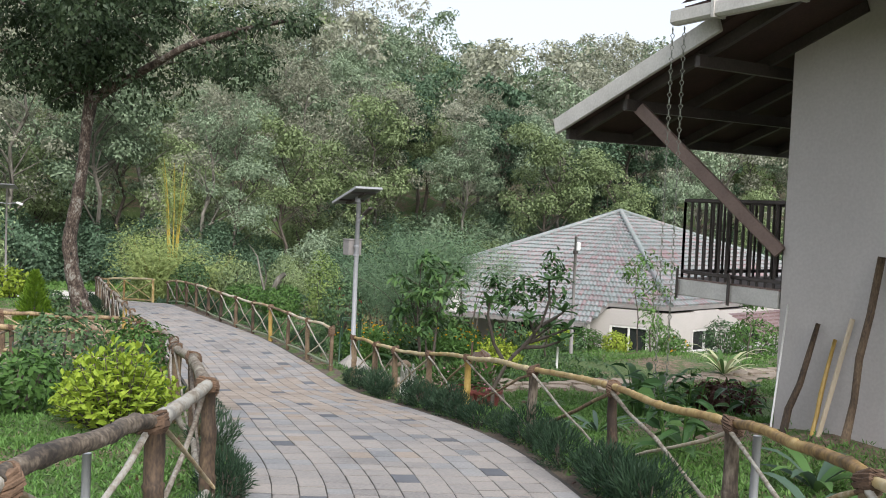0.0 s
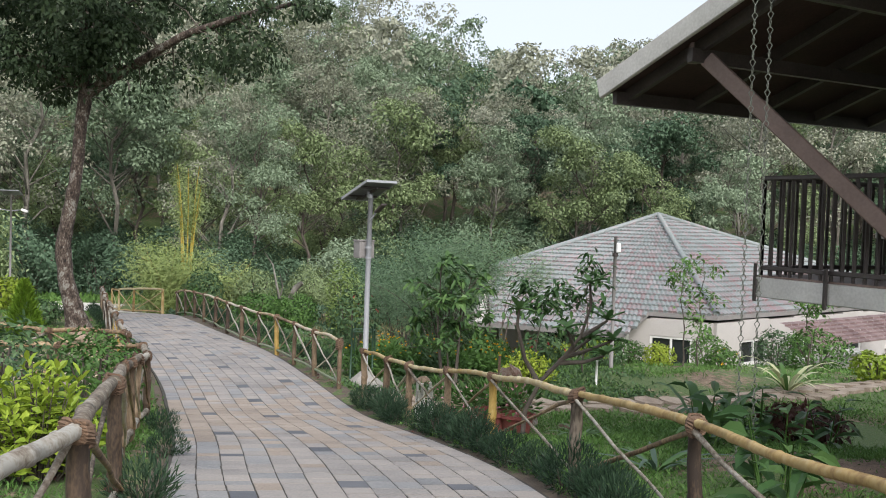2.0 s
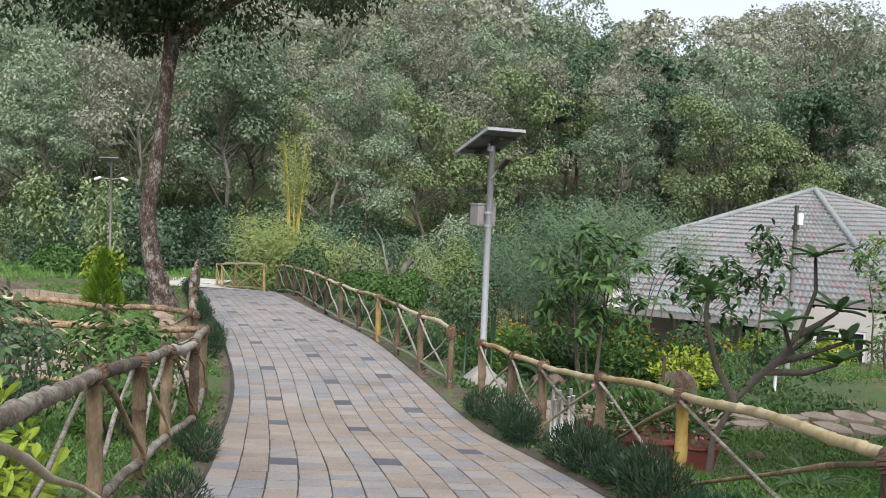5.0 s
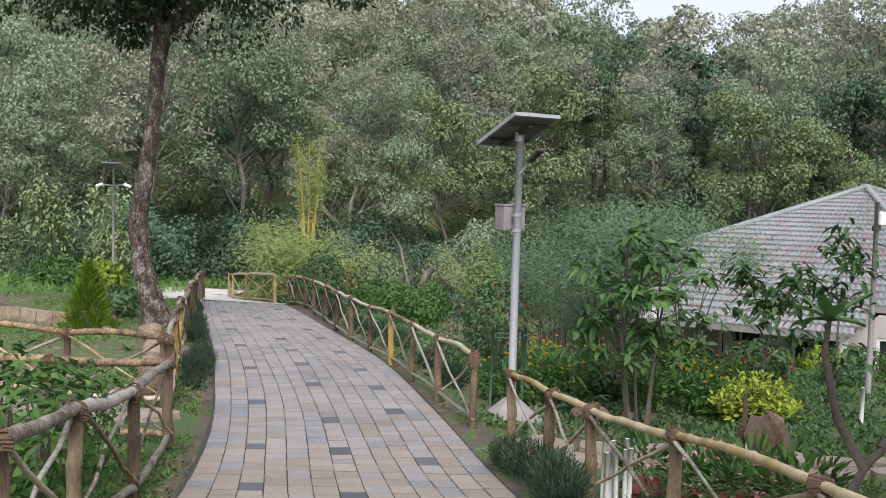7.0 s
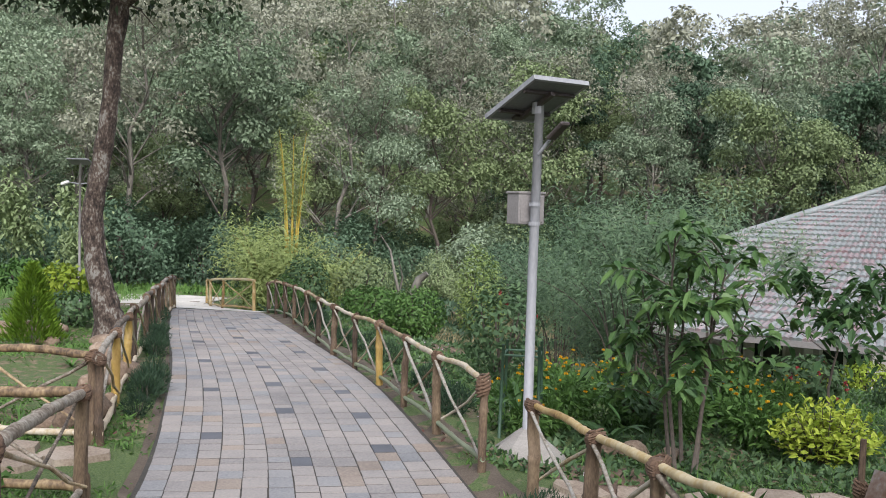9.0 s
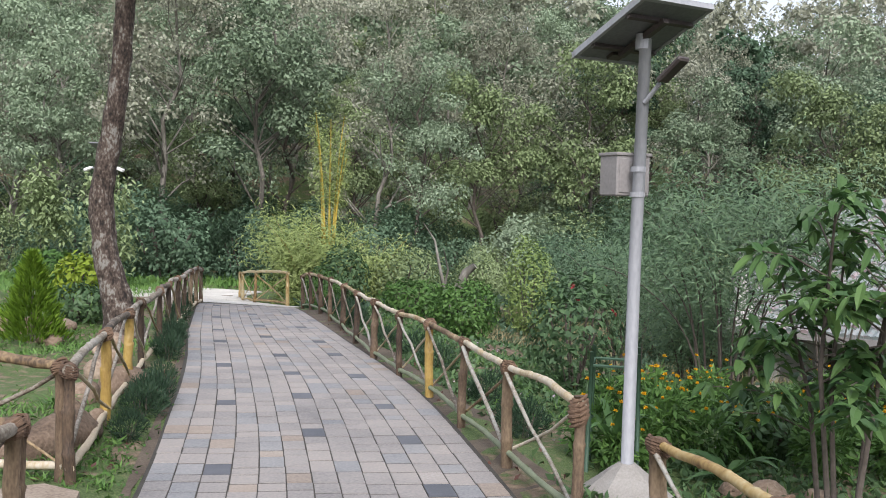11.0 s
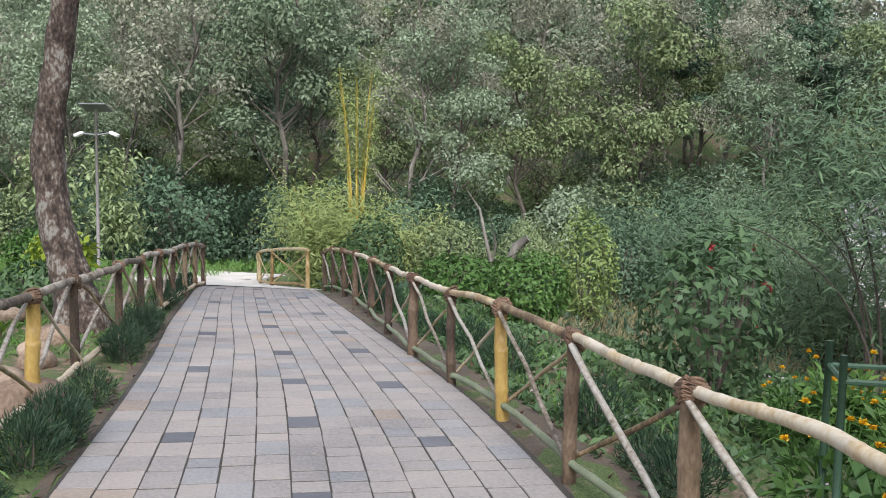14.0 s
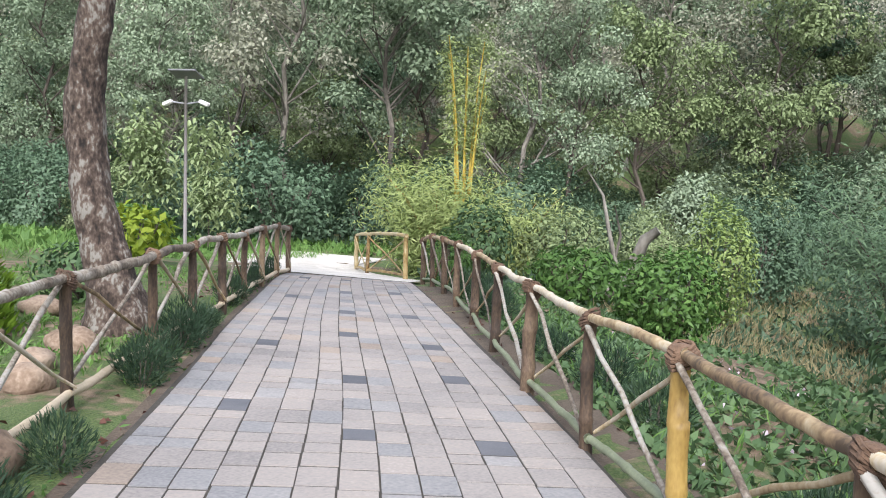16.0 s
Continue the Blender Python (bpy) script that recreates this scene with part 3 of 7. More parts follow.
FENCE_R = [(2.0, 0.9), (2.0, 2.5), (1.95, 4.05), (1.86, 5.75), (1.52, 7.85), (1.05, 9.95), (0.40, 12.5), (-0.15, 14.4), (-0.75, 15.75), (-1.15, 16.6), (-1.66, 17.8)]
FENCE_B = [(-2.18, 18.45), (-2.86, 19.85), (-3.5, 21.2), (-4.18, 22.6), (-4.85, 23.75), (-5.6, 25.15), (-6.45, 26.95), (-7.25, 28.6), (-8.0, 30.0), (-8.7, 31.3), (-9.4, 32.6), (-10.1, 33.9)]
FENCE_L = [(-1.5, 0.2), (-1.48, 1.6), (-1.45, 3.05), (-1.38, 4.5), (-1.56, 6.2), (-2.22, 8.3), (-2.98, 10.4), (-3.4, 11.7), (-3.75, 12.9), (-4.1, 14.2), (-4.95, 16.4)]
FENCE_L2 = [(-5.9, 18.25), (-6.75, 20.05), (-7.45, 21.6), (-8.08, 22.95), (-8.85, 24.75), (-9.5, 26.2), (-10.05, 27.5), (-10.65, 28.9), (-11.25, 30.3), (-11.85, 31.7), (-12.4, 33.0)]
fence("rustic bamboo rail fence with crossed stick braces beside the hedge", FENCE_R, 0.81, 0.031, "bamboo_gold", ["post_brown", "post_dark"] * 3 + ["post_yellow"] + ["post_brown"] * 4, ["bamboo", "bamboo_grey"], "pole_green", "path fences", 11, low_rail=False, tall_ends=())
fence("rustic bamboo rail fence with green bottom pole along the paving", FENCE_B, 0.85, 0.031, "bamboo", ["post_brown"] * 3 + ["post_yellow"] + ["post_brown"] * 8, ["bamboo", "bamboo_grey"], "pole_green", "path fences", 12, tall_ends=(0,))
fence("weathered grey bamboo fence curving round the lawn", FENCE_L, 0.86, 0.039, "bamboo_grey", ["post_brown"], ["bamboo", "bamboo_grey"], "bamboo_grey", "path fences", 13)
fence("weathered bamboo fence with yellow posts beside the big tree", FENCE_L2, 0.88, 0.037, "bamboo_grey", ["post_brown", "post_yellow", "post_yellow"] + ["post_brown"] * 8, ["bamboo", "bamboo_grey"], "pale_wood", "path fences", 14)
fence("bamboo cross fence bounding the lawn corner", [(-5.0, 16.5), (-6.3, 16.4), (-7.6, 16.25), (-9.2, 16.1), (-10.8, 15.9)], 0.84, 0.045, "bamboo", ["post_brown"], ["bamboo_grey"], "bamboo", "path fences", 15)
fence("bamboo cross fence in front of the big tree", [(-6.0, 18.3), (-7.35, 18.4), (-8.8, 18.4), (-10.4, 18.3), (-12.1, 18.2)], 0.88, 0.042, "bamboo", ["post_brown"], ["bamboo_grey", "bamboo"], "bamboo", "path fences", 16)
fence("yellow bamboo fence at the edge of the plaza", [(-11.2, 35.6), (-13.0, 37.6), (-14.6, 40.2), (-16.0, 43.0)], 0.95, 0.035, "bamboo_gold", ["bamboo_gold"], ["bamboo_gold"], "bamboo_gold", "path fences", 17, rope=False)

# ---- near building with balcony ----
WC = Vector((3.8, 10.3, 0))
U, V = Vector((-0.5, 0.866, 0)), Vector((0.866, 0.5, 0))


def near(u, v, z):
    return WC + U * u + V * v + Vector((0, 0, z))


def facing(u, v, z):
    """Pose whose x runs along the facade and y inward."""
    m = Matrix((U, V, (0, 0, 1))).transposed().to_4x4()
    return Matrix.Translation(near(u, v, z)) @ m


def slope_z(u):
    return 2.56 + 0.345 * (2.68 - u)


def near_building():
    h = thing("building", near(-3, 2, -0.9), "beige plastered building with tiled roof and railed balcony", "building")
    s = Shape().box(facing(-4.0, 0.15, 1.7), 8.0, 0.3, 5.6, 0.015)
    part("facade_wall", s, M["wall"], h)
    s = Shape().box(facing(-0.15, 2.9, 1.7), 0.3, 5.2, 5.6)
    part("end_wall", s, M["wall"], h)
    s = Shape().box(facing(-4.0, 5.5, 1.7), 8.0, 0.3, 5.6)
    part("back_wall", s, M["wall"], h)
    s = Shape().box(facing(-7.85, 2.8, 1.7), 0.3, 5.0, 5.6)
    part("rear_wall", s, M["wall"], h)
    # balcony
    s = Shape().box(facing(0.84, 2.6, 0.60), 1.62, 5.2, 0.2, 0.01)
    part("balcony_slab", s, M["fascia"], h)
    s = Shape().box(facing(0.82, 2.6, 0.713), 1.6, 5.16, 0.02)
    part("balcony_floor", s, M["brown_steel"], h)
    for a, b in (((0.02, 0.05), (1.58, 0.05)), ((1.58, 0.05), (1.58, 5.1))):
        for z in (0.80, 1.70):
            part("handrail" if z > 1 else "bottom_bar", Shape().beam(near(*a, z), near(*b, z), 0.05, 0.045, 0.008), M["dark_steel"], h)
        n = int((Vector(b) - Vector(a)).length / 0.115)
        for i in range(n + 1):
            p = mix_xy(a, b, i / n)
            part("baluster", Shape().beam(near(*p, 0.72), near(*p, 1.70), 0.028, 0.028), M["dark_steel"], h)
    for u in (0.75, 1.6):
        part("rail_bracket", Shape().beam(near(u, -0.012, 0.46), near(u, -0.012, 0.84), 0.06, 0.02), M["dark_steel"], h)
    # lower roof, falling away along the path
    lo, hi = 2.68, -0.9
    a = [near(lo, -1.19, slope_z(lo)), near(hi, -1.19, slope_z(hi)), near(hi, 6, slope_z(hi)), near(lo, 6, slope_z(lo))]
    t = Vector((0, 0, 0.09))
    s = Shape().add([*a, *[p + t for p in a]], [(0, 1, 2, 3), (7, 6, 5, 4), (0, 4, 5, 1), (1, 5, 6, 2), (2, 6, 7, 3), (3, 7, 4, 0)])
    part("roof_deck", s, M["shaded_underside"], h)
    s = Shape().beam(near(lo + 0.02, -1.21, slope_z(lo) + 0.03), near(-0.05, -1.21, slope_z(-0.05) + 0.03), 0.05, 0.2, 0.008)
    part("bargeboard", s, M["fascia"], h, "weathered white bargeboard")
    for i in range(7):
        v = -0.95 + i * 0.95
        part("rafter", Shape().beam(near(lo - 0.05, v, slope_z(lo - 0.05) - 0.07), near(hi, v, slope_z(hi) - 0.07), 0.06, 0.12), M["dark_steel"], h)
    for u in (2.58, 1.49, 0.35):
        part("purlin", Shape().beam(near(u, -1.1, slope_z(u) - 0.17 + 0.08 * (u > 2)), near(u, 5.9, slope_z(u) - 0.17 + 0.08 * (u > 2)), 0.07, 0.13), M["dark_steel"], h)
    rows = 11
    for j in range(rows):
        u0, u1 = lo - (lo - hi) * j / rows, lo - (lo - hi) * (j + 1) / rows
        s = Shape()
        for i in range(24):
            v0 = -1.19 + 0.3 * i
            s.add([near(u0 + 0.03, v0, slope_z(u0) + 0.12), near(u0 + 0.03, v0 + 0.15, slope_z(u0) + 0.16), near(u0 + 0.03, v0 + 0.3, slope_z(u0) + 0.12), near(u1, v0 + 0.3, slope_z(u1) + 0.10), near(u1, v0 + 0.15, slope_z(u1) + 0.14), near(u1, v0, slope_z(u1) + 0.10)], [(0, 1, 4, 5), (1, 2, 3, 4)])
        part("tile_course", s, M["maroon_tile"], h)
    # strut
    part("strut", Shape().beam(near(1.47, -0.9, 2.78), near(0.0, -0.03, 1.14), 0.1, 0.15, 0.01), M["brown_steel"], h, "brown painted steel roof strut")
    part("strut_bracket", Shape().beam(near(1.6, -0.95, 2.75), near(1.6, -0.95, 2.95), 0.09, 0.09), M["brown_steel"], h)
    # main roof with gutter
    g0, g1 = near(0.3, -1.5, 3.58), near(-9, -1.5, 3.58)
    gut = Shape()
    prof = [(-0.07, 0.07), (-0.075, -0.05), (-0.04, -0.075), (0.04, -0.075), (0.07, -0.05), (0.07, 0.06), (0.055, 0.06), (0.055, -0.04), (-0.055, -0.04), (-0.055, 0.07)]
    gv = [p + V * x + Vector((0, 0, z)) for p in (g0, g1) for x, z in prof]
    n = len(prof)
    gut.add(gv, [(i, (i + 1) % n, n + (i + 1) % n, n + i) for i in range(n)] + [tuple(range(n))])
    part("gutter", gut, M["fascia"], h, "white half-round rain gutter")
    for u in (-0.3, -1.3, -2.3):
        part("gutter_clip", Shape().box(facing(u, -1.5, 3.58), 0.04, 0.17, 0.17), M["fascia"], h)
    a = [near(0.25, -1.42, 3.62), near(-9, -1.42, 3.62), near(-9, 3, 5.2), near(0.25, 3, 5.2)]
    s = Shape().add([*a, *[p + t for p in a]], [(0, 1, 2, 3), (7, 6, 5, 4), (0, 4, 5, 1), (1, 5, 6, 2), (2, 6, 7, 3), (3, 7, 4, 0)])
    part("upper_roof", s, M["shaded_underside"], h)
    a = [near(0.25, 7.4, 3.62), near(-9, 7.4, 3.62), near(-9, 3, 5.2), near(0.25, 3, 5.2)]
    s = Shape().add([*a, *[p + t for p in a]], [(3, 2, 1, 0), (4, 5, 6, 7), (0, 4, 5, 1), (1, 5, 6, 2), (2, 6, 7, 3), (3, 7, 4, 0)])
    part("upper_roof", s, M["maroon_tile"], h)
    for j in range(8):
        v0, v1 = -1.45 + 0.55 * j, -1.45 + 0.55 * (j + 1)
        z0, z1 = 3.74 + 0.197 * j, 3.74 + 0.197 * (j + 1)
        s = Shape()
        for i in range(31):
            u0 = 0.28 - 0.3 * i
            s.add([near(u0, v0, z0), near(u0 - 0.15, v0, z0 + 0.05), near(u0 - 0.3, v0, z0), near(u0 - 0.3, v1, z1 - 0.03), near(u0 - 0.15, v1, z1 + 0.02), near(u0, v1, z1 - 0.03)], [(0, 1, 4, 5), (1, 2, 3, 4)])
        part("tile_course", s, M["maroon_tile"], h)
    # rain chains of looped wire
    for k, (du, dv) in enumerate(((0.33, 0.0), (0.22, 0.06))):
        s = Shape()
        p = near(du, -1.5 + dv, 0)
        z, i = 3.5, 0
        while z > -0.75:
            c, d = (0.022, 0.0) if i % 2 else (0.0, 0.022)
            s.tube([(p.x, p.y, z), (p.x + c, p.y + d, z - 0.03), (p.x, p.y, z - 0.075), (p.x - c, p.y - d, z - 0.03), (p.x, p.y, z)], [0.0045] * 5, 4, cap=False)
            z -= 0.062
            i += 1
        part("rain_chain", s, M["chain"], h, "grey-green looped wire rain chain")


near_building()

# ---- pyramid-roofed house ----
def far_house():
    A = Vector((8.6, 45.0, 1.43))
    ez = -2.15
    C = [Vector((-3.2, 36.2, ez)), Vector((8.2, 31.8, ez)), Vector((21.0, 42.5, ez)), Vector((8.0, 57.0, ez))]
    # the roof is cut off by a gable on its left
    G0, G1, GT = C[0].lerp(C[1], 0.342), C[3].lerp(C[0], 0.616), C[0].lerp(A, 0.345)
    h = thing("house", (8.6, 45.0, -4.2), "single-storey house with a grey-green tiled pyramid roof", "house")
    mid = Vector((8.0, 42.5, 0))
    for k in range(4):
        a, b = C[k], C[(k + 1) % 4]
        rows = 25 if k in (0, 1) else 12
        cols = 78 if k in (0, 1) else 24
        roof = Shape()
        cut = {0: 0.80, 1: 0.0}.get(k, 2.0)
        drop = 2 / rows
        corners = [G0.lerp(A, -drop), a.lerp(b, 0.745).lerp(A, -drop), a.lerp(b, cut).lerp(A, drop), b.lerp(A, drop)] if 0 < cut < 1 else [a.lerp(A, drop * (cut == 0)), b.lerp(A, drop * (cut == 0))]
        if k == 3:
            corners = [a, G1]
        ring = corners + {0: [A, GT], 3: [GT, A]}.get(k, [A])
        low = [c - Vector((0, 0, 0.12)) for c in ring]
        part("soffit", Shape().add(low, [tuple(range(len(low)))[::-1]]), M["fascia"], h)
        n = (b - a).cross(A - a).normalized()
        if n.z < 0:
            n = -n
        for j in range(-2 if k == 0 else 0, rows):
            f0, f1 = j / rows, (j + 1) / rows
            p0, q0 = a.lerp(A, f0), b.lerp(A, f0)
            p1, q1 = a.lerp(A, f1), b.lerp(A, f1)
            w = max(2, int(cols * (1 - f0)))
            for i in range(w):
                g0, g1 = i / w, (i + 0.96) / w
                gm = (g0 + g1) / 2
                if j < 2 and gm > cut - 0.014 * (1 - j) * (k == 0):
                    continue
                spot = p0.lerp(q0, gm)
                if k in (0, 3) and spot.x < G0.x + 0.04 * (spot.y - G0.y):
                    continue
                lift = n * 0.075
                ridge = n * 0.105
                roof.add([p0.lerp(q0, g0) + lift, p0.lerp(q0, gm) + ridge, p0.lerp(q0, g1) + lift, p1.lerp(q1, g1) + n * 0.01, p1.lerp(q1, gm) + n * 0.045, p1.lerp(q1, g0) + n * 0.01, p0.lerp(q0, g0), p0.lerp(q0, g1)], [(0, 1, 4, 5), (1, 2, 3, 4), (6, 0, 1, 2, 7)][:3])
        ob = part("roof_tiles", roof, M["roof_tile"], h)
        tagged(ob, kind="stuff")
        s = Shape().tube([(GT if k == 0 else a.lerp(A, drop * (k == 1))) + Vector((0, 0, 0.08)), A + Vector((0, 0, 0.1))], [0.11, 0.11], 8)
        part("hip_ridge", s, M["roof_tile"], h, smooth=True)
        for e0, e1 in zip(corners, corners[1:]):
            part("eave_board", Shape().beam(e0 - Vector((0, 0, 0.06)), e1 - Vector((0, 0, 0.06)), 0.06, 0.14), M["box_grey"], h)
    # walls, with window openings on the two faces toward the path
    D = Vector((0.12, 0, 0))
    gable = [G0.lerp(A, -0.06), GT, G1]
    part("gable_wall", Shape().add([p + d - Vector((0, 0, 0.06)) for d in (D, 2.5 * D) for p in gable], [(0, 2, 1), (3, 4, 5), (0, 1, 4, 3), (1, 2, 5, 4), (2, 0, 3, 5)]), M["wall"], h)
    part("bargeboard", Shape().beam(gable[0] + Vector((0, 0, 0.03)), GT + Vector((0, 0, 0.05)), 0.1, 0.16), M["box_grey"], h)
    E = [G0, C[1], C[2], C[3]]
    W = [c.lerp(mid + Vector((0, 0, ez)), 0.11) for c in E]
    base = -4.3
    for k in range(4):
        a, b = W[k], W[(k + 1) % 4]
        d = (b - a).normalized()
        n = Vector((d.y, -d.x, 0))
        L = (b - a).length
        m = Matrix((d, -n, (0, 0, 1))).transposed().to_4x4()
        wins = {0: [(1.0, 1.2), (3.0, 1.2), (5.1, 1.4)], 1: [(1.4, 1.6), (4.6, 1.5), (8.0, 1.5), (11.5, 1.5)]}.get(k, [])
        z0, z1 = (-3.75, -2.65) if k == 0 else (-3.6, -2.75)
        x = 0.0
        for wx, ww in wins + [(L, 0)]:
            s = Shape().box(Matrix.Translation(a + d * ((x + wx) / 2) + Vector((0, 0, (base + ez) / 2 - ez))) @ m, wx - x, 0.25, ez + 0.1 - base)
            part("wall", s, M["wall"], h)
            if ww:
                for p, q in ((base, z0), (z1, ez + 0.1)):
                    s = Shape().box(Matrix.Translation(a + d * (wx + ww / 2) + Vector((0, 0, (p + q) / 2 - ez))) @ m, ww, 0.25, q - p)
                    part("wall", s, M["wall"], h)
                w = part("window", Shape().box(Matrix.Translation(a + d * (wx + ww / 2) + Vector((0, 0, (z0 + z1) / 2 - ez))) @ m, ww, 0.03, z1 - z0), M["glass_dark"], h, "dark glazed window")
                for off, sx, sz in ((0, 0.07, z1 - z0), (-ww / 2 + 0.035, 0.08, z1 - z0), (ww / 2 - 0.035, 0.08, z1 - z0)):
                    part("frame", Shape().box(Matrix.Translation(a + d * (wx + ww / 2 + off) + n * 0.06 + Vector((0, 0, (z0 + z1) / 2 - ez))) @ m, sx, 0.07, sz), M["white_paint"], w, "white window frame")
                for zz in (z0 + 0.035, z1 - 0.035):
                    part("frame", Shape().box(Matrix.Translation(a + d * (wx + ww / 2) + n * 0.063 + Vector((0, 0, zz - ez))) @ m, ww, 0.07, 0.08), M["white_paint"], w)
                part("sill", Shape().box(Matrix.Translation(a + d * (wx + ww / 2) + n * 0.16 + Vector((0, 0, z0 - 0.06 - ez))) @ m, ww + 0.2, 0.2, 0.08), M["white_paint"], w)
            x = wx + ww
    # veranda posts under the eave
    for f in (0.04, 0.22, 0.40, 0.60):
        p = G0.lerp(C[1], f).lerp(mid + Vector((0, 0, ez)), 0.04)
        g = float(land(p.x, p.y))
        part("veranda_post", Shape().box(Matrix.Translation((p.x, p.y, (ez - 0.15 + g - 0.2) / 2)), 0.24, 0.24, ez + 0.05 - g, 0.02), M["fascia"], h)
    # low maroon porch roof on the side
    for k, (p, q) in enumerate((((10.2, 32.6), (16.5, 37.8)),)):
        a, b = Vector((*p, -2.6)), Vector((*q, -2.6))
        d = (b - a).normalized()
        n = Vector((d.y, -d.x, 0))
        for j in range(7):
            s = Shape()
            o0, o1 = n * (1.4 - 0.2 * j), n * (1.4 - 0.2 * (j + 1))
            for i in range(20):
                g0, g1 = i / 20, (i + 0.96) / 20
                s.add([a.lerp(b, g0) + o0 + Vector((0, 0, 0.09 * j + 0.05)), a.lerp(b, g1) + o0 + Vector((0, 0, 0.09 * j + 0.05)), a.lerp(b, g1) + o1 + Vector((0, 0, 0.09 * j + 0.09)), a.lerp(b, g0) + o1 + Vector((0, 0, 0.09 * j + 0.09)), a.lerp(b, g0) + o0 + Vector((0, 0, 0.09 * j)), a.lerp(b, g1) + o0 + Vector((0, 0, 0.09 * j))], [(0, 1, 2, 3), (4, 5, 1, 0)])
            part("porch_tiles", s, M["maroon_tile"], h)


far_house()


# ---- solar street lamp ----
def solar_lamp():
    x, y = -1.86, 19.75
    g = float(land(x, y))
    o = thing("solar_street_lamp", (x, y, g), "grey steel solar street lamp set in a concrete base", "street lamp")
    s = Shape().tube([(x, y, g), (x, y, -0.2), (x + 0.02, y, 1.58)], [0.052, 0.05, 0.047], 16)
    part("pole", s, M["galv"], o, smooth=True)
    s = Shape().lathe([(0.46, -0.05), (0.40, 0.05), (0.27, 0.15), (0.15, 0.25), (0.07, 0.31), (0.0, 0.31)], (x, y, g), 9)
    part("concrete_base", s, M["footing"], o)
    m = Matrix.Translation((x - 0.02, y, 1.64)) @ pose(0, 0, 0, 0, 0, 42) @ pose(0, 0, 0, -22, 0, 0) @ Matrix.Diagonal((0.88, 0.88, 0.88, 1))
    p = part("solar_panel", Shape().box(m, 0.76, 0.98, 0.035, 0.006), M["panel_back"], o, "dark solar panel with aluminium frame")
    for d, sx, sy in (((0, -0.49, 0), 0.80, 0.04), ((0, 0.49, 0), 0.80, 0.04), ((-0.38, 0, 0), 0.04, 0.98), ((0.38, 0, 0), 0.04, 0.98)):
        part("panel_frame", Shape().box(m @ Matrix.Translation(d), sx, sy, 0.055), M["galv"], p)
    part("cell_sheet", Shape().box(m @ Matrix.Translation((0, 0, 0.024)), 0.70, 0.92, 0.01), M["panel_cell"], p)
    for d in (-0.25, 0.25):
        part("panel_brace", Shape().box(m @ Matrix.Translation((0, d, -0.04)), 0.74, 0.04, 0.04), M["dark_steel"], o)
    part("panel_spine", Shape().box(m @ Matrix.Translation((0, 0, -0.07)), 0.06, 0.62, 0.05), M["dark_steel"], o)
    part("junction_box", Shape().box(m @ Matrix.Translation((0.0, 0.38, -0.04)), 0.14, 0.09, 0.03), M["dark_steel"], o)
    part("pole_cap", Shape().tube([(x, y, 1.5), (x, y, 1.62)], [0.06, 0.06], 12), M["galv"], o)
    s = Shape().tube([(x + 0.03, y - 0.05, 1.08), (x + 0.14, y - 0.14, 1.22)], [0.02, 0.018], 8)
    part("lamp_arm", s, M["galv"], o)
    q = Matrix.Translation((x + 0.23, y - 0.23, 1.31)) @ pose(0, 0, 0, 0, -34, -45)
    part("lamp_head", Shape().box(q, 0.28, 0.12, 0.045, 0.015), M["dark_steel"], o, "dark slim LED lamp head")
    q = Matrix.Translation((x - 0.11, y + 0.2, 0.51)) @ pose(0, 0, 0, 0, 0, 38) @ Matrix.Diagonal((0.74, 0.74, 0.86, 1))
    b = part("battery_box", Shape().box(q, 0.44, 0.32, 0.38, 0.012), M["box_grey"], o, "rusty grey steel battery box")
    part("box_door", Shape().box(q @ Matrix.Translation((0, -0.164, 0)), 0.38, 0.012, 0.32, 0.004), M["box_grey"], b)
    part("box_lid", Shape().box(q @ Matrix.Translation((0, 0, 0.20)), 0.47, 0.35, 0.03, 0.006), M["box_grey"], b)
    for z in (0.36, 0.56):
        part("clamp", Shape().lathe([(0.05, -0.02), (0.06, -0.02), (0.06, 0.02), (0.05, 0.02)], (x, y, z), 14), M["galv"], o)


solar_lamp()

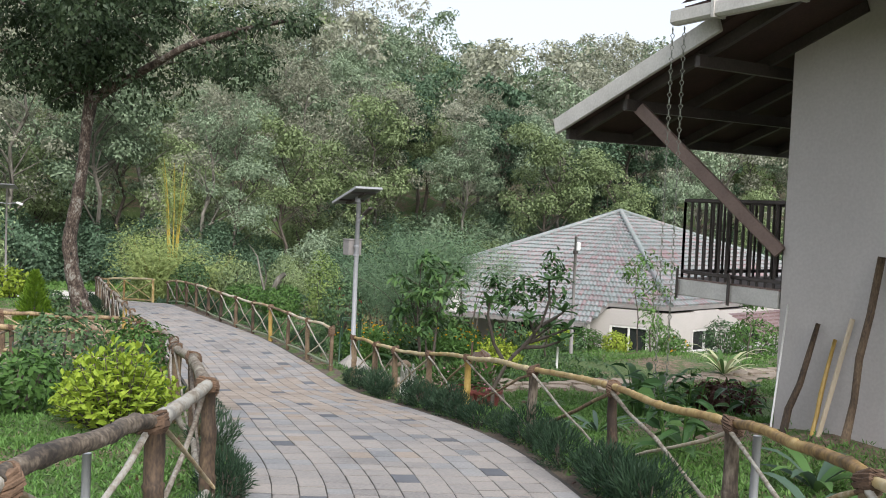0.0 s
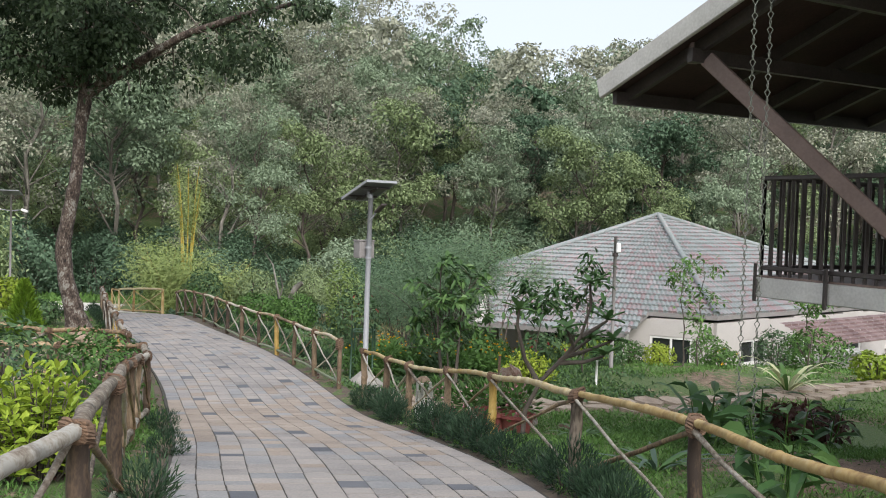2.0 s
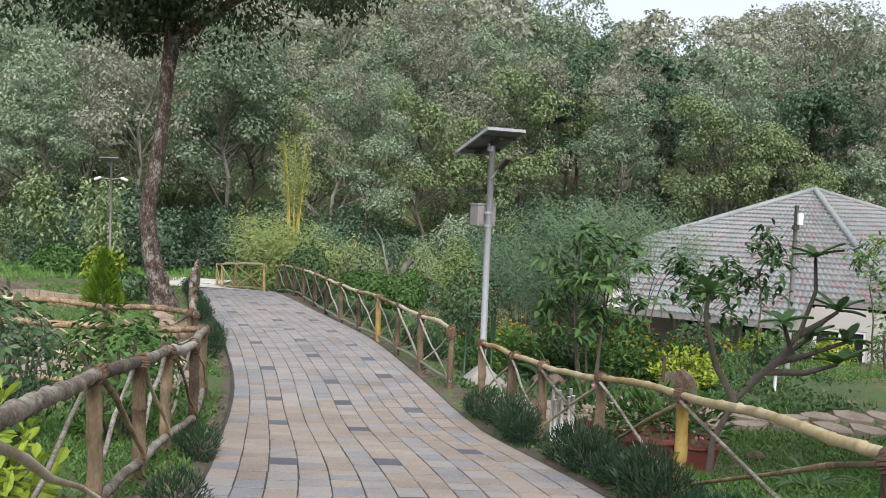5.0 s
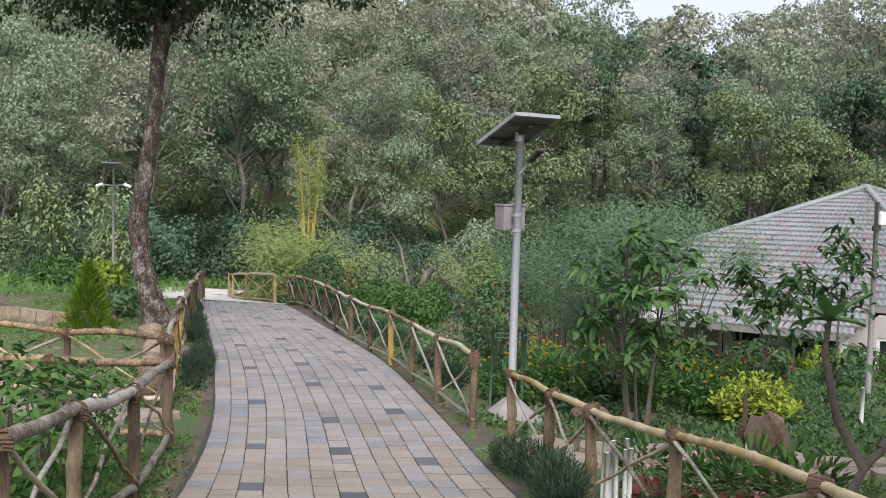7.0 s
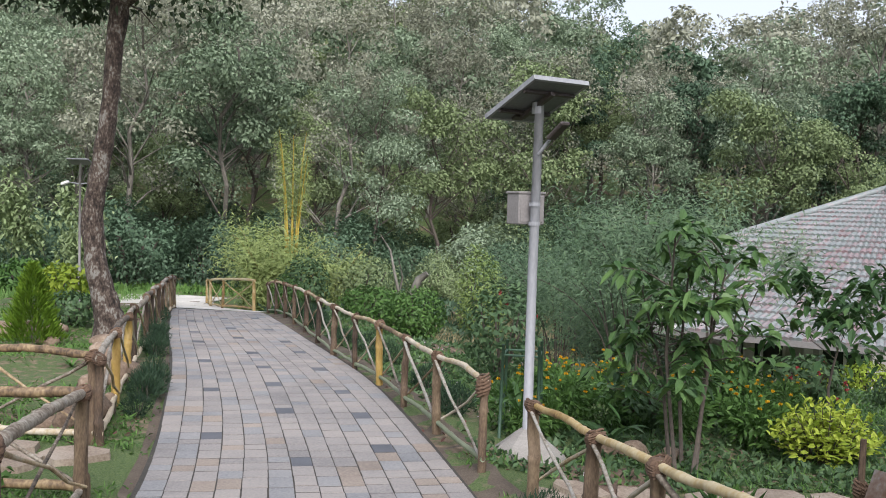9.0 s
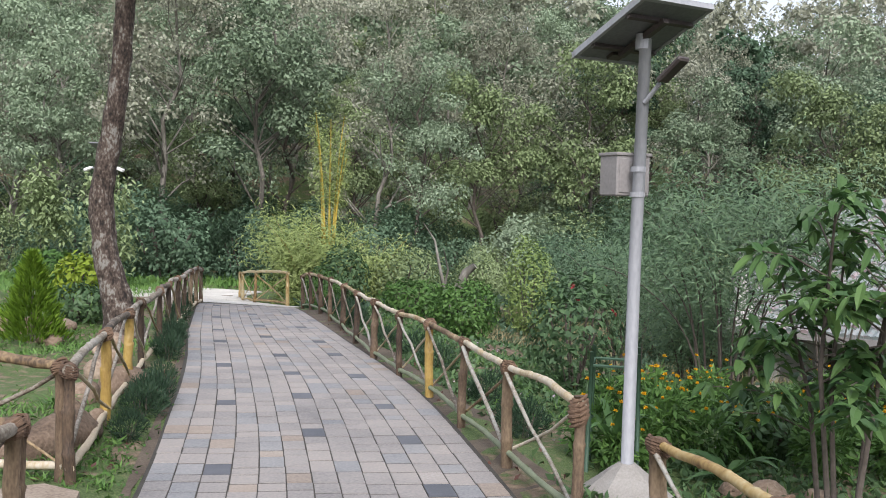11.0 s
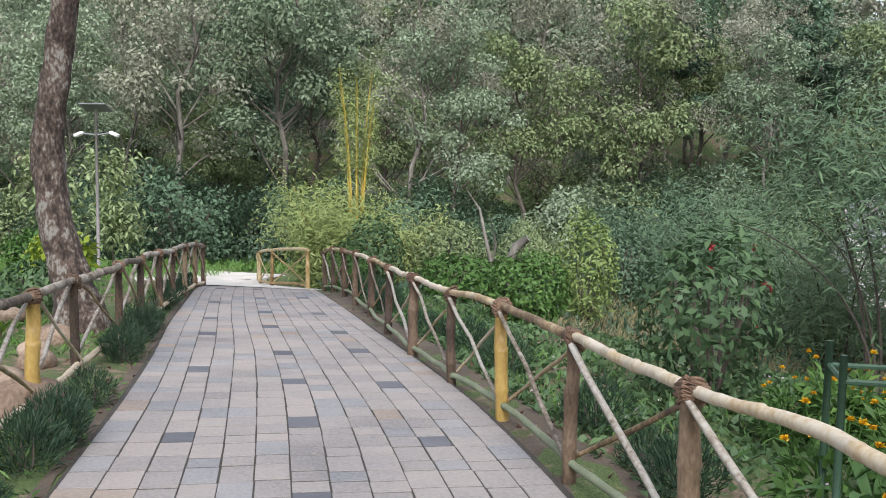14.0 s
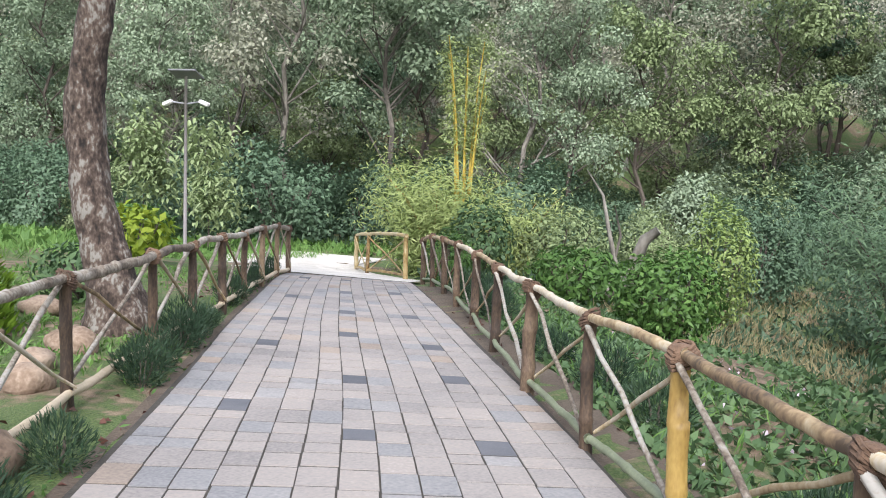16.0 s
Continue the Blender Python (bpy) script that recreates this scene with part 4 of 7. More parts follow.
# ---- trees ----
def limb_paths(q, base, height, r0, forks, spread, lift):
    """Trunk and limbs as lists of points and radii, with the limb tips."""
    bars, tips = [], []
    pts = [Vector(base)]
    n = 7
    for i in range(1, n + 1):
        pts.append(Vector(base) + Vector((q.uniform(-1, 1) * 0.045 * height * (0.35 + i / n), q.uniform(-1, 1) * 0.045 * height * (0.35 + i / n), height * i / n)))
    rad = [r0 * (1.25 if i == 0 else 1) * (1 - 0.72 * i / n) for i in range(n + 1)]
    bars.append((pts, rad))
    for k in range(forks):
        f = q.uniform(0.22, 0.98)
        i = min(int(f * n), n - 1)
        p = pts[i].lerp(pts[i + 1], f * n - i)
        a = 2.4 * k + q.uniform(-0.5, 0.5)
        ln = spread * q.uniform(0.6, 1.1) * (1.15 - 0.5 * f)
        e = p + Vector((math.cos(a) * ln, math.sin(a) * ln, lift * ln * q.uniform(0.5, 1.3)))
        m = p.lerp(e, 0.5) + Vector((q.uniform(-1, 1), q.uniform(-1, 1), q.uniform(-0.4, 1))) * 0.13 * ln
        r = rad[i] * 0.45
        bars.append(([p, m, e], [r, r * 0.6, r * 0.2]))
        tips.append(e)
        for _ in range(2):
            w = m.lerp(e, q.uniform(0.1, 0.8))
            x = w + Vector((q.uniform(-1, 1), q.uniform(-1, 1), q.uniform(0.0, 1))) * 0.5 * ln
            bars.append(([w, w.lerp(x, 0.5) + Vector((0, 0, 0.05 * ln)), x], [r * 0.45, r * 0.3, r * 0.1]))
            tips.append(x)
    tips.append(pts[-1])
    return bars, tips


def wood(bars, sides=6):
    s = Shape()
    for p, r in bars:
        s.tube(p, r, sides, cap=False)
    return s


def crown_of(tips, size, per, leaf, seed, droop=0.3, flat=0.7, shell=0.5, top=0.25):
    """Leaf clumps about the limb tips."""
    r = np.random.default_rng(seed)
    out = []
    for k, t in enumerate(tips):
        rad = size * r.uniform(0.6, 1.25)
        n = int(per * r.uniform(0.6, 1.3))
        p, d = blob(n, (rad, rad, rad * flat), seed * 100 + k, shell)
        keep = p[:, 2] > -rad * flat * r.uniform(0.5, 0.9)
        p, d = p[keep], d[keep]
        way = d + r.normal(scale=0.6, size=p.shape) + np.array((0, 0, -droop))
        out.append(leaves(p + np.array(t), way, leaf, leaf * 0.55, seed=seed * 77 + k, face=d + np.array((0, 0, top))))
    return np.concatenate(out)


def forest_tree(seed, height, r0, forks, spread, size, per, leaf, mat, bark, lift=0.95):
    q = random.Random(seed)
    bars, tips = limb_paths(q, (0, 0, 0), height, r0, forks, spread, lift)
    return bars, tips, crown_of(tips, size * 0.72, per, leaf * 1.08, seed, shell=0.65, top=0.45)


KINDS = [
    dict(height=11, r0=0.15, forks=19, spread=3.4, size=1.19, per=176, leaf=0.192, mat="forest_a", bark="bark_pale", label="tall grey-green forest tree with open leafy crown"),
    dict(height=13, r0=0.17, forks=20, spread=3.8, size=1.23, per=149, leaf=0.192, mat="forest_b", bark="bark_pale", label="olive-brown forest tree with thin dry foliage"),
    dict(height=10, r0=0.16, forks=20, spread=3.2, size=1.23, per=204, leaf=0.204, mat="forest_c", bark="bark_dark", label="dark green dense forest tree"),
    dict(height=9, r0=0.13, forks=17, spread=2.8, size=1.15, per=195, leaf=0.179, mat="forest_d", bark="bark_dark", label="fresh green young forest tree"),
    dict(height=12, r0=0.16, forks=19, spread=3.6, size=0.82, per=66, leaf=0.166, mat="forest_b", bark="bark_pale", label="half-bare pale-limbed forest tree with few leaves"),
    dict(height=12, r0=0.15, forks=19, spread=3.0, size=1.31, per=166, leaf=0.179, mat="forest_a", bark="bark_dark", label="leafy grey-green tree at the wood's edge"),
]
protos = []
for i, k in enumerate(KINDS):
    for j in range(2):
        kw = {a: b for a, b in k.items() if a != "label"}
        bars, tips, crown = forest_tree(31 * i + 7 * j + 3, **kw)
        protos.append((k, bars, crown))


def plant_forest():
    q = random.Random(5)
    first = {}
    y = 57.0
    n = 0
    while y < 84:
        x = -72 + q.uniform(0, 4)
        while x < 50:
            px, py = x + q.uniform(-1.7, 1.7), y + q.uniform(-2, 2)
            if not (px > -4 and py < 62):
                w = q.choices(range(len(protos)), [3, 3, 4, 3, 2.5, 2.5, 2.5, 2.5, 1.5, 1.5, 3, 3])[0]
                k, bars, crown = protos[w]
                sc = q.uniform(0.75, 1.2)
                m = pose(*at_ground(px, py, -0.1), 0, 0, q.uniform(0, 360))
                if w not in first:
                    e = thing("tree", (0, 0, 0), k["label"], "tree", "wood edge trees")
                    part("trunk", wood(bars), M[k["bark"]], e)
                    quads("crown", crown, M[k["mat"]], e)
                    first[w] = e
                    e.matrix_basis = m @ Matrix.Scale(sc, 4)
                else:
                    c = copy_thing(first[w], m)
                    c.scale = (sc, sc, sc)
                n += 1
            x += q.uniform(4.6, 6.6)
        y += 5.2
    return first


plant_forest()


def far_woods():
    """The wooded hillside, all crowns of one kind in one mesh."""
    q = random.Random(9)
    by = {}
    trunks = Shape()
    y = 84.0
    while y < 172:
        x = -150.0
        while x < 110:
            px, py = x + q.uniform(-2.5, 2.5), y + q.uniform(-2.5, 2.5)
            if -0.95 * py - 14 < px < 0.62 * py + 8:
                k, bars, crown = protos[q.choices(range(len(protos)), [3, 3, 4, 4, 2, 2, 3, 3, 2, 2, 3, 3])[0]]
                a, sc = q.uniform(0, 6.28), q.uniform(0.8, 1.25)
                z = float(land(px, py))
                c, s = math.cos(a) * sc, math.sin(a) * sc
                pick = crown[np.random.default_rng(int(px * 7 + py * 131) % 99991).random(len(crown)) < (0.16 if py > 110 else 0.21)]
                ctr = pick.mean(axis=1, keepdims=True)
                pick = ctr + (pick - ctr) * 2.3
                r = np.empty_like(pick)
                r[..., 0] = pick[..., 0] * c - pick[..., 1] * s + px
                r[..., 1] = pick[..., 0] * s + pick[..., 1] * c + py
                r[..., 2] = pick[..., 2] * sc + z
                by.setdefault(k["mat"], []).append(r)
                for p, rd in bars[:7]:
                    trunks.tube([(v.x * c - v.y * s + px, v.x * s + v.y * c + py, v.z * sc + z) for v in p], rd, 4, cap=False)
            x += q.uniform(6.0, 8.5)
        y += 7.0
    e = thing("far_woods", at_ground(0, 120), "wooded hillside of mixed green and olive trees", "woods", kind="stuff")
    for key, lst in by.items():
        quads("crowns", np.concatenate(lst), M[key], e)
    part("trunks", trunks, M["bark_pale"], e)


far_woods()


def undergrowth():
    """Shrubs that close the foot of the wood."""
    q = random.Random(21)
    made = []
    for i in range(3):
        p, d = blob(5500, (2.0, 2.0, 1.7), 300 + i, 0.6)
        p = p + 0.45 * np.sin(2.3 * p[:, [1, 2, 0]] + i)
        p[:, 2] += 1.3
        way = d + np.random.default_rng(i + 50).normal(scale=0.6, size=d.shape)
        e = thing("shrub", (0, 0, 0), "dense dark green shrub at the foot of the wood", "shrub", "wood edge shrubs")
        quads("foliage", leaves(p, way, 0.17, 0.08, seed=i, face=d + np.array((0, 0, 0.3))), M[("forest_c", "forest_d", "forest_a")[i]], e)
        stems = Shape()
        for j in range(6):
            a = j * 1.05
            stick(stems, (0.15 * math.cos(a), 0.15 * math.sin(a), -0.2), (0.9 * math.cos(a), 0.9 * math.sin(a), 1.9), 0.04, 60 + j, 0.08)
        part("stem_base", stems, M["bark_dark"], e)
        made.append(e)
    spots = []
    for row, y in enumerate((52.5, 56.0, 63.0, 70.0)):
        x = -62.0
        while x < 42:
            px, py = x + q.uniform(-1, 1), y + q.uniform(-1.4, 1.4)
            if not (px > -3 and py < 58) and not (-24 < px < -9 and py < 53):
                spots.append((px, py))
            x += q.uniform(2.8, 4.4)
    spots += [(-8 + 2.6 * i + q.uniform(-0.8, 0.8), y + q.uniform(-1, 1)) for y in (60.5, 66.5, 74.0) for i in range(9)]
    used = set()
    for px, py in spots:
        i = q.choices((0, 1, 2), (7, 2, 1.2))[0]
        m = pose(*at_ground(px, py, -0.15), 0, 0, q.uniform(0, 360))
        sc = q.uniform(0.7, 1.5)
        c = made[i] if i not in used else copy_thing(made[i], m)
        if i not in used:
            c.matrix_basis = m
        used.add(i)
        c.scale = (sc, sc, sc)


undergrowth()

# ---- garden plants ----
def bush(name, label, x, y, rx, h, leaf, wide, mat, n, seed, category="bush", group="", lump=0.12, petals=None, up=0.25, shell=0.55, stems=7, sink=0.0):
    """A leafy bush on short stems; petals: material, count and size of its flowers."""
    r = np.random.default_rng(seed + 1000)
    e = thing(name, at_ground(x, y, -sink), label, category, group)
    p, d = blob(n, (rx, rx, h * 0.56), seed, shell)
    p = p * (1 + lump * np.sin(3.1 / rx * p[:, [1, 2, 0]] + seed))
    p[:, 2] = np.abs(p[:, 2] + h * 0.5) + 0.02
    way = 0.3 * d + r.normal(size=d.shape) + np.array((0, 0, up))
    o = np.array(at_ground(x, y, -sink))
    quads("foliage", leaves(p + o, way, leaf, wide, seed=seed + 2000, face=d + np.array((0, 0, 0.4))), M[mat], e)
    for j in range(stems):
        a = 6.28 * j / stems + seed
        s = stick(Shape(), o + np.array((0.05 * math.cos(a), 0.05 * math.sin(a), -0.05)), o + np.array((0.6 * rx * math.cos(a), 0.6 * rx * math.sin(a), h * 0.75)), 0.012 + 0.006 * rx, seed + j, 0.04 * rx)
        part("stem", s, M["bark_dark"], e)
    if petals:
        mt, k, size = petals
        q, dq = blob(k, (rx * 1.02, rx * 1.02, h * 0.58), seed + 5, 0.9)
        q[:, 2] = np.abs(q[:, 2] + h * 0.5)
        for i in range(k):
            f = leaves(np.repeat((q[i] + o)[None], 10, 0), r.normal(size=(10, 3)) + np.array((0, 0, 0.8)), size, size * 0.6, seed=seed + i)
            quads("flower", f, M[mt], e)
    return e


def mid_leaf(pts, n, seed, spread):
    r = np.random.default_rng(seed)
    i = r.integers(0, len(pts), n)
    return np.array(pts)[i] + r.normal(scale=spread, size=(n, 3))




def lush_bush(label, x, y, rx, h, lumps, leaf, wide, mat, seed):
    """A bush of uneven upright shoots, each ringed with broad leaves."""
    q = random.Random(seed)
    r = np.random.default_rng(seed)
    o = Vector(at_ground(x, y))
    e = thing("bush", tuple(o), label, "bush")
    pos, way = [], []
    for i in range(lumps):
        a, d = i * 2.4, math.sqrt((i + 0.5) / lumps)
        top = o + Vector((rx * d * math.cos(a), rx * d * math.sin(a), h * (1.05 - 0.6 * d * d) * q.uniform(0.75, 1.15)))
        foot = o + Vector((0.3 * rx * d * math.cos(a), 0.3 * rx * d * math.sin(a), -0.04))
        part("shoot", Shape().tube([foot, foot.lerp(top, 0.6) + Vector((0, 0, 0.05)), top], [0.009, 0.007, 0.003], 5), M["bark_dark"], e)
        for k in range(22):
            f = 0.35 + 0.65 * (k / 21) ** 0.7
            b = k * 2.4 + i
            pos.append(tuple(foot.lerp(top, f)))
            way.append((math.cos(b), math.sin(b), q.uniform(0.1, 0.6) + 1.2 * (k > 17)))
    blades("foliage", np.array(pos) + r.normal(scale=0.02, size=(len(pos), 3)), np.array(way), leaf, wide, M[mat], e, seed, droop=0.25)


lush_bush("bright lime-green leafy bush on the lawn", -3.25, 9.35, 0.62, 0.82, 60, 0.125, 0.06, "lime_bush", 41)
lush_bush("yellow-green low leafy bush on the lawn", -3.9, 10.3, 0.45, 0.6, 34, 0.115, 0.055, "lime_bush", 46)
bush("shrub", "dark green lance-leaved shrub behind the fence", -4.35, 13.2, 0.6, 1.15, 0.095, 0.042, "bush", 1000, 42, "shrub")
bush("shrub", "dark green lance-leaved shrub behind the fence", -5.1, 12.3, 0.65, 1.2, 0.095, 0.042, "dark_bush", 1300, 43, "shrub")
bush("shrub", "dark green lance-leaved shrub behind the fence", -4.9, 14.6, 0.5, 1.0, 0.095, 0.042, "bush", 600, 49, "shrub")
bush("bush", "low green bush on the lawn", -5.1, 11.0, 0.6, 0.7, 0.12, 0.05, "bush", 1000, 44)
bush("bush", "blue-green broad-leaved plant on the lawn", -5.0, 9.4, 0.4, 0.95, 0.2, 0.07, "blue_leaf", 120, 45, "plant")
bush("shrub", "silvery lance-leaved shrub in front of the cross fence", -6.7, 15.3, 0.45, 1.05, 0.12, 0.03, "blue_leaf", 350, 48, "shrub")
lush_bush("yellow-green low bush beside the flagstones", 1.3, 20.5, 0.6, 0.62, 60, 0.11, 0.05, "lime_bush", 51)
bush("bush", "yellow-green clipped bush beside the flagstones", 3.8, 28.4, 0.5, 0.6, 0.10, 0.05, "lime_bush", 900, 52)
bush("bush", "yellow-green round bush before the house", 5.45, 28.2, 0.45, 0.65, 0.09, 0.05, "lime_bush", 900, 53)
bush("bush", "green round bush before the house", 4.65, 28.6, 0.55, 0.7, 0.09, 0.045, "bush", 900, 54)
bush("bush", "green bush before the house", 2.6, 27.6, 0.5, 0.55, 0.10, 0.05, "lime_bush", 700, 55)
bush("shrub", "dark green shrub before the veranda", 1.9, 24.5, 0.6, 0.7, 0.14, 0.06, "dark_bush", 700, 56, "shrub", petals=("red_petal", 9, 0.05))
bush("shrub", "dark green shrub before the veranda", 3.6, 25.5, 0.5, 0.5, 0.12, 0.05, "dark_bush", 500, 57, "shrub")
bush("shrub", "green shrub before the veranda", 6.8, 26.6, 0.5, 0.5, 0.12, 0.05, "bush", 500, 58, "shrub", petals=("marigold", 9, 0.05))
bush("shrub", "leafy green shrub against the house wall", 7.2, 29.6, 0.6, 0.85, 0.12, 0.05, "bush", 700, 77, "shrub")
bush("shrub", "leafy dark green shrub against the house wall", 9.3, 29.9, 0.75, 1.1, 0.13, 0.05, "dark_bush", 900, 78, "shrub")
bush("shrub", "green shrub beside the house", 9.5, 27.5, 0.9, 1.1, 0.14, 0.06, "bush", 900, 59, "shrub")
bush("bush", "lime-green bush at the corner of the building", 9.2, 23.0, 0.6, 0.6, 0.12, 0.06, "lime_bush", 800, 60)
bush("shrub", "russet-leaved low shrub on bare earth", 4.6, 14.6, 0.6, 0.5, 0.12, 0.06, "russet", 700, 61, "shrub")
bush("shrub", "round glossy green shrub behind the fence", -5.15, 29.6, 0.72, 1.1, 0.10, 0.045, "bush", 2800, 62, "shrub")
bush("shrub", "dark shrub with red flowers behind the fence", -2.65, 24.3, 0.62, 1.45, 0.12, 0.05, "dark_bush", 1100, 63, "shrub", petals=("red_petal", 8, 0.045))
bush("shrub", "dark round shrub beyond the fence end", -10.2, 37.2, 0.75, 1.7, 0.16, 0.08, "dark_bush", 1300, 64, "shrub")
bush("shrub", "green shrub at the end of the fence", -9.75, 34.5, 0.55, 0.95, 0.14, 0.03, "bush", 1200, 65, "shrub")
bush("shrub", "fresh green shrub below the wood", -5.6, 44.0, 0.95, 3.4, 0.17, 0.06, "fresh_leaf", 2600, 66, "shrub")
bush("shrub", "green shrub below the wood", -7.4, 34.6, 0.9, 1.0, 0.16, 0.07, "bush", 1200, 67, "shrub")
bush("shrub", "tall green shrub below the wood", -9.2, 40.5, 1.4, 2.0, 0.15, 0.055, "forest_d", 3200, 68, "shrub")
bush("shrub", "tall green shrub below the wood", -1.0, 47.0, 2.0, 2.6, 0.17, 0.065, "forest_c", 3600, 69, "shrub")
bush("shrub", "tall green shrub below the wood", 1.5, 46.0, 2.4, 3.6, 0.19, 0.075, "forest_a", 4000, 70, "shrub")
bush("shrub", "dark leafy shrub under the big tree", -11.6, 27.0, 0.6, 0.6, 0.14, 0.06, "dark_bush", 700, 72, "shrub")
bush("shrub", "fresh green shrub in the field", -15.0, 32.0, 0.7, 1.0, 0.2, 0.1, "lime_bush", 500, 73, "shrub")
bush("shrub", "green shrub in the field", -20.5, 38.5, 1.2, 1.3, 0.25, 0.1, "bush", 900, 74, "shrub")
bush("shrub", "low green shrub beside the lamp", -0.6, 21.6, 0.5, 0.6, 0.11, 0.05, "dark_bush", 700, 75, "shrub")
bush("shrub", "low green shrub beside the lamp", 0.4, 22.3, 0.6, 0.7, 0.12, 0.06, "bush", 800, 76, "shrub")


def thuja():
    x, y = -10.9, 24.6
    o = np.array(at_ground(x, y))
    e = thing("thuja", tuple(o), "young yellow-green thuja shrub", "shrub")
    r = np.random.default_rng(8)
    n = 2600
    h = r.uniform(0, 1, n) ** 1.3
    a = r.uniform(0, 6.28, n)
    rad = 0.48 * (1 - h) ** 0.8 * np.sqrt(r.uniform(0.25, 1, n)) * (1 + 0.2 * np.sin(5 * a + 9 * h))
    p = np.stack([rad * np.cos(a), rad * np.sin(a), 0.05 + 1.3 * h], axis=1)
    quads("foliage", leaves(p + o, np.stack([np.cos(a), np.sin(a), np.full(n, 1.3)], axis=1), 0.13, 0.035, seed=2), M["thuja"], e)
    part("trunk", Shape().tube([o - np.array((0, 0, 0.1)), o + np.array((0, 0, 0.7))], [0.03, 0.012], 6), M["bark_dark"], e)


thuja()


def hedge_row():
    """Small dark needle shrubs planted along both sides of the paving."""
    protos_h = []
    for i in range(3):
        r = np.random.default_rng(80 + i)
        n = 1000
        p, d = blob(n, (0.25, 0.22, 0.20), 90 + i, 0.3)
        p = p * (1 + 0.25 * np.sin(14 * p[:, [1, 2, 0]] + i))
        p[:, 2] = np.abs(p[:, 2] + 0.15)
        way = d * 0.8 + r.normal(scale=0.4, size=d.shape) + np.array((0, 0, 0.9))
        e = thing("hedge_shrub", (0, 0, 0), "low dark green needle-leaved hedge shrub edging the path", "hedge", "path hedge")
        quads("foliage", leaves(p, way, 0.085, 0.011, seed=i), M["hedge"], e)
        for j in range(3):
            part("stem", stick(Shape(), (0.02 * j, 0, -0.08), (0.1 * (j - 1), 0.05, 0.2), 0.007, j, 0.01), M["bark_dark"], e)
        protos_h.append(e)
    q = random.Random(17)
    spots = []
    y = 6.4
    while y < 16.7:
        if q.random() < 0.88:
            spots.append((float(right_edge(y)) + 0.29 + q.uniform(-0.07, 0.09), y, q.uniform(0.55, 1.15)))
        y += q.uniform(0.26, 0.5)
    y = 19.6
    while y < 33:
        if q.random() < 0.6:
            spots.append((float(left_edge(y)) - 0.26 + q.uniform(-0.08, 0.05), y, q.uniform(0.6, 1.1)))
        y += q.uniform(0.32, 0.55)
    for x, y in ((-1.42, 5.4), (-1.55, 6.6), (-1.62, 6.95), (-2.05, 8.35), (-1.35, 4.4), (-2.75, 10.9), (-3.4, 12.7)):
        spots.append((x + 0.02, y, q.uniform(0.7, 1.0)))
    y = 20.2
    while y < 32:
        if q.random() < 0.4:
            spots.append((float(right_edge(y)) + 0.75 + q.uniform(-0.1, 0.15), y, q.uniform(0.7, 1.1)))
        y += 0.5
    used = set()
    for k, (x, y, sc) in enumerate(spots):
        i = k % 3
        m = pose(*at_ground(x, y), 0, 0, q.uniform(0, 360))
        c = protos_h[i] if i not in used else copy_thing(protos_h[i], m)
        c.matrix_basis = m
        used.add(i)
        c.scale = (sc, sc, sc)


hedge_row()


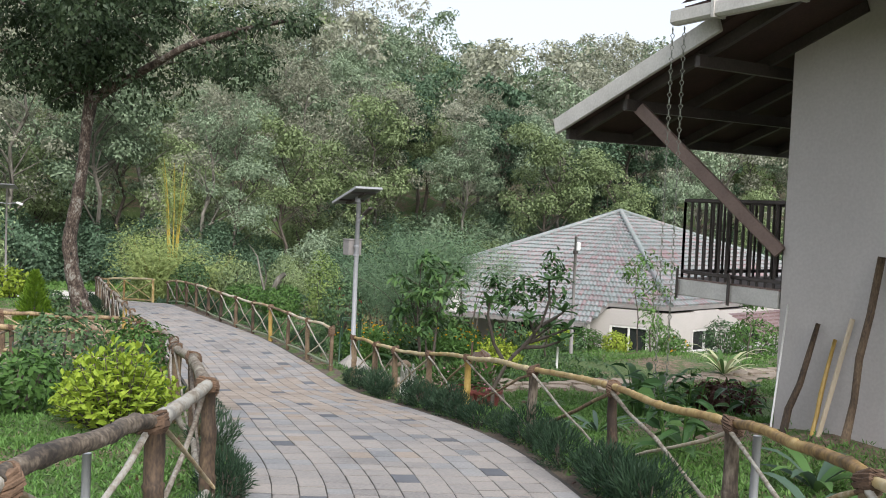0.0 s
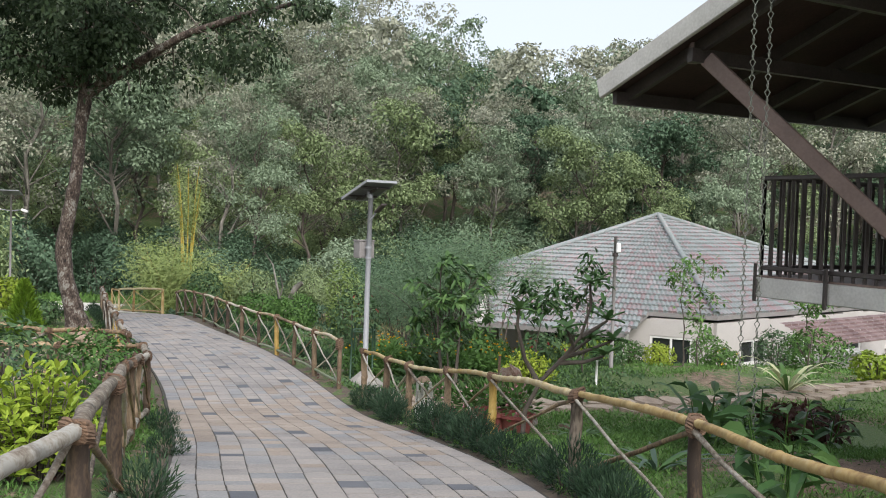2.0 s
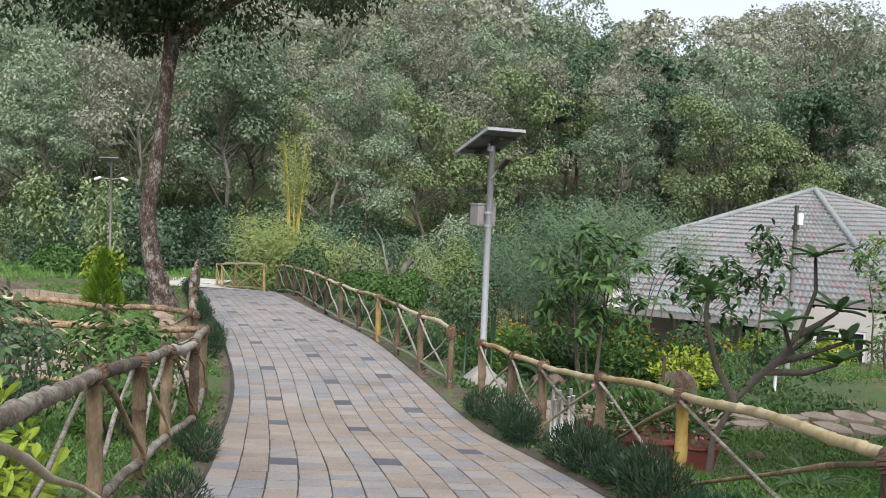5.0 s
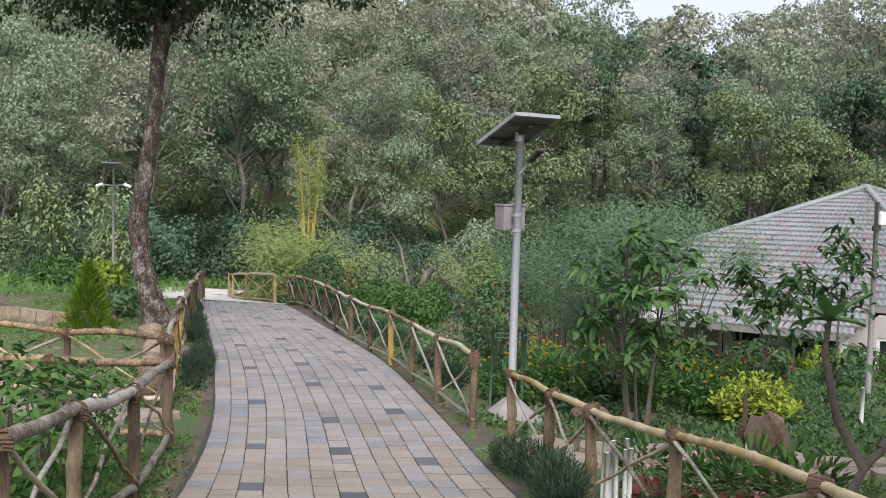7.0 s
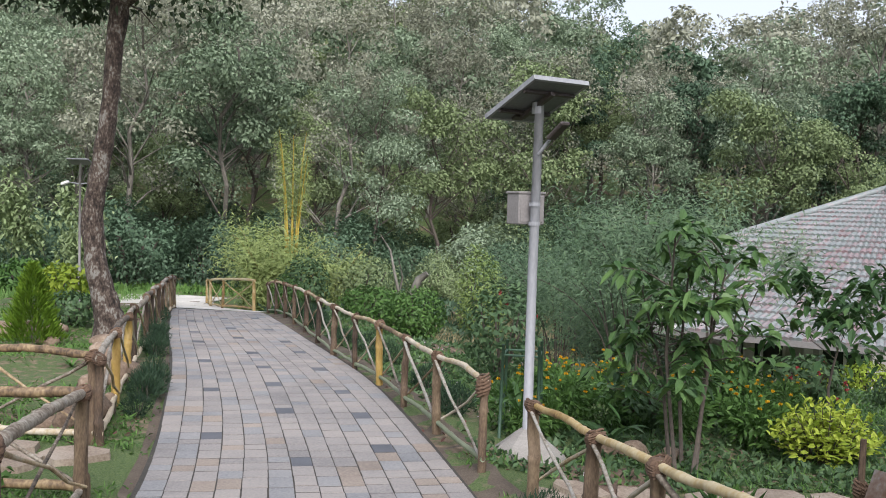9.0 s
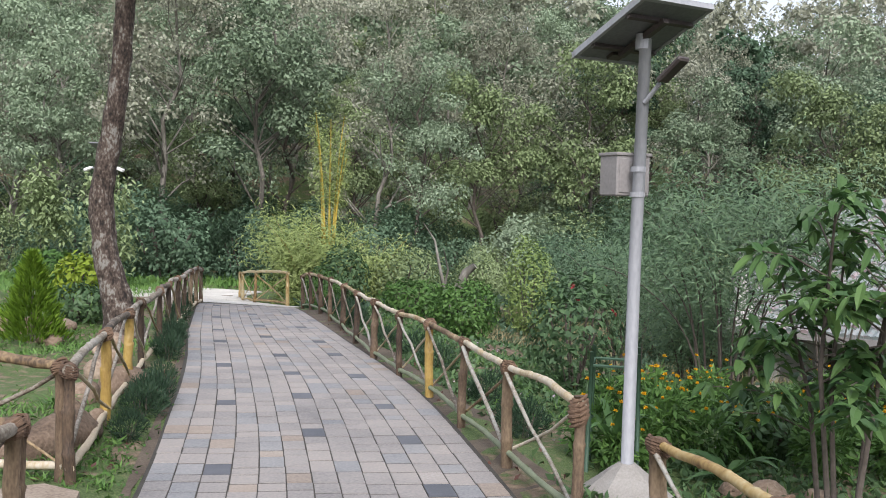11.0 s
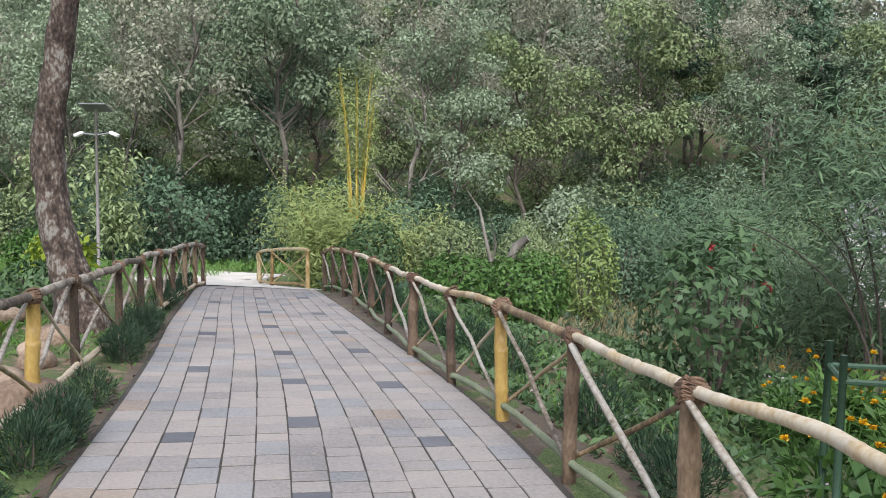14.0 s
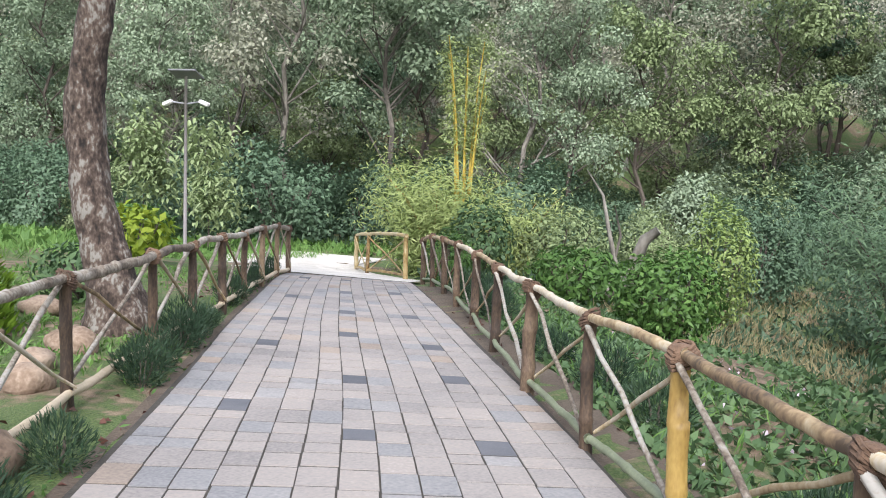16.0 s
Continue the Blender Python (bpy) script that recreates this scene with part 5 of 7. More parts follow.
def big_tree():
    """The old tree by the left fence: kinked trunk, one long limb, hanging crown."""
    q = random.Random(77)
    x, y = -10.1, 25.7
    g = float(land(x, y))
    e = thing("tree", (x, y, g), "tall old tree with rough brown bark and dark hanging crown", "tree")
    P = lambda dx, dy, z: Vector((x + dx, y + dy, z))
    trunk = [P(0.12, 0, g - 0.3), P(0.08, 0, g + 0.15), P(-0.05, 0, g + 0.6), P(-0.26, 0, -0.7), P(-0.33, 0, 0.1), P(-0.2, 0, 1.0), P(-0.02, 0, 2.1), P(0.06, 0, 3.2), P(0.16, 0, 4.0), P(0.05, 0.1, 5.2), P(0.2, 0.2, 6.6), P(0.1, 0.3, 8.2), P(0.4, 0.2, 9.6)]
    rad = [0.42, 0.32, 0.24, 0.205, 0.195, 0.165, 0.155, 0.15, 0.165, 0.12, 0.10, 0.07, 0.03]
    fine, fr = [], []
    for i in range(12 * (len(trunk) - 1) + 1):
        c = spline([(*p, k) for p, k in zip(trunk, rad)], i / 12)
        fine.append(Vector((c[0], c[1], c[2])))
        fr.append(c[3])
    t = Shape().tube(fine, fr, 22)
    for i, v in enumerate(t.v):
        c = fine[min(i // 22, len(fine) - 1)]
        w = Vector(v)
        k = 1 + 0.16 * noise.noise(w * 2.6) + 0.13 * noise.noise(Vector((w.x * 9, w.y * 9, w.z * 3.5))) + 0.06 * noise.noise(w * 21)
        t.v[i] = tuple(c + (w - c) * k)
    part("trunk", t, M["bark"], e, "rough red-brown bark with lichen", smooth=True)
    limbs = [[(0.16, 0, 4.0), (0.75, -0.1, 4.35), (1.6, -0.4, 4.75), (2.9, -0.7, 5.45), (4.4, -1.0, 5.9), (5.8, -1.2, 6.2)],
             [(0.05, 0, 4.6), (-0.5, 0.2, 5.4), (-1.4, 0.4, 6.4), (-2.6, 0.5, 7.0)],
             [(0.1, 0.1, 5.6), (0.8, 0.9, 6.5), (2.0, 1.8, 7.3), (3.4, 2.4, 7.7)],
             [(0.2, 0.2, 6.6), (-0.6, -0.8, 7.3), (-1.6, -1.9, 7.6)],
             [(0.1, 0, 5.0), (0.5, -1.0, 5.9), (1.2, -2.2, 6.5), (1.6, -3.2, 6.5)],
             [(0.1, 0.3, 7.6), (1.2, 0.2, 8.4), (2.6, 0.1, 8.7)],
             [(-0.02, 0, 4.2), (-0.9, -0.3, 4.7), (-2.0, -0.5, 5.2), (-3.0, -0.7, 5.3)]]
    tips = []
    for k, l in enumerate(limbs):
        pts = [P(*p) for p in l]
        r0 = 0.155 if k == 0 else 0.09
        part("limb", Shape().tube(pts, [r0 * (1 - 0.8 * i / len(pts)) for i in range(len(pts))], 8), M["bark"], e, smooth=True)
        for i in range(1, len(pts)):
            for _ in range(6):
                w = pts[i - 1].lerp(pts[i], q.random())
                t = w + Vector((q.uniform(-1, 1) * 1.2, q.uniform(-1, 1) * 1.2, q.uniform(-0.9, 1.0)))
                part("twig", Shape().tube([w, w.lerp(t, 0.5) + Vector((0, 0, 0.12)), t], [0.022, 0.014, 0.006], 5), M["bark_dark"], e)
                tips.append(t)
    tips = [t for t in tips if t.z > 3.9]
    quads("crown", crown_of(tips, 0.66, 230, 0.15, 5, droop=0.9, flat=0.75, shell=0.6), M["shade_tree"], e, "dark green small-leaved crown")


big_tree()


def culm_clump(name, label, x, y, r, h, culms, leaf_mat, culm_mat, n, leaf, seed, arch=0.8, thick=0.02, category="bamboo", low=0.2):
    """Arching canes with narrow hanging leaves."""
    q = random.Random(seed)
    rr = np.random.default_rng(seed + 1000)
    g = float(land(x, y))
    e = thing(name, (x, y, g), label, category)
    pts_all = []
    for i in range(culms):
        a = 6.28 * i / culms + q.uniform(-0.3, 0.3)
        b = Vector((x + 0.3 * r * math.cos(a) * q.random(), y + 0.3 * r * math.sin(a) * q.random(), g - 0.1))
        hh = h * q.uniform(0.65, 1.0)
        out = r * q.uniform(0.3, 1.0)
        pts = []
        for k in range(9):
            t = k / 8
            o = out * t ** 2
            pts.append(b + Vector((o * math.cos(a), o * math.sin(a), hh * (t - 0.28 * arch * t ** 3))))
        part("culm", Shape().tube(pts, [thick * (1 - 0.75 * k / 8) for k in range(9)], 6), M[culm_mat], e, smooth=True)
        pts_all += [tuple(a0.lerp(b0, f)) for a0, b0 in zip(pts, pts[1:]) for f in (0.25, 0.75) if a0.z - g > low * h]
    base = mid_leaf(pts_all, n, seed, r * 0.22)
    base[:, 2] = np.maximum(base[:, 2], g + 0.1)
    way = rr.normal(size=(n, 3)) * np.array((1, 1, 0.5)) + np.array((0, 0, -0.4))
    quads("foliage", leaves(base, way, leaf, leaf * 0.16, seed=seed + 2000, face=unit(base - np.array((x, y, g + 0.3 * h))) + np.array((0, -0.2, 0.6))), M[leaf_mat], e)
    return e


culm_clump("bamboo", "feathery green bamboo clump with dark thin canes", -0.6, 26.2, 2.0, 3.9, 13, "bamboo_leaf", "bark_dark", 14000, 0.13, 101, category="bamboo clump", low=0.5)
culm_clump("bamboo", "feathery green bamboo clump with dark thin canes", 0.75, 25.6, 1.2, 3.5, 6, "bamboo_leaf", "bark_dark", 4200, 0.13, 102, category="bamboo clump", low=0.6)
culm_clump("bamboo", "feathery green bamboo clump beside the house", -0.9, 28.6, 1.4, 2.9, 9, "bamboo_leaf", "bark_dark", 8500, 0.13, 103, category="bamboo clump")
culm_clump("bamboo", "feathery green bamboo clump at the corner of the house", -2.1, 32.2, 1.6, 4.0, 13, "bamboo_leaf", "bark_dark", 12000, 0.13, 107, category="bamboo clump", low=0.34)
culm_clump("bamboo", "yellow-green bamboo thicket beyond the fence", -13.0, 41.5, 1.9, 3.8, 16, "yellow_leaf", "post_yellow", 16000, 0.22, 104, arch=0.6, category="bamboo clump", low=0.05)
culm_clump("bamboo", "tall yellow bamboo canes with sparse leaves", -12.5, 42.6, 0.7, 7.4, 9, "yellow_leaf", "cane_yellow", 3400, 0.2, 105, arch=0.3, thick=0.055, category="bamboo clump", low=0.42)
culm_clump("bamboo", "small yellow-green bamboo thicket", -10.2, 40.0, 1.0, 2.9, 9, "yellow_leaf", "post_yellow", 4500, 0.2, 106, arch=0.6, category="bamboo clump", low=0.05)


def leaf_tree():
    """Young tree with whorls of large drooping leaves beside the lamp."""
    x, y = -0.25, 19.75
    g = float(land(x, y))
    e = thing("tree", (x, y, g), "young tree with large drooping glossy leaves", "tree")
    q = random.Random(12)
    tips = []
    for i in range(5):
        a = i * 1.26 + 0.3
        t = Vector((x + 0.55 * math.cos(a) * q.uniform(0.5, 1), y + 0.5 * math.sin(a) * q.uniform(0.5, 1), g + q.uniform(1.8, 2.5)))
        b = Vector((x + 0.13 * math.cos(a), y + 0.13 * math.sin(a), g - 0.1))
        m = b.lerp(t, 0.5) + Vector((q.uniform(-0.1, 0.1), q.uniform(-0.1, 0.1), 0.05))
        part("stem", Shape().tube([b, m, t], [0.024, 0.018, 0.008], 6), M["bark_dark"], e, smooth=True)
        tips.append(t)
        for f in (0.38, 0.46, 0.54, 0.62, 0.70, 0.78, 0.86, 0.94):
            o = b.lerp(m, f * 2) if f < 0.5 else m.lerp(t, f * 2 - 1)
            w = q.uniform(0, 6.28)
            reach = q.uniform(0.45, 1.15) * (1.25 - 0.7 * f)
            p = o + Vector((math.cos(w) * reach, math.sin(w) * reach, q.uniform(0.0, 0.3)))
            part("twig", Shape().tube([o, o.lerp(p, 0.5) + Vector((0, 0, 0.06)), p], [0.009, 0.007, 0.004], 5), M["bark_dark"], e)
            tips += [p, o.lerp(p, 0.6) + Vector((0, 0, 0.05))]
    r = np.random.default_rng(3)
    pos = np.repeat(np.array([tuple(t) for t in tips]), 11, 0)
    a = np.tile(np.arange(11) * 2.4, len(tips)) + r.normal(scale=0.25, size=len(pos))
    way = np.stack([np.cos(a), np.sin(a), r.uniform(-0.75, 0.55, len(pos))], axis=1)
    blades("foliage", pos + r.normal(scale=0.05, size=pos.shape), way, 0.175, 0.088, M["glossy_leaf"], e, 4, droop=0.4)


leaf_tree()


def rosette(name, label, x, y, n, length, wide, mat, seed, rise=0.8, category="plant", z=None, parent=None):
    """A plant of long arched leaves from one foot, each leaf a part."""
    q = random.Random(seed)
    o = Vector(at_ground(x, y)) if z is None else Vector((x, y, z))
    e = parent or thing(name, tuple(o), label, category)
    for i in range(n):
        a = i * 2.4 + q.uniform(-0.3, 0.3)
        ln = length * q.uniform(0.7, 1.1)
        k = rise * q.uniform(0.5, 1.3)
        c, s_ = math.cos(a), math.sin(a)
        sh = Shape()
        rows = []
        for j in range(6):
            t = j / 5
            p = o + Vector((c * ln * t, s_ * ln * t, ln * k * (t - 0.65 * t * t)))
            w = wide * (0.25 + 1.9 * t - 2.1 * t * t) * 0.5 + 0.002
            rows.append((p + Vector((-s_ * w, c * w, 0.25 * w)), p, p + Vector((s_ * w, -c * w, 0.25 * w))))
        sh.add([v for r in rows for v in r], [f for j in range(5) for f in ((3 * j, 3 * j + 1, 3 * j + 4, 3 * j + 3), (3 * j + 1, 3 * j + 2, 3 * j + 5, 3 * j + 4))])
        part("leaf", sh, M[mat if not isinstance(mat, tuple) else mat[i % len(mat)]], e, smooth=True)
    return e


rosette("agave", "variegated cream and green agave on the lawn", 6.5, 20.8, 22, 1.0, 0.13, ("cream_leaf", "bush", "cream_leaf"), 1, 1.5)
rosette("plant", "broad-leaved dark green plant beside the fence", 2.75, 6.4, 11, 0.58, 0.15, ("big_leaf", "blue_leaf"), 2, 1.1)
rosette("plant", "broad-leaved dark green plant beside the fence", 3.2, 7.6, 11, 0.55, 0.15, ("big_leaf", "blue_leaf"), 3, 1.2)
rosette("plant", "green strap-leaved plant on the lawn", 2.0, 11.3, 14, 0.8, 0.08, ("big_leaf", "blue_leaf"), 4, 0.7)
rosette("plant", "tall broad-leaved canna plant on the lawn", 3.0, 13.4, 9, 0.75, 0.18, "big_leaf", 5, 2.2)
rosette("plant", "tall broad-leaved canna plant on the lawn", 3.5, 14.6, 9, 0.8, 0.18, "big_leaf", 6, 2.2)
rosette("plant", "dark strap-leaved plant near the fence", 1.5, 13.3, 14, 0.45, 0.05, "dark_bush", 7, 1.0)
rosette("plant", "grassy strap-leaved plant behind the weathered fence", -7.6, 20.5, 18, 0.3, 0.035, "bush", 8, 1.2)
rosette("plant", "grassy strap-leaved plant behind the weathered fence", -8.9, 22.6, 18, 0.3, 0.035, "bush", 9, 1.2)
rosette("plant", "grassy strap-leaved plant behind the weathered fence", -7.2, 18.9, 16, 0.28, 0.03, "bush", 10, 1.1)
rosette("plant", "broad-leaved plant beside the lamp base", -1.0, 20.6, 10, 0.5, 0.14, "big_leaf", 11, 1.0)


def plumeria():
    x, y = 0.85, 14.3
    g = float(land(x, y))
    e = thing("plumeria", (x, y, g), "small frangipani tree with crooked grey stem", "tree")
    P = lambda dx, dz, dy=0.0: Vector((x + dx, y + dy, g + dz))
    stems = [[P(0, -0.1), P(0.03, 0.35), P(0.22, 0.75), P(0.45, 1.0), P(0.72, 1.35), P(0.84, 1.75), P(0.82, 2.05)], [P(0.3, 0.85), P(0.55, 1.05, 0.2), P(0.9, 1.3, 0.3)], [P(0.2, 0.72), P(0.0, 1.05, -0.1), P(-0.12, 1.5, -0.2), P(-0.1, 1.7, -0.2)], [P(0.45, 1.0), P(0.6, 1.25, -0.3), P(0.5, 1.5, -0.4)], [P(0.55, 1.05, 0.2), P(0.8, 1.15, 0.1), P(1.15, 1.3, 0.1)], [P(0.72, 1.35), P(0.95, 1.45, 0.2), P(1.1, 1.55, 0.25)], [P(0.45, 1.0), P(0.75, 1.05, -0.2), P(1.0, 1.15, -0.25)]]
    for s in stems:
        part("stem", Shape().tube(s, [0.034 - 0.018 * i / (len(s) - 1) for i in range(len(s))], 8), M["bark_dark"], e, smooth=True)
    for k, t in enumerate([s[-1] for s in stems]):
        q = random.Random(k)
        for i in range(8):
            a = i * 2.4
            sh = Shape()
            ln = 0.23 * q.uniform(0.8, 1.1)
            lift = q.uniform(0.05, 1.0)
            rows = []
            for j in range(5):
                f = j / 4
                p = t + Vector((math.cos(a) * ln * f, math.sin(a) * ln * f, ln * lift * f - 0.06 * f * f))
                w = 0.105 * (0.2 + 2.6 * f - 2.7 * f * f) * 0.5 + 0.002
                rows.append((p + Vector((-math.sin(a) * w, math.cos(a) * w, 0.02)), p, p + Vector((math.sin(a) * w, -math.cos(a) * w, 0.02))))
            sh.add([v for r in rows for v in r], [f for j in range(4) for f in ((3 * j, 3 * j + 1, 3 * j + 4, 3 * j + 3), (3 * j + 1, 3 * j + 2, 3 * j + 5, 3 * j + 4))])
            part("leaf", sh, M["big_leaf"], e, smooth=True)


plumeria()


def slim_tree(x, y, h, seed, mat, label, per=12, size=0.4, leaf=0.14):
    """A thin sapling, its twigs ringed with broad hanging leaves."""
    q = random.Random(seed)
    r = np.random.default_rng(seed)
    bars, tips = limb_paths(q, at_ground(x, y, -0.1), h, 0.024, 7, 0.62, 0.6)
    e = thing("tree", at_ground(x, y), label, "tree")
    part("trunk", wood(bars), M["bark_dark"], e)
    pos = np.repeat(np.array([tuple(t) for t in tips]), per, 0)
    a = r.uniform(0, 6.28, len(pos))
    way = np.stack([np.cos(a), np.sin(a), r.uniform(-0.8, 0.5, len(pos))], axis=1)
    blades("crown", pos + r.normal(scale=0.3 * size, size=pos.shape), way, leaf, leaf * 0.5, M[mat], e, seed, droop=0.45)


slim_tree(6.4, 27.6, 3.0, 201, "bush", "slim sapling with light green leaves by the house")
slim_tree(5.6, 26.0, 2.6, 202, "bush", "slim sapling with light green leaves by the house")
slim_tree(2.6, 22.2, 2.2, 203, "glossy_leaf", "slim sapling with glossy leaves before the veranda", 16, 0.42, 0.17)
slim_tree(1.5, 21.4, 1.9, 204, "glossy_leaf", "slim sapling with glossy leaves before the veranda", 16, 0.4, 0.17)
slim_tree(8.6, 25.5, 1.8, 205, "bush", "slim sapling by the house")
slim_tree(-22.0, 44.0, 4.2, 207, "forest_d", "young leafy tree in the field", 70, 1.3, 0.24)
slim_tree(-27.0, 47.0, 5.0, 208, "forest_d", "young leafy tree in the field", 70, 1.5, 0.26)


def marigolds():
    """Marigold plants in flower behind the right fence."""
    q = random.Random(31)
    r = np.random.default_rng(31)
    protos_m = []
    for i in range(2):
        p, d = blob(420, (0.26, 0.26, 0.26), 400 + i, 0.3)
        p[:, 2] = np.abs(p[:, 2] + 0.26)
        e = thing("marigold", (0, 0, 0), "marigold plant with orange-yellow flowers", "flower", "marigold bed")
        quads("foliage", leaves(p, d + r.normal(scale=0.6, size=d.shape), 0.1, 0.035, seed=i), M["bush"], e)
        for j in range(6):
            a = 1.05 * j + i
            c = np.array((0.2 * math.cos(a), 0.2 * math.sin(a), 0.5 + 0.07 * (j % 3)))
            part("stalk", Shape().tube([(0, 0, -0.05), tuple(c * np.array((0.6, 0.6, 0.6))), tuple(c)], [0.005, 0.004, 0.003], 4), M["bush"], e)
            w = np.stack([np.cos(np.arange(26) * 2.4), np.sin(np.arange(26) * 2.4), np.linspace(0.1, 2.0, 26)], axis=1)
            quads("flower", leaves(np.repeat(c[None], 26, 0), w, 0.026, 0.019, seed=j), M["marigold"], e)
        protos_m.append(e)
    spots = [(q.uniform(-2.2, 0.9), q.uniform(20.4, 24.2)) for _ in range(20)] + [(q.uniform(-0.8, 1.4), q.uniform(20.6, 23.0)) for _ in range(6)]
    used = set()
    for k, (x, y) in enumerate(spots):
        if x < float(right_edge(y)) + 0.9:
            continue
        i = k % 2
        m = pose(*at_ground(x, y), 0, 0, q.uniform(0, 360))
        c = protos_m[i] if i not in used else copy_thing(protos_m[i], m)
        c.matrix_basis = m
        used.add(i)
        sc = q.uniform(0.75, 1.2)
        c.scale = (sc, sc, sc)


marigolds()


STONE_LINES = [[(-1.75, 18.15), (-0.6, 18.35), (1.0, 18.2), (2.6, 18.5), (4.6, 19.4), (7.5, 21.2), (10.5, 23.2)], [(-5.5, 17.45), (-6.3, 17.6), (-7.6, 17.6), (-9.2, 17.5)], [(-3.2, 30.5), (-1.6, 29.8), (0.2, 29.6)]]


def on_stones(x, y, reach=0.6):
    """Whether places lie on the flagstone paths."""
    hit = np.zeros(len(x), bool)
    for line in STONE_LINES:
        for a, b in zip(line, line[1:]):
            d = np.array(b) - np.array(a)
            t = np.clip(((x - a[0]) * d[0] + (y - a[1]) * d[1]) / (d @ d), 0, 1)
            hit |= np.hypot(x - a[0] - t * d[0], y - a[1] - t * d[1]) < reach
    return hit


def cover(name, label, n, box, keep, length, wide, mat, seed, up=0.6, patch=0.0):
    """Loose leaves or blades strewn over the ground."""
    r = np.random.default_rng(seed)
    x, y = r.uniform(box[0], box[1], n), r.uniform(box[2], box[3], n)
    k = keep(x, y)
    if patch:
        k &= np.sin(0.9 * x + 1.3 * np.sin(0.7 * y)) + np.sin(1.1 * y + np.sin(1.7 * x)) + r.normal(scale=0.5, size=n) > patch
    x, y = x[k], y[k]
    bare = on_stones(x, y)
    x, y = x[~bare], y[~bare]
    p = np.stack([x, y, land(x, y) + r.uniform(-0.01, 0.03, len(x))], axis=1)
    way = r.normal(size=p.shape) * np.array((1, 1, 0.3)) + np.array((0, 0, up))
    ob = quads(name, leaves(p, way, length, wide, seed=seed), M[mat])
    tagged(ob, label, "ground cover", kind="stuff")


def off_path(x, y, gap=0.08):
    return (x > np.interp(y, RY, RX) + gap) | (x < np.interp(y, LY, LX) - gap)


def right_side(x, y, gap=0.35):
    return x > np.interp(y, RY, RX) + gap


cover("lawn_grass", "short green grass blades of the lawn", 90000, (-9, 9, 3.5, 19), lambda x, y: off_path(x, y, 0.18), 0.075, 0.016, "grass", 1, 1.1, -0.75)
cover("lawn_tufts", "thick green grass of the lawn beside the fences", 110000, (-6.5, 7, 4.5, 17.5), lambda x, y: off_path(x, y, 0.4), 0.065, 0.012, "grass", 21, 1.3, -1.0)
cover("lawn_weeds", "small-leaved weeds in the lawn", 26000, (-9, 9, 4, 20), lambda x, y: off_path(x, y, 0.22), 0.05, 0.035, "bush", 2, 0.5, -0.3)
cover("bank_cover", "low leafy ground cover behind the fence", 60000, (-11, 4, 18.6, 36), lambda x, y: right_side(x, y, 0.5), 0.10, 0.055, "dark_bush", 3, 0.7, -0.9)
cover("bank_grass", "taller green grass behind the fence", 26000, (-10, 6, 18.6, 36), lambda x, y: right_side(x, y, 0.6), 0.15, 0.014, "bush", 4, 1.2, 0.1)
cover("bank_flowers", "pale pink flowers in the ground cover", 260, (-7, 0, 19, 30), lambda x, y: right_side(x, y, 0.8), 0.05, 0.04, "white_petal", 5, 1.0)
cover("tree_foot_weeds", "weeds and grass round the foot of the tree", 30000, (-16, -6, 18, 34), lambda x, y: x < np.interp(y, LY, LX) - 0.3, 0.1, 0.022, "grass", 6, 1.0, -0.1)
cover("verge_weeds", "fine weeds along the paving's edge", 42000, (-13, -1, 5, 33), lambda x, y: (x < np.interp(y, LY, LX) - 0.03) & (x > np.interp(y, LY, LX) - 0.45), 0.06, 0.025, "bush", 7, 0.7, -0.3)
cover("field_leaves", "broad green leaves of the field crop", 6500, (-48, -16, 33, 56), lambda x, y: (x < -19 - 0.15 * (y - 33)) | (y > 50), 0.42, 0.22, "bush", 8, 0.9)
cover("field_grass", "tall pale grass of the field", 26000, (-48, -13, 30, 56), lambda x, y: (x < -17 - 0.15 * (y - 33)) | (y > 49.5), 0.35, 0.03, "grass", 9, 1.6)
cover("dry_grass", "dry straw-coloured grass before the wood", 14000, (-7, 3, 33, 56), lambda x, y: right_side(x, y, 1.0), 0.4, 0.03, "dry_grass", 10, 1.6, -0.6)
cover("slope_scrub", "low scrub on the slope before the wood", 24000, (-14, 30, 36, 60), lambda x, y: x > -11 - 0.4 * (y - 36), 0.34, 0.12, "forest_c", 11, 1.0)
cover("house_lawn", "green grass before the house", 30000, (1.5, 16, 13, 32), lambda x, y: right_side(x, y, 1.0), 0.12, 0.025, "grass", 12, 1.1, -0.6)
cover("dead_leaves", "fallen brown leaves beside the paving", 3500, (-13, 4, 4, 33), lambda x, y: off_path(x, y, 0.03) & ~off_path(x, y, 0.9), 0.07, 0.04, "russet", 13, 0.1)

# ---- garden objects ----
def rock(x, y, sx, sy, sz, seed, mat="rock"):
    bm = bmesh.new()
    bmesh.ops.create_icosphere(bm, subdivisions=3, radius=1.0)
    o = Vector(at_ground(x, y))
    for v in bm.verts:
        k = 1 + 0.22 * noise.noise(v.co * 1.2 + Vector((seed * 3.1, 0, 0))) + 0.08 * noise.noise(v.co * 3.5 + Vector((0, seed, 0)))
        v.co = Vector((v.co.x * sx * k, v.co.y * sy * k, v.co.z * sz * k + sz * 0.45)) + o
    me = bpy.data.meshes.new("rock")
    bm.to_mesh(me)
    bm.free()
    ob = link("rock", me, M[mat], smooth=True)
    tagged(ob, "rounded brown boulder on the ground", "rock", "garden boulders")


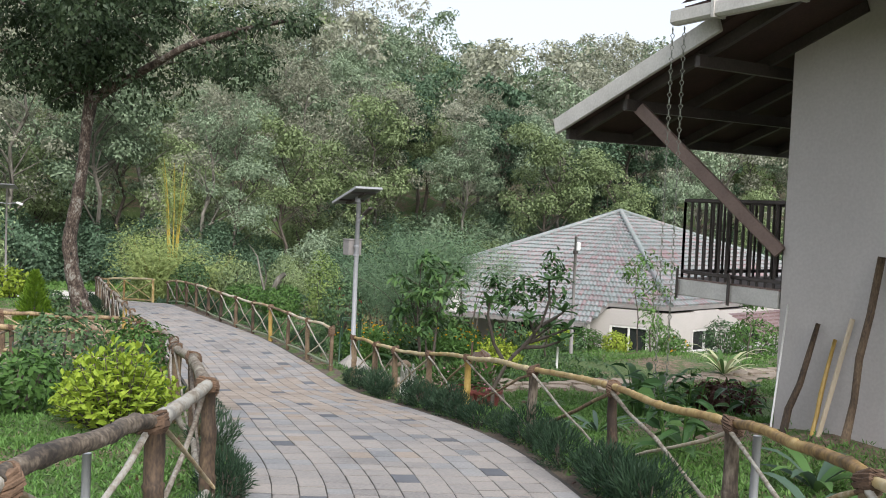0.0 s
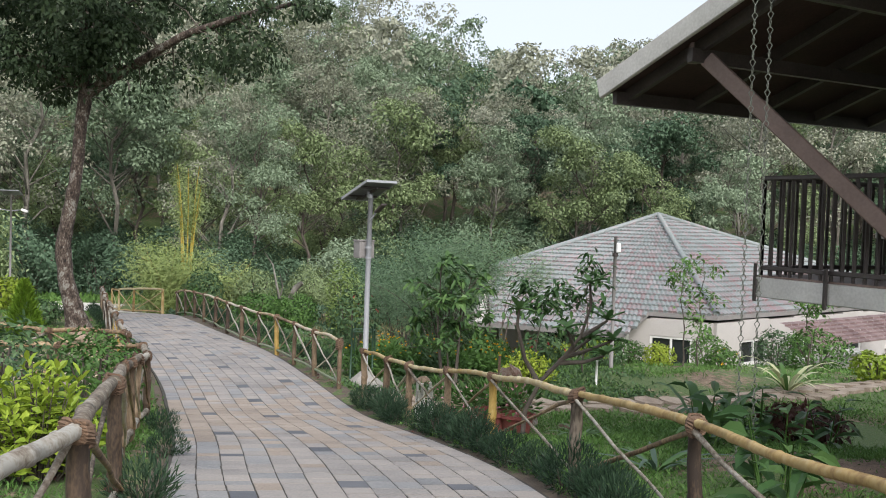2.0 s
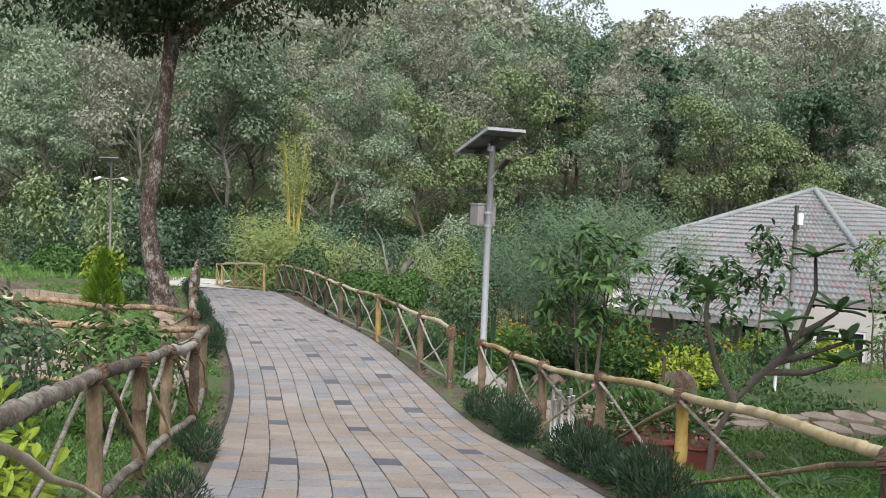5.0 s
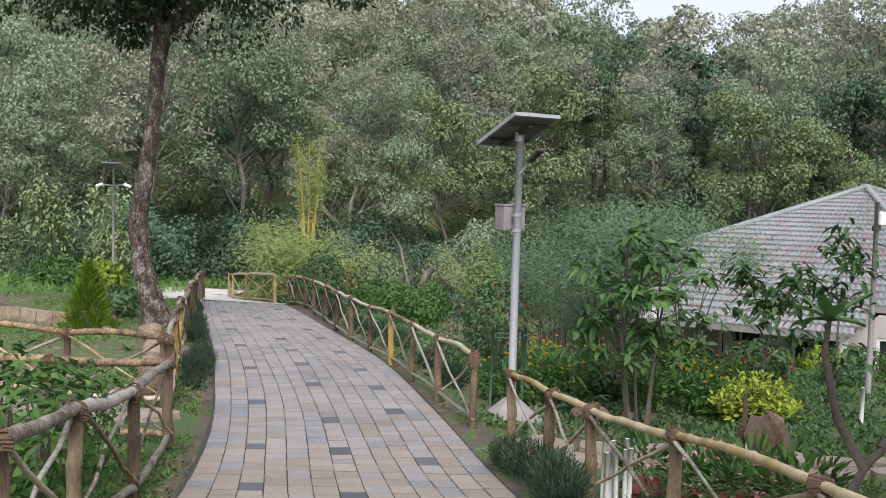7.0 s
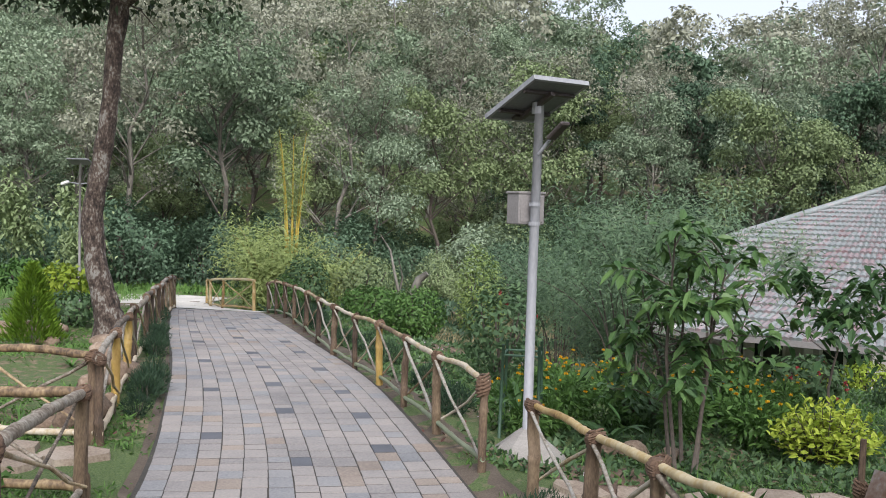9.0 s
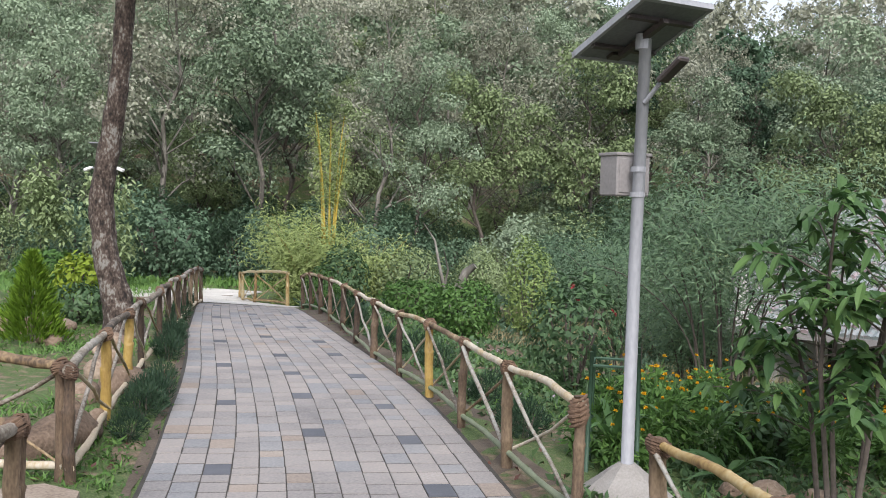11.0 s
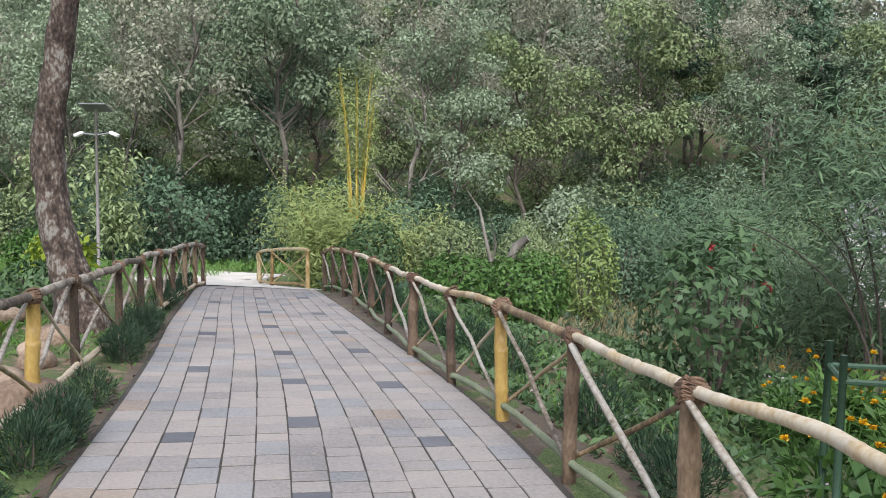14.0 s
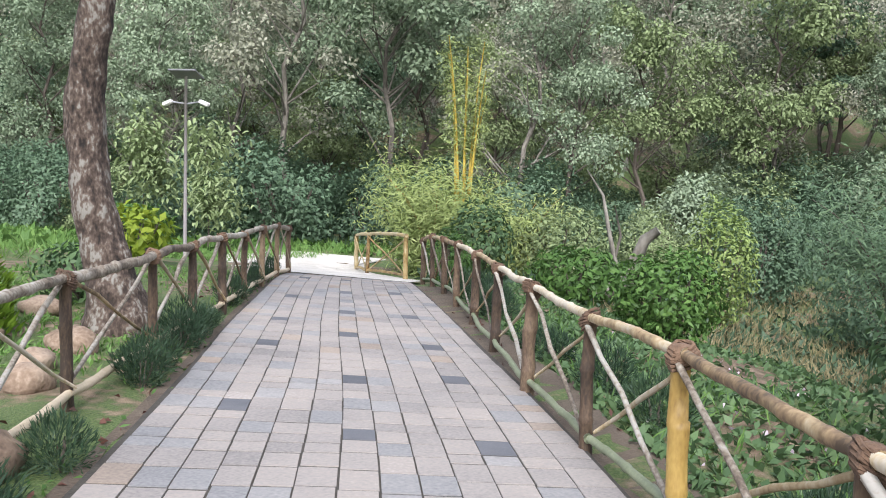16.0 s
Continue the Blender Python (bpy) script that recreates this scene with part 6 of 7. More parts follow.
for i, (x, y, a, b, c) in enumerate(((-7.55, 20.9, 0.28, 0.35, 0.26), (-8.2, 22.2, 0.3, 0.25, 0.25), (-8.75, 23.3, 0.25, 0.3, 0.22), (-7.25, 20.2, 0.22, 0.2, 0.2), (-6.75, 19.9, 0.14, 0.22, 0.2), (-6.9, 18.9, 0.3, 0.25, 0.16), (-8.1, 18.9, 0.3, 0.22, 0.16), (-9.5, 24.5, 0.4, 0.3, 0.25), (-9.1, 23.7, 0.22, 0.3, 0.2), (-10.6, 24.6, 0.35, 0.22, 0.18), (-1.0, 20.0, 0.2, 0.2, 0.17), (-0.75, 19.95, 0.26, 0.2, 0.19), (-0.35, 20.05, 0.18, 0.16, 0.15), (-11.5, 26.2, 0.45, 0.3, 0.22), (1.6, 16.2, 0.18, 0.14, 0.1), (-6.62, 19.2, 0.34, 0.85, 0.36), (-7.5, 21.6, 0.35, 0.6, 0.32))):
    rock(x, y, a * 0.62, b * 0.62, c * 0.6, i + 1)


def flagstones(name, label, line, width, seed, cell=0.52):
    """Irregular flat slabs laid along a line, each its own piece."""
    q = random.Random(seed)
    e = thing(name, at_ground(*line[0]), label, "stepping path", kind="structure")
    for a, b in zip(line, line[1:]):
        d = Vector(b) - Vector(a)
        n = max(1, round(d.length / cell))
        u = d.normalized()
        w = Vector((-u.y, u.x))
        rows = max(2, round(width / cell))
        for i in range(n):
            for j in range(rows):
                c = Vector(a) + u * (i + 0.5 + 0.4 * (j % 2)) * d.length / n + w * ((j + 0.5) / rows - 0.5) * width
                m = 7
                ring = []
                for k in range(m):
                    t = 6.28 * k / m + q.uniform(-0.25, 0.25)
                    ring.append((c.x + math.cos(t) * cell * 0.52 * q.uniform(0.85, 1.1), c.y + math.sin(t) * cell * 0.5 * q.uniform(0.85, 1.1)))
                top = [at_ground(*p, 0.06) for p in ring]
                low = [at_ground(c.x + (p[0] - c.x) * 1.04, c.y + (p[1] - c.y) * 1.04, -0.03) for p in ring]
                s = Shape().add(top + low, [tuple(range(m))] + [(k, m + k, m + (k + 1) % m, (k + 1) % m) for k in range(m)])
                part("slab", s, M["flagstone"], e)


flagstones("stepping_path", "irregular tan flagstone path leaving the paving", STONE_LINES[0], 1.15, 1)
flagstones("stepping_path", "tan flagstone steps between the two cross fences", STONE_LINES[1], 0.9, 2, 0.6)
flagstones("stepping_path", "pale flagstones in the grass behind the fence", STONE_LINES[2], 1.0, 3, 0.6)


def pot(x, y, r, h, seed):
    o = at_ground(x, y)
    e = thing("flower_pot", o, "dark red terracotta pot with flowering plant", "flower pot", "red pots")
    part("pot", Shape().lathe([(0.0, 0.0), (r * 0.72, 0.0), (r * 0.95, h * 0.85), (r * 1.08, h * 0.86), (r * 1.08, h), (r * 0.92, h), (r * 0.9, h * 0.86), (0.0, h * 0.86)], o, 18), M["terracotta"], e, smooth=False)
    p, d = blob(160, (r * 1.2, r * 1.2, 0.24), seed, 0.2)
    p = p + np.array(o) + np.array((0, 0, h + 0.18))
    quads("plant", leaves(p, d + np.array((0, 0, 0.6)), 0.13, 0.05, seed=seed), M["bush"], e)
    tagged(quads("blossom", leaves(p[:26] + np.array((0, 0, 0.08)), d[:26] + np.array((0, 0, 0.6)), 0.05, 0.045, seed=seed), M["pink_petal"], e), kind="stuff")


for i, (x, y, r, h) in enumerate(((-0.25, 16.1, 0.22, 0.27), (0.15, 15.55, 0.24, 0.28), (0.45, 15.0, 0.27, 0.33), (0.8, 14.9, 0.25, 0.3), (0.75, 16.0, 0.2, 0.2), (0.35, 16.35, 0.2, 0.22))):
    pot(x, y, r, h, 500 + i)


def pipes():
    x, y = -0.52, 15.9
    o = at_ground(x, y)
    e = thing("pipe_bundle", o, "bundle of white plastic pipes standing in the soil", "pipes")
    q = random.Random(4)
    for i in range(8):
        px, py = x + q.uniform(-0.14, 0.14), y + q.uniform(-0.08, 0.08)
        h = q.uniform(0.4, 0.66)
        part("pipe", Shape().tube([(px, py, o[2] - 0.1), (px + q.uniform(-0.02, 0.02), py, o[2] + h)], [0.021, 0.021], 10), M["white_paint"], e, smooth=True)


pipes()


def trough():
    """A rusty metal trough tilted up against a stake, and the tyre under it."""
    x, y = 0.9, 16.35
    o = Vector(at_ground(x, y, 0.05))
    e = thing("metal_trough", tuple(o), "rust-stained grey metal trough leaning on a tied stake", "trough")
    m = Matrix.Translation(o + Vector((0, 0, 0.42))) @ pose(0, 0, 0, 0, -22, 20)
    s = Shape()
    prof = [(-0.20, 0.06), (-0.16, -0.03), (-0.07, -0.08), (0.07, -0.08), (0.16, -0.03), (0.20, 0.06)]
    ring = [m @ Vector((a, b, z)) for z in (-0.48, 0.40) for a, b in prof] + [m @ Vector((a * 0.35, b, 0.55)) for a, b in prof]
    n = len(prof)
    s.add(ring, [(k * n + i, k * n + i + 1, (k + 1) * n + i + 1, (k + 1) * n + i) for k in (0, 1) for i in range(n - 1)])
    ob = part("shell", s, M["rusty"], e)
    md = ob.modifiers.new("thickness", "SOLIDIFY")
    md.thickness = 0.015
    b = o + Vector((-0.32, 0.15, -0.1))
    part("stake", stick(Shape(), b, b + Vector((0.02, 0, 1.15)), 0.025, 7, 0.02), M["post_brown"], e)
    part("rope_lashing", lashing(Shape(), b + Vector((0.02, 0, 0.8)), 0.05, 0.14, 3), M["rope"], e)
    t = at_ground(0.62, 16.7)
    e2 = thing("tyre", t, "old tyre planter lying in the grass", "tyre")
    s = Shape()
    mm = Matrix.Translation(Vector(t) + Vector((0, 0, 0.2))) @ pose(0, 0, 0, 62, 0, 25)
    R, r = 0.2, 0.075
    s.add([mm @ Vector(((R + r * math.cos(b2)) * math.cos(a2), (R + r * math.cos(b2)) * math.sin(a2), 1.2 * r * math.sin(b2))) for a2 in [6.2832 * i / 20 for i in range(20)] for b2 in [6.2832 * j / 8 for j in range(8)]], [(i * 8 + j, ((i + 1) % 20) * 8 + j, ((i + 1) % 20) * 8 + (j + 1) % 8, i * 8 + (j + 1) % 8) for i in range(20) for j in range(8)])
    part("rubber", s, M["tyre"], e2, smooth=True)


M["rusty"] = surface("rusty", [(0.35, (0.13, 0.07, 0.045)), (0.5, (0.20, 0.15, 0.12)), (0.62, (0.26, 0.25, 0.24))], 3, 30, 0.6, 0.15, metal=0.2)
M["tyre"] = surface("tyre", [(0.3, (0.03, 0.028, 0.026)), (0.7, (0.075, 0.07, 0.062))], 4, 40, 0.9, 0.3)
trough()


def plant_guard():
    x, y = -2.0, 20.55
    g = float(land(x, y))
    e = thing("plant_guard", (x, y, g), "green painted stake frame round a sapling", "plant guard")
    c = [(-0.2, -0.2), (0.2, -0.2), (0.2, 0.2), (-0.2, 0.2)]
    for a, b in c:
        part("stake", Shape().tube([(x + a * 1.1, y + b * 1.1, g - 0.1), (x + a, y + b, g + 1.1)], [0.02, 0.018], 7), M["green_paint"], e, smooth=True)
    for k in range(4):
        a, b = c[k], c[(k + 1) % 4]
        part("crossbar", Shape().tube([(x + a[0], y + a[1], g + 0.98), (x + b[0], y + b[1], g + 0.98)], [0.014, 0.014], 6), M["green_paint"], e)
    rosette("plant", "", x, y, 9, 0.5, 0.1, "big_leaf", 15, 1.8, parent=e, z=g + 0.25)


M["green_paint"] = surface("green_paint", [(0.3, (0.025, 0.06, 0.035)), (0.7, (0.05, 0.10, 0.06))], 4, 40, 0.6, 0.1)
plant_guard()


def post_lamp(x, y, top, label, arms):
    g = float(land(x, y))
    e = thing("lamp_post", (x, y, g), label, "street lamp")
    part("pole", Shape().tube([(x, y, g - 0.1), (x, y, top)], [0.045, 0.035], 10), M["box_grey"], e, smooth=True)
    if arms:
        for k in (-1, 1):
            part("arm", Shape().tube([(x, y, top - 0.65), (x + 0.42 * k, y, top - 0.6)], [0.02, 0.018], 6), M["galv"], e)
            q = Matrix.Translation((x + 0.52 * k, y, top - 0.63)) @ pose(0, 0, 0, 0, 20 * k, 0)
            part("lamp_head", Shape().box(q, 0.26, 0.13, 0.09, 0.02), M["white_paint"], e, "white lamp head")
        part("solar_panel", Shape().box(Matrix.Translation((x, y, top + 0.05)) @ pose(0, 0, 0, -18, 0, 10), 0.7, 0.5, 0.04, 0.006), M["panel_back"], e)
    else:
        part("lamp_head", Shape().box(Matrix.Translation((x + 0.06, y - 0.05, top - 0.25)), 0.1, 0.1, 0.22, 0.02), M["white_paint"], e, "white lamp head")
        part("collar", Shape().lathe([(0.05, -0.04), (0.065, -0.04), (0.065, 0.04), (0.05, 0.04)], (x, y, top - 0.4), 10), M["dark_steel"], e)


post_lamp(3.32, 23.03, 0.85, "slim dark garden lamp post before the house", False)
post_lamp(-17.45, 36.7, 1.5, "slim grey lamp post with two white lamp heads", True)


def leaning(label, k0, k1, z1, r0, r1, mat, seed, crook=0.02, square=False):
    """A pole leaning on the facade, its foot out from the wall."""
    a = near(-k1, -0.34, 0)
    a.z = float(land(a.x, a.y)) - 0.02
    b = near(-k0, -0.03 - r1, z1)
    ob = None
    if square:
        ob = part("leaning_board", Shape().beam(a, b, 0.025, 0.05, 0.004), M[mat])
    elif crook:
        ob = part("leaning_pole", stick(Shape(), a, b, r0, seed, crook, 9), M[mat], smooth=True)
    else:
        ob = part("leaning_pipe", Shape().tube([a, b], [r0, r1], 10), M[mat], smooth=True)
    tagged(ob, label, "pole", "poles against the wall")


leaning("thin white plastic pipe leaning on the wall", 0.15, 0.25, 0.58, 0.011, 0.011, "white_paint", 1, 0)
leaning("dark weathered log leaning on the wall", 0.57, 0.42, 0.42, 0.034, 0.034, "post_brown", 2, 0.022)
leaning("yellow bamboo pole leaning on the wall", 0.78, 0.78, 0.28, 0.022, 0.02, "post_yellow", 3, 0.008)
leaning("pale sawn wooden board leaning on the wall", 0.97, 0.86, 0.52, 0.02, 0.02, "pale_wood", 4, square=True)
leaning("thick brown wooden post leaning on the wall", 1.27, 1.17, 1.18, 0.042, 0.042, "post_brown", 5, 0.022)


def stakes():
    for x, y, h, mat in ((1.95, 5.55, 0.75, "galv"), (-2.0, 5.2, 0.55, "galv"), (-1.95, 4.75, 0.35, "galv"), (2.7, 20.9, 0.5, "white_paint"), (-10.9, 46.0, 1.0, "bark_pale")):
        g = float(land(x, y))
        ob = part("stake", Shape().tube([(x, y, g - 0.1), (x + 0.01, y, g + h)], [0.026, 0.026], 10), M[mat], smooth=True)
        tagged(ob, "short grey pipe stake standing in the lawn", "stake", "pipe stakes")


stakes()


def dead_trunk():
    x, y = -6.9, 37.2
    g = float(land(x, y))
    e = thing("dead_tree", (x, y, g), "bleached dead tree stump with bent limbs", "tree stump")
    P = lambda dx, dz: Vector((x + dx, y, g + dz))
    part("trunk", Shape().tube([P(-0.9, -0.1), P(-0.7, 0.35), P(-0.3, 0.6), P(0.05, 0.75), P(0.12, 1.2), P(0.3, 1.65), P(0.55, 1.85)], [0.12, 0.14, 0.15, 0.17, 0.14, 0.12, 0.09], 9), M["bark_pale"], e, smooth=True)
    part("limb", Shape().tube([P(-0.1, 0.6), P(-0.3, 1.2), P(-0.45, 1.8), P(-0.6, 2.5), P(-0.95, 3.0)], [0.06, 0.05, 0.045, 0.03, 0.01], 7), M["bark_pale"], e, smooth=True)
    part("limb", Shape().tube([P(-0.3, 1.2), P(-0.2, 1.7), P(-0.35, 2.3)], [0.035, 0.03, 0.01], 6), M["bark_pale"], e, smooth=True)


dead_trunk()


def mound():
    s, n, m = Shape(), 24, 8
    cx, cy = -15.5, 25.5
    vs = [(cx, cy, float(land(cx, cy)) + 0.55)]
    for j in range(1, m + 1):
        f = j / m
        for i in range(n):
            a = 6.2832 * i / n
            r = f * (2.6 + 0.5 * math.sin(3 * a))
            x, y = cx + r * math.cos(a), cy + 0.6 * r * math.sin(a)
            vs.append((x, y, float(land(x, y)) + 0.58 * (1 - f * f) * (1 + 0.15 * math.sin(5 * a + 4 * f)) - 0.05 * f))
    fs = [(0, 1 + i, 1 + (i + 1) % n) for i in range(n)] + [(1 + (j - 1) * n + i, 1 + j * n + i, 1 + j * n + (i + 1) % n, 1 + (j - 1) * n + (i + 1) % n) for j in range(1, m) for i in range(n)]
    s.add(vs, fs)
    tagged(part("earth_mound", s, M["soil"], smooth=True), "heap of bare red-brown earth", "earth mound", kind="structure")
    w = Shape()
    pts = [(-12.9 + 1.3 * math.cos(t), 26.0 + 0.9 * math.sin(t)) for t in np.linspace(3.3, 6.1, 12)]
    for a, b in zip(pts, pts[1:]):
        za, zb = float(land(*a)), float(land(*b))
        w.beam((*a, za + 0.1), (*b, zb + 0.1), 0.12, 0.38)
    tagged(part("planter_wall", w, M["rock"]), "low curved concrete planter wall under the tree", "planter")


mound()


def soil_strip(name, label, edge, off0, off1, y0, y1):
    """Bare earth along the paving's edge."""
    s = Shape()
    ys = np.arange(y0, y1, 0.35)
    for a, b in zip(ys, ys[1:]):
        s.add([at_ground(float(edge(a)) + off0, a, 0.012), at_ground(float(edge(a)) + off1 + 0.08 * math.sin(3 * a), a, 0.012), at_ground(float(edge(b)) + off1 + 0.08 * math.sin(3 * b), b, 0.012), at_ground(float(edge(b)) + off0, b, 0.012)], [(0, 1, 2, 3)])
    tagged(part(name, s, M["soil"], smooth=True), label, "soil", kind="structure")


def soil_bed(name, label, cx, cy, rx, ry, turn, up=0.02):
    """A flat patch of bare earth with a wandering edge."""
    n, m, t = 26, 4, radians(turn)
    vs = [at_ground(cx, cy, up)]
    for j in range(1, m + 1):
        for i in range(n):
            a = 6.2832 * i / n
            k = j / m * (1 + 0.16 * math.sin(3 * a + cx) + 0.09 * math.sin(7 * a))
            u, w = rx * k * math.cos(a), ry * k * math.sin(a)
            vs.append(at_ground(cx + u * math.cos(t) - w * math.sin(t), cy + u * math.sin(t) + w * math.cos(t), up * (1 - 1.6 * (j == m)) + 0.012 * math.sin(5 * a + 3 * j)))
    fs = [(0, 1 + i, 1 + (i + 1) % n) for i in range(n)] + [(1 + (j - 1) * n + i, 1 + j * n + i, 1 + j * n + (i + 1) % n, 1 + (j - 1) * n + (i + 1) % n) for j in range(1, m) for i in range(n)]
    tagged(part(name, Shape().add(vs, fs), M["red_soil"], smooth=True), label, "soil", kind="structure")


M["red_soil"] = surface("red_soil", [(0.32, (0.055, 0.036, 0.026)), (0.5, (0.125, 0.083, 0.058)), (0.68, (0.20, 0.14, 0.10))], 4, 40, 0.95, 0.9, dist=0.03)
soil_bed("soil_bed_wall", "bare red-brown earth beside the wall", 3.7, 10.9, 1.35, 0.75, 50)
soil_bed("soil_bed_lamp", "bare red-brown earth round the lamp's foot", -1.1, 19.15, 0.9, 0.45, -10)
soil_bed("soil_bed_bush", "bare brown earth under the clipped bushes", 4.6, 27.9, 2.4, 0.55, 8)


def stalk_plant(x, y, h, stalks, seed):
    """Upright stalks with broad leaves set up their length."""
    q = random.Random(seed)
    r = np.random.default_rng(seed)
    o = Vector(at_ground(x, y))
    e = thing("plant", tuple(o), "tall stalked plant with broad dark green leaves", "plant")
    pos, way = [], []
    for i in range(stalks):
        a = i * 2.4
        f = o + Vector((0.07 * math.cos(a), 0.07 * math.sin(a), -0.04))
        t = f + Vector((0.16 * math.cos(a), 0.16 * math.sin(a), h * q.uniform(0.7, 1.1)))
        part("stalk", Shape().tube([f, f.lerp(t, 0.5) + Vector((0.01, 0, 0)), t], [0.011, 0.009, 0.005], 6), M["bush"], e, smooth=True)
        for k in range(6):
            pos.append(tuple(f.lerp(t, 0.3 + 0.14 * k)))
            way.append((math.cos(a + 2.6 * k), math.sin(a + 2.6 * k), q.uniform(0.1, 0.9)))
    blades("foliage", np.array(pos), np.array(way), 0.36, 0.12, M["glossy_leaf"], e, seed, droop=0.5)


for i, (x, y, h, n) in enumerate(((2.3, 8.7, 0.75, 5), (2.55, 9.5, 0.8, 4), (2.9, 13.0, 0.7, 4), (3.9, 14.4, 0.75, 4), (4.5, 13.6, 0.6, 3))):
    stalk_plant(x, y, h, n, 700 + i)


soil_strip("soil_right", "bare brown earth under the hedge", right_edge, 0.0, 0.55, 5, 33)
soil_strip("soil_left", "bare brown earth along the paving", left_edge, -0.14, 0.0, 5, 33)


def balcony_chair(u, v):
    o = near(u, v, 0.722)
    e = thing("chair", tuple(o), "dark chair with white cushion on the balcony", "chair", "balcony chairs")
    for a in (-0.2, 0.2):
        for b in (-0.2, 0.2):
            part("leg", Shape().beam(o + U * a + V * b, o + U * a + V * b + Vector((0, 0, 0.42)), 0.035, 0.035), M["dark_steel"], e)
    part("seat", Shape().box(facing(u, v, 1.16), 0.48, 0.48, 0.06, 0.015), M["white_paint"], e, "white seat cushion")
    part("backrest", Shape().box(facing(u, v + 0.22, 1.42), 0.46, 0.05, 0.5, 0.015), M["dark_steel"], e)


balcony_chair(0.6, 1.0)
balcony_chair(0.6, 2.2)

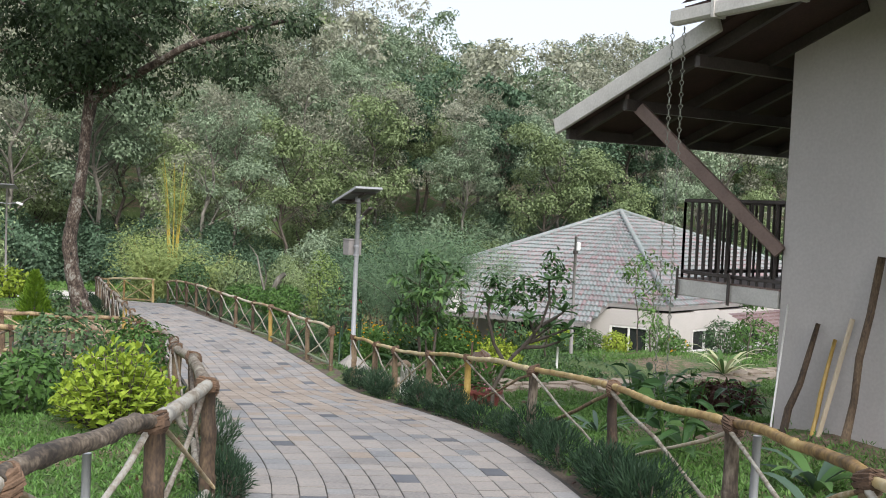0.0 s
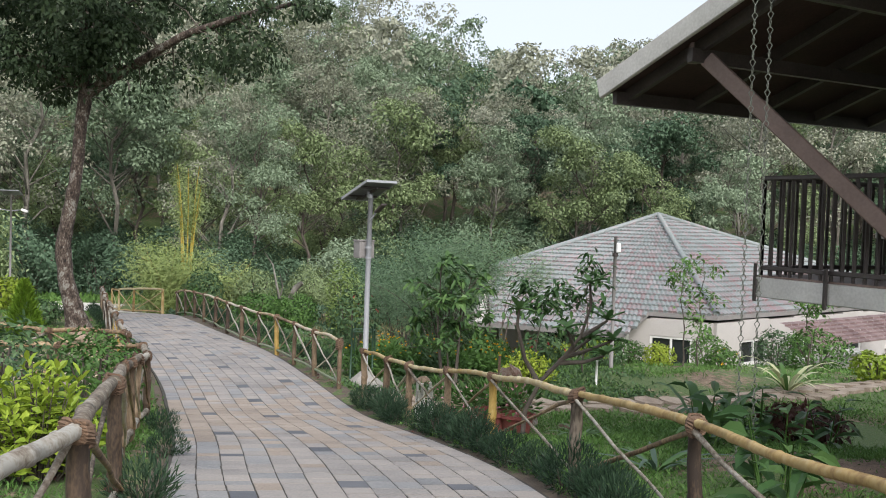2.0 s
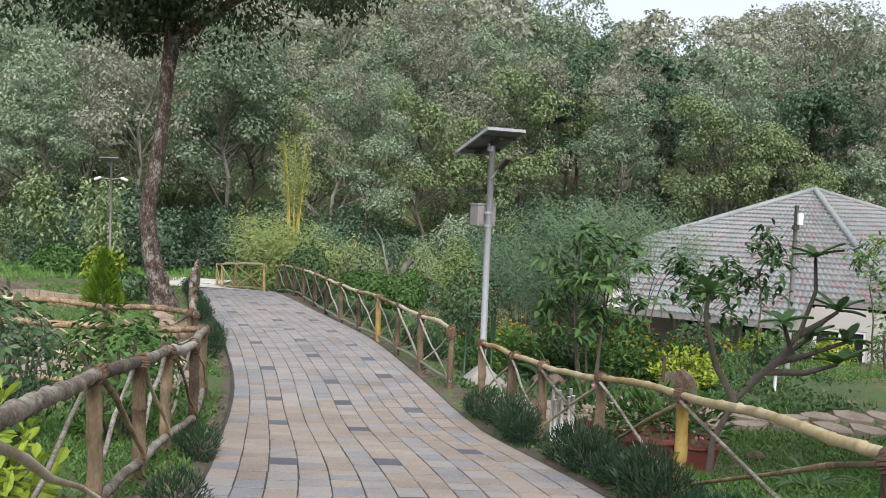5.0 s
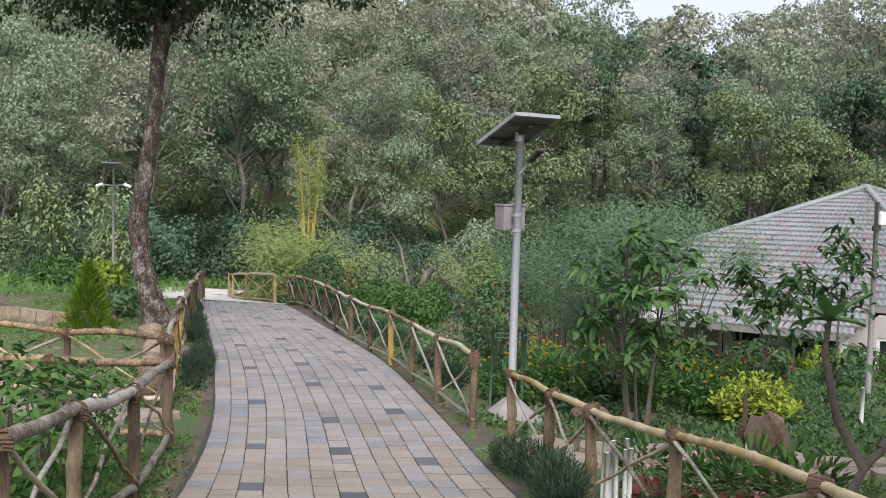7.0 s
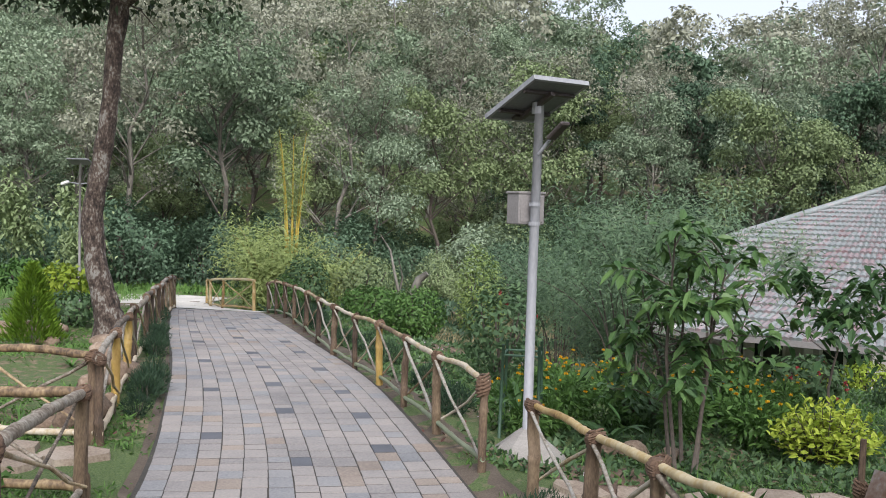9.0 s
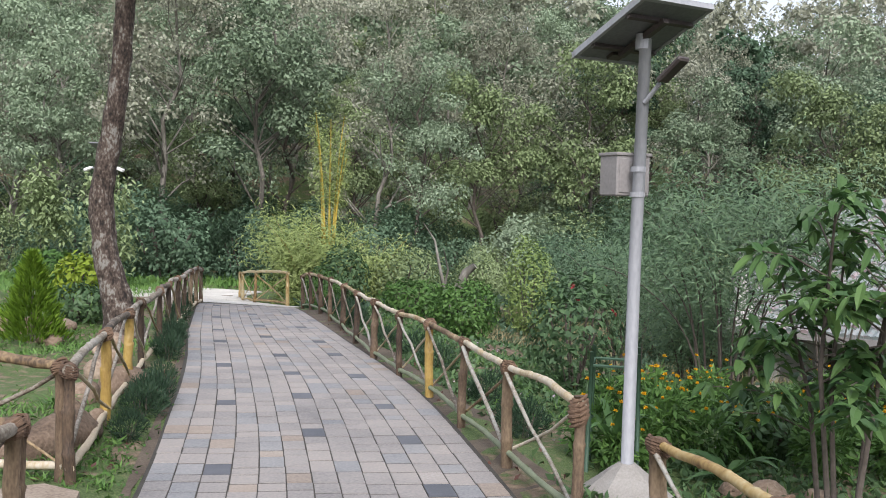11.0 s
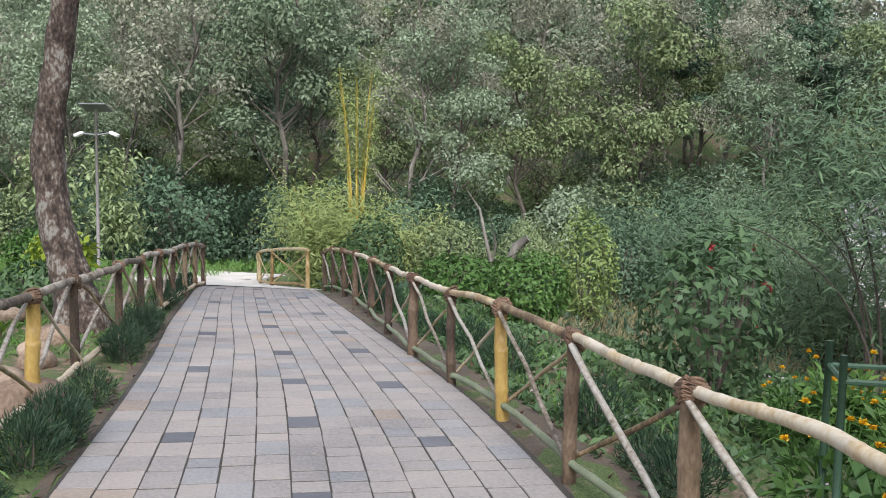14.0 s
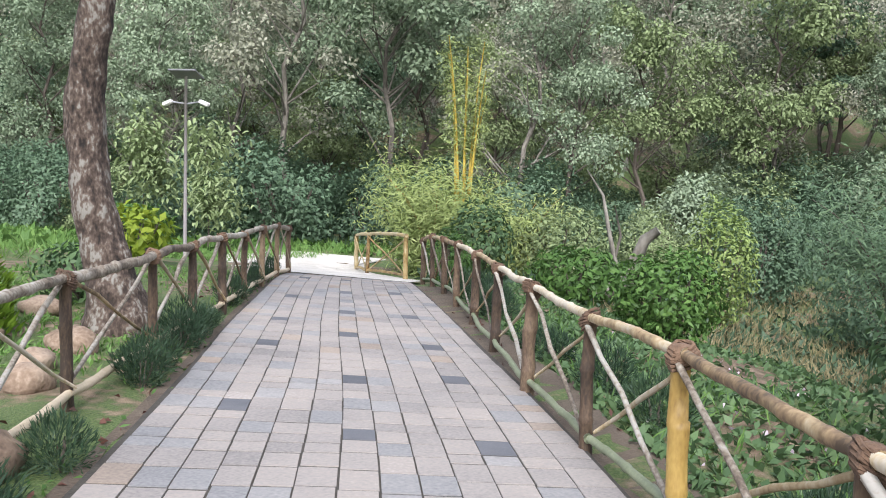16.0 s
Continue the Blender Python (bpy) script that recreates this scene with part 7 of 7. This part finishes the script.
# ---- paved path ----
def paving():
    path = thing("pavement_path", (0, 0, 0), "grey concrete pavers with scattered dark pavers", "pavement", kind="structure")
    samples = 40 * (len(PATH_L) - 1)
    ls = [spline(PATH_L, i / 40) for i in range(samples + 1)]
    rs = [spline(PATH_R, i / 40) for i in range(samples + 1)]
    mids = [(a + b) / 2 for a, b in zip(ls, rs)]
    run = [0.0]
    for a, b in zip(mids, mids[1:]):
        run.append(run[-1] + (b - a).length)

    def spot(s, w, up=0.0):
        i = int(np.searchsorted(run, s) - 1)
        i = min(max(i, 0), samples - 1)
        f = min(max((s - run[i]) / (run[i + 1] - run[i]), 0), 1)
        p = ls[i].lerp(ls[i + 1], f).lerp(rs[i].lerp(rs[i + 1], f), w)
        return (p.x, p.y, level(p.y) + up)

    bed, ns = Shape(), 360
    ring = [[spot(run[-1] * i / ns, w, up) for w, up in ((-0.012, -0.25), (-0.012, -0.0055), (0.33, -0.0055), (0.66, -0.0055), (1.012, -0.0055), (1.012, -0.25))] for i in range(ns + 1)]
    for i in range(ns):
        for j in range(5):
            bed.add([ring[i][j], ring[i][j + 1], ring[i + 1][j + 1], ring[i + 1][j]], [(0, 1, 2, 3)])
    part("paver_bed", bed, M["joint"], path)
    q = random.Random(3)
    cols, total = 13, run[-1]
    rest, rest_dark, count = {"": Shape(), "tan": Shape(), "blue": Shape()}, Shape(), 0
    courses = []
    for g in range(4):
        w, cut = random.Random(40 + g), []
        while sum(cut) < total:
            cut.append(w.choices((0.325, 0.20, 0.26), (6, 2.6, 1.6))[0])
        courses.append(cut)
    for c in range(cols):
        s = 0.0
        dark_next = q.uniform(0, 1.4)
        todo = []
        for ln in courses[min(c // 3, 3)]:
            todo.append(ln + q.uniform(-0.004, 0.004))
        for ln in todo:
            if s > total - 0.05:
                break
            dark = c in (2, 6, 10) and s > dark_next and ln > 0.2
            warm = 0.97 * math.exp(-((spot(s, 0.5)[1] - 14.6 + 1.2 * math.sin(2.1 * c)) / 1.9) ** 2) + 0.04
            pick = q.random()
            tone = "tan" if pick < warm else "blue" if pick > (0.45 if c < 2 else 0.82) else ""
            if dark:
                dark_next = s + q.choice((1.5, 1.8, 2.1, 2.4))
            e = min(s + ln, total)
            wob = 0.004 * math.sin(0.9 * s + c)
            w0, w1 = c / cols + wob, (c + 1) / cols + 0.004 * math.sin(0.9 * s + c + 1)
            w0, w1 = w0 + q.uniform(-0.0009, 0.0009), w1 + q.uniform(-0.0009, 0.0009)
            gw, gs, b = q.uniform(0.0014, 0.0024), q.uniform(0.008, 0.014), 0.0022
            sink = q.uniform(-0.002, 0.0012)
            tilt = [sink + q.uniform(-0.0008, 0.0008) for _ in range(4)]
            quad = ((s + gs, w0 + gw), (s + gs, w1 - gw), (e - gs, w1 - gw), (e - gs, w0 + gw))
            inn = ((s + gs + b, w0 + gw + b / 2.7), (s + gs + b, w1 - gw - b / 2.7), (e - gs - b, w1 - gw - b / 2.7), (e - gs - b, w0 + gw + b / 2.7))
            vs = [spot(x, y, 0.0004 + z) for (x, y), z in zip(inn, tilt)] + [spot(x, y, -0.0006 + z) for (x, y), z in zip(quad, tilt)] + [spot(x, y, -0.03) for x, y in quad]
            fs = [(0, 1, 2, 3), (0, 4, 5, 1), (1, 5, 6, 2), (2, 6, 7, 3), (3, 7, 4, 0), (4, 8, 9, 5), (5, 9, 10, 6), (6, 10, 11, 7), (7, 11, 8, 4)]
            near_stretch = 20.3 < vs[0][1] < 24.6
            if near_stretch and count < 300:
                part("paver", Shape().add(vs, fs), M["paver_dark" if dark else {"tan": "piece_tan", "blue": "piece_blue"}.get(tone, "paver_piece")], path, "dark slate-coloured paver" if dark else "")
                count += 1
            else:
                (rest_dark if dark else rest[tone]).add(vs, fs)
            s = e
    for tone, key in (("", "paver"), ("tan", "paver_tan"), ("blue", "paver_blue")):
        tagged(part("pavers", rest[tone], M[key], path), kind="stuff")
    tagged(part("dark_pavers", rest_dark, M["paver_dark"], path), kind="stuff")


paving()


def plaza():
    pts = [(-12.6, 33.1), (-10.1, 33.3), (-10.6, 35.2), (-12.6, 37.4), (-14.4, 40.3), (-16.2, 44), (-17.5, 48.5), (-21, 48.5), (-21.5, 44), (-18.5, 40), (-16.0, 36.5)]
    c = (-15.2, 40.0)
    s, n = Shape(), 10
    for i in range(len(pts)):
        a, b = pts[i], pts[(i + 1) % len(pts)]
        for j in range(n):
            f0, f1 = j / n, (j + 1) / n
            q = [mix_xy(c, a, f0), mix_xy(c, b, f0), mix_xy(c, b, f1), mix_xy(c, a, f1)]
            s.add([at_ground(*p, 0.055) for p in q], [(0, 3, 2, 1)])
    tagged(part("plaza", s, M["concrete"], smooth=True), "pale sandy concrete plaza where the path ends", "pavement", kind="structure")


plaza()
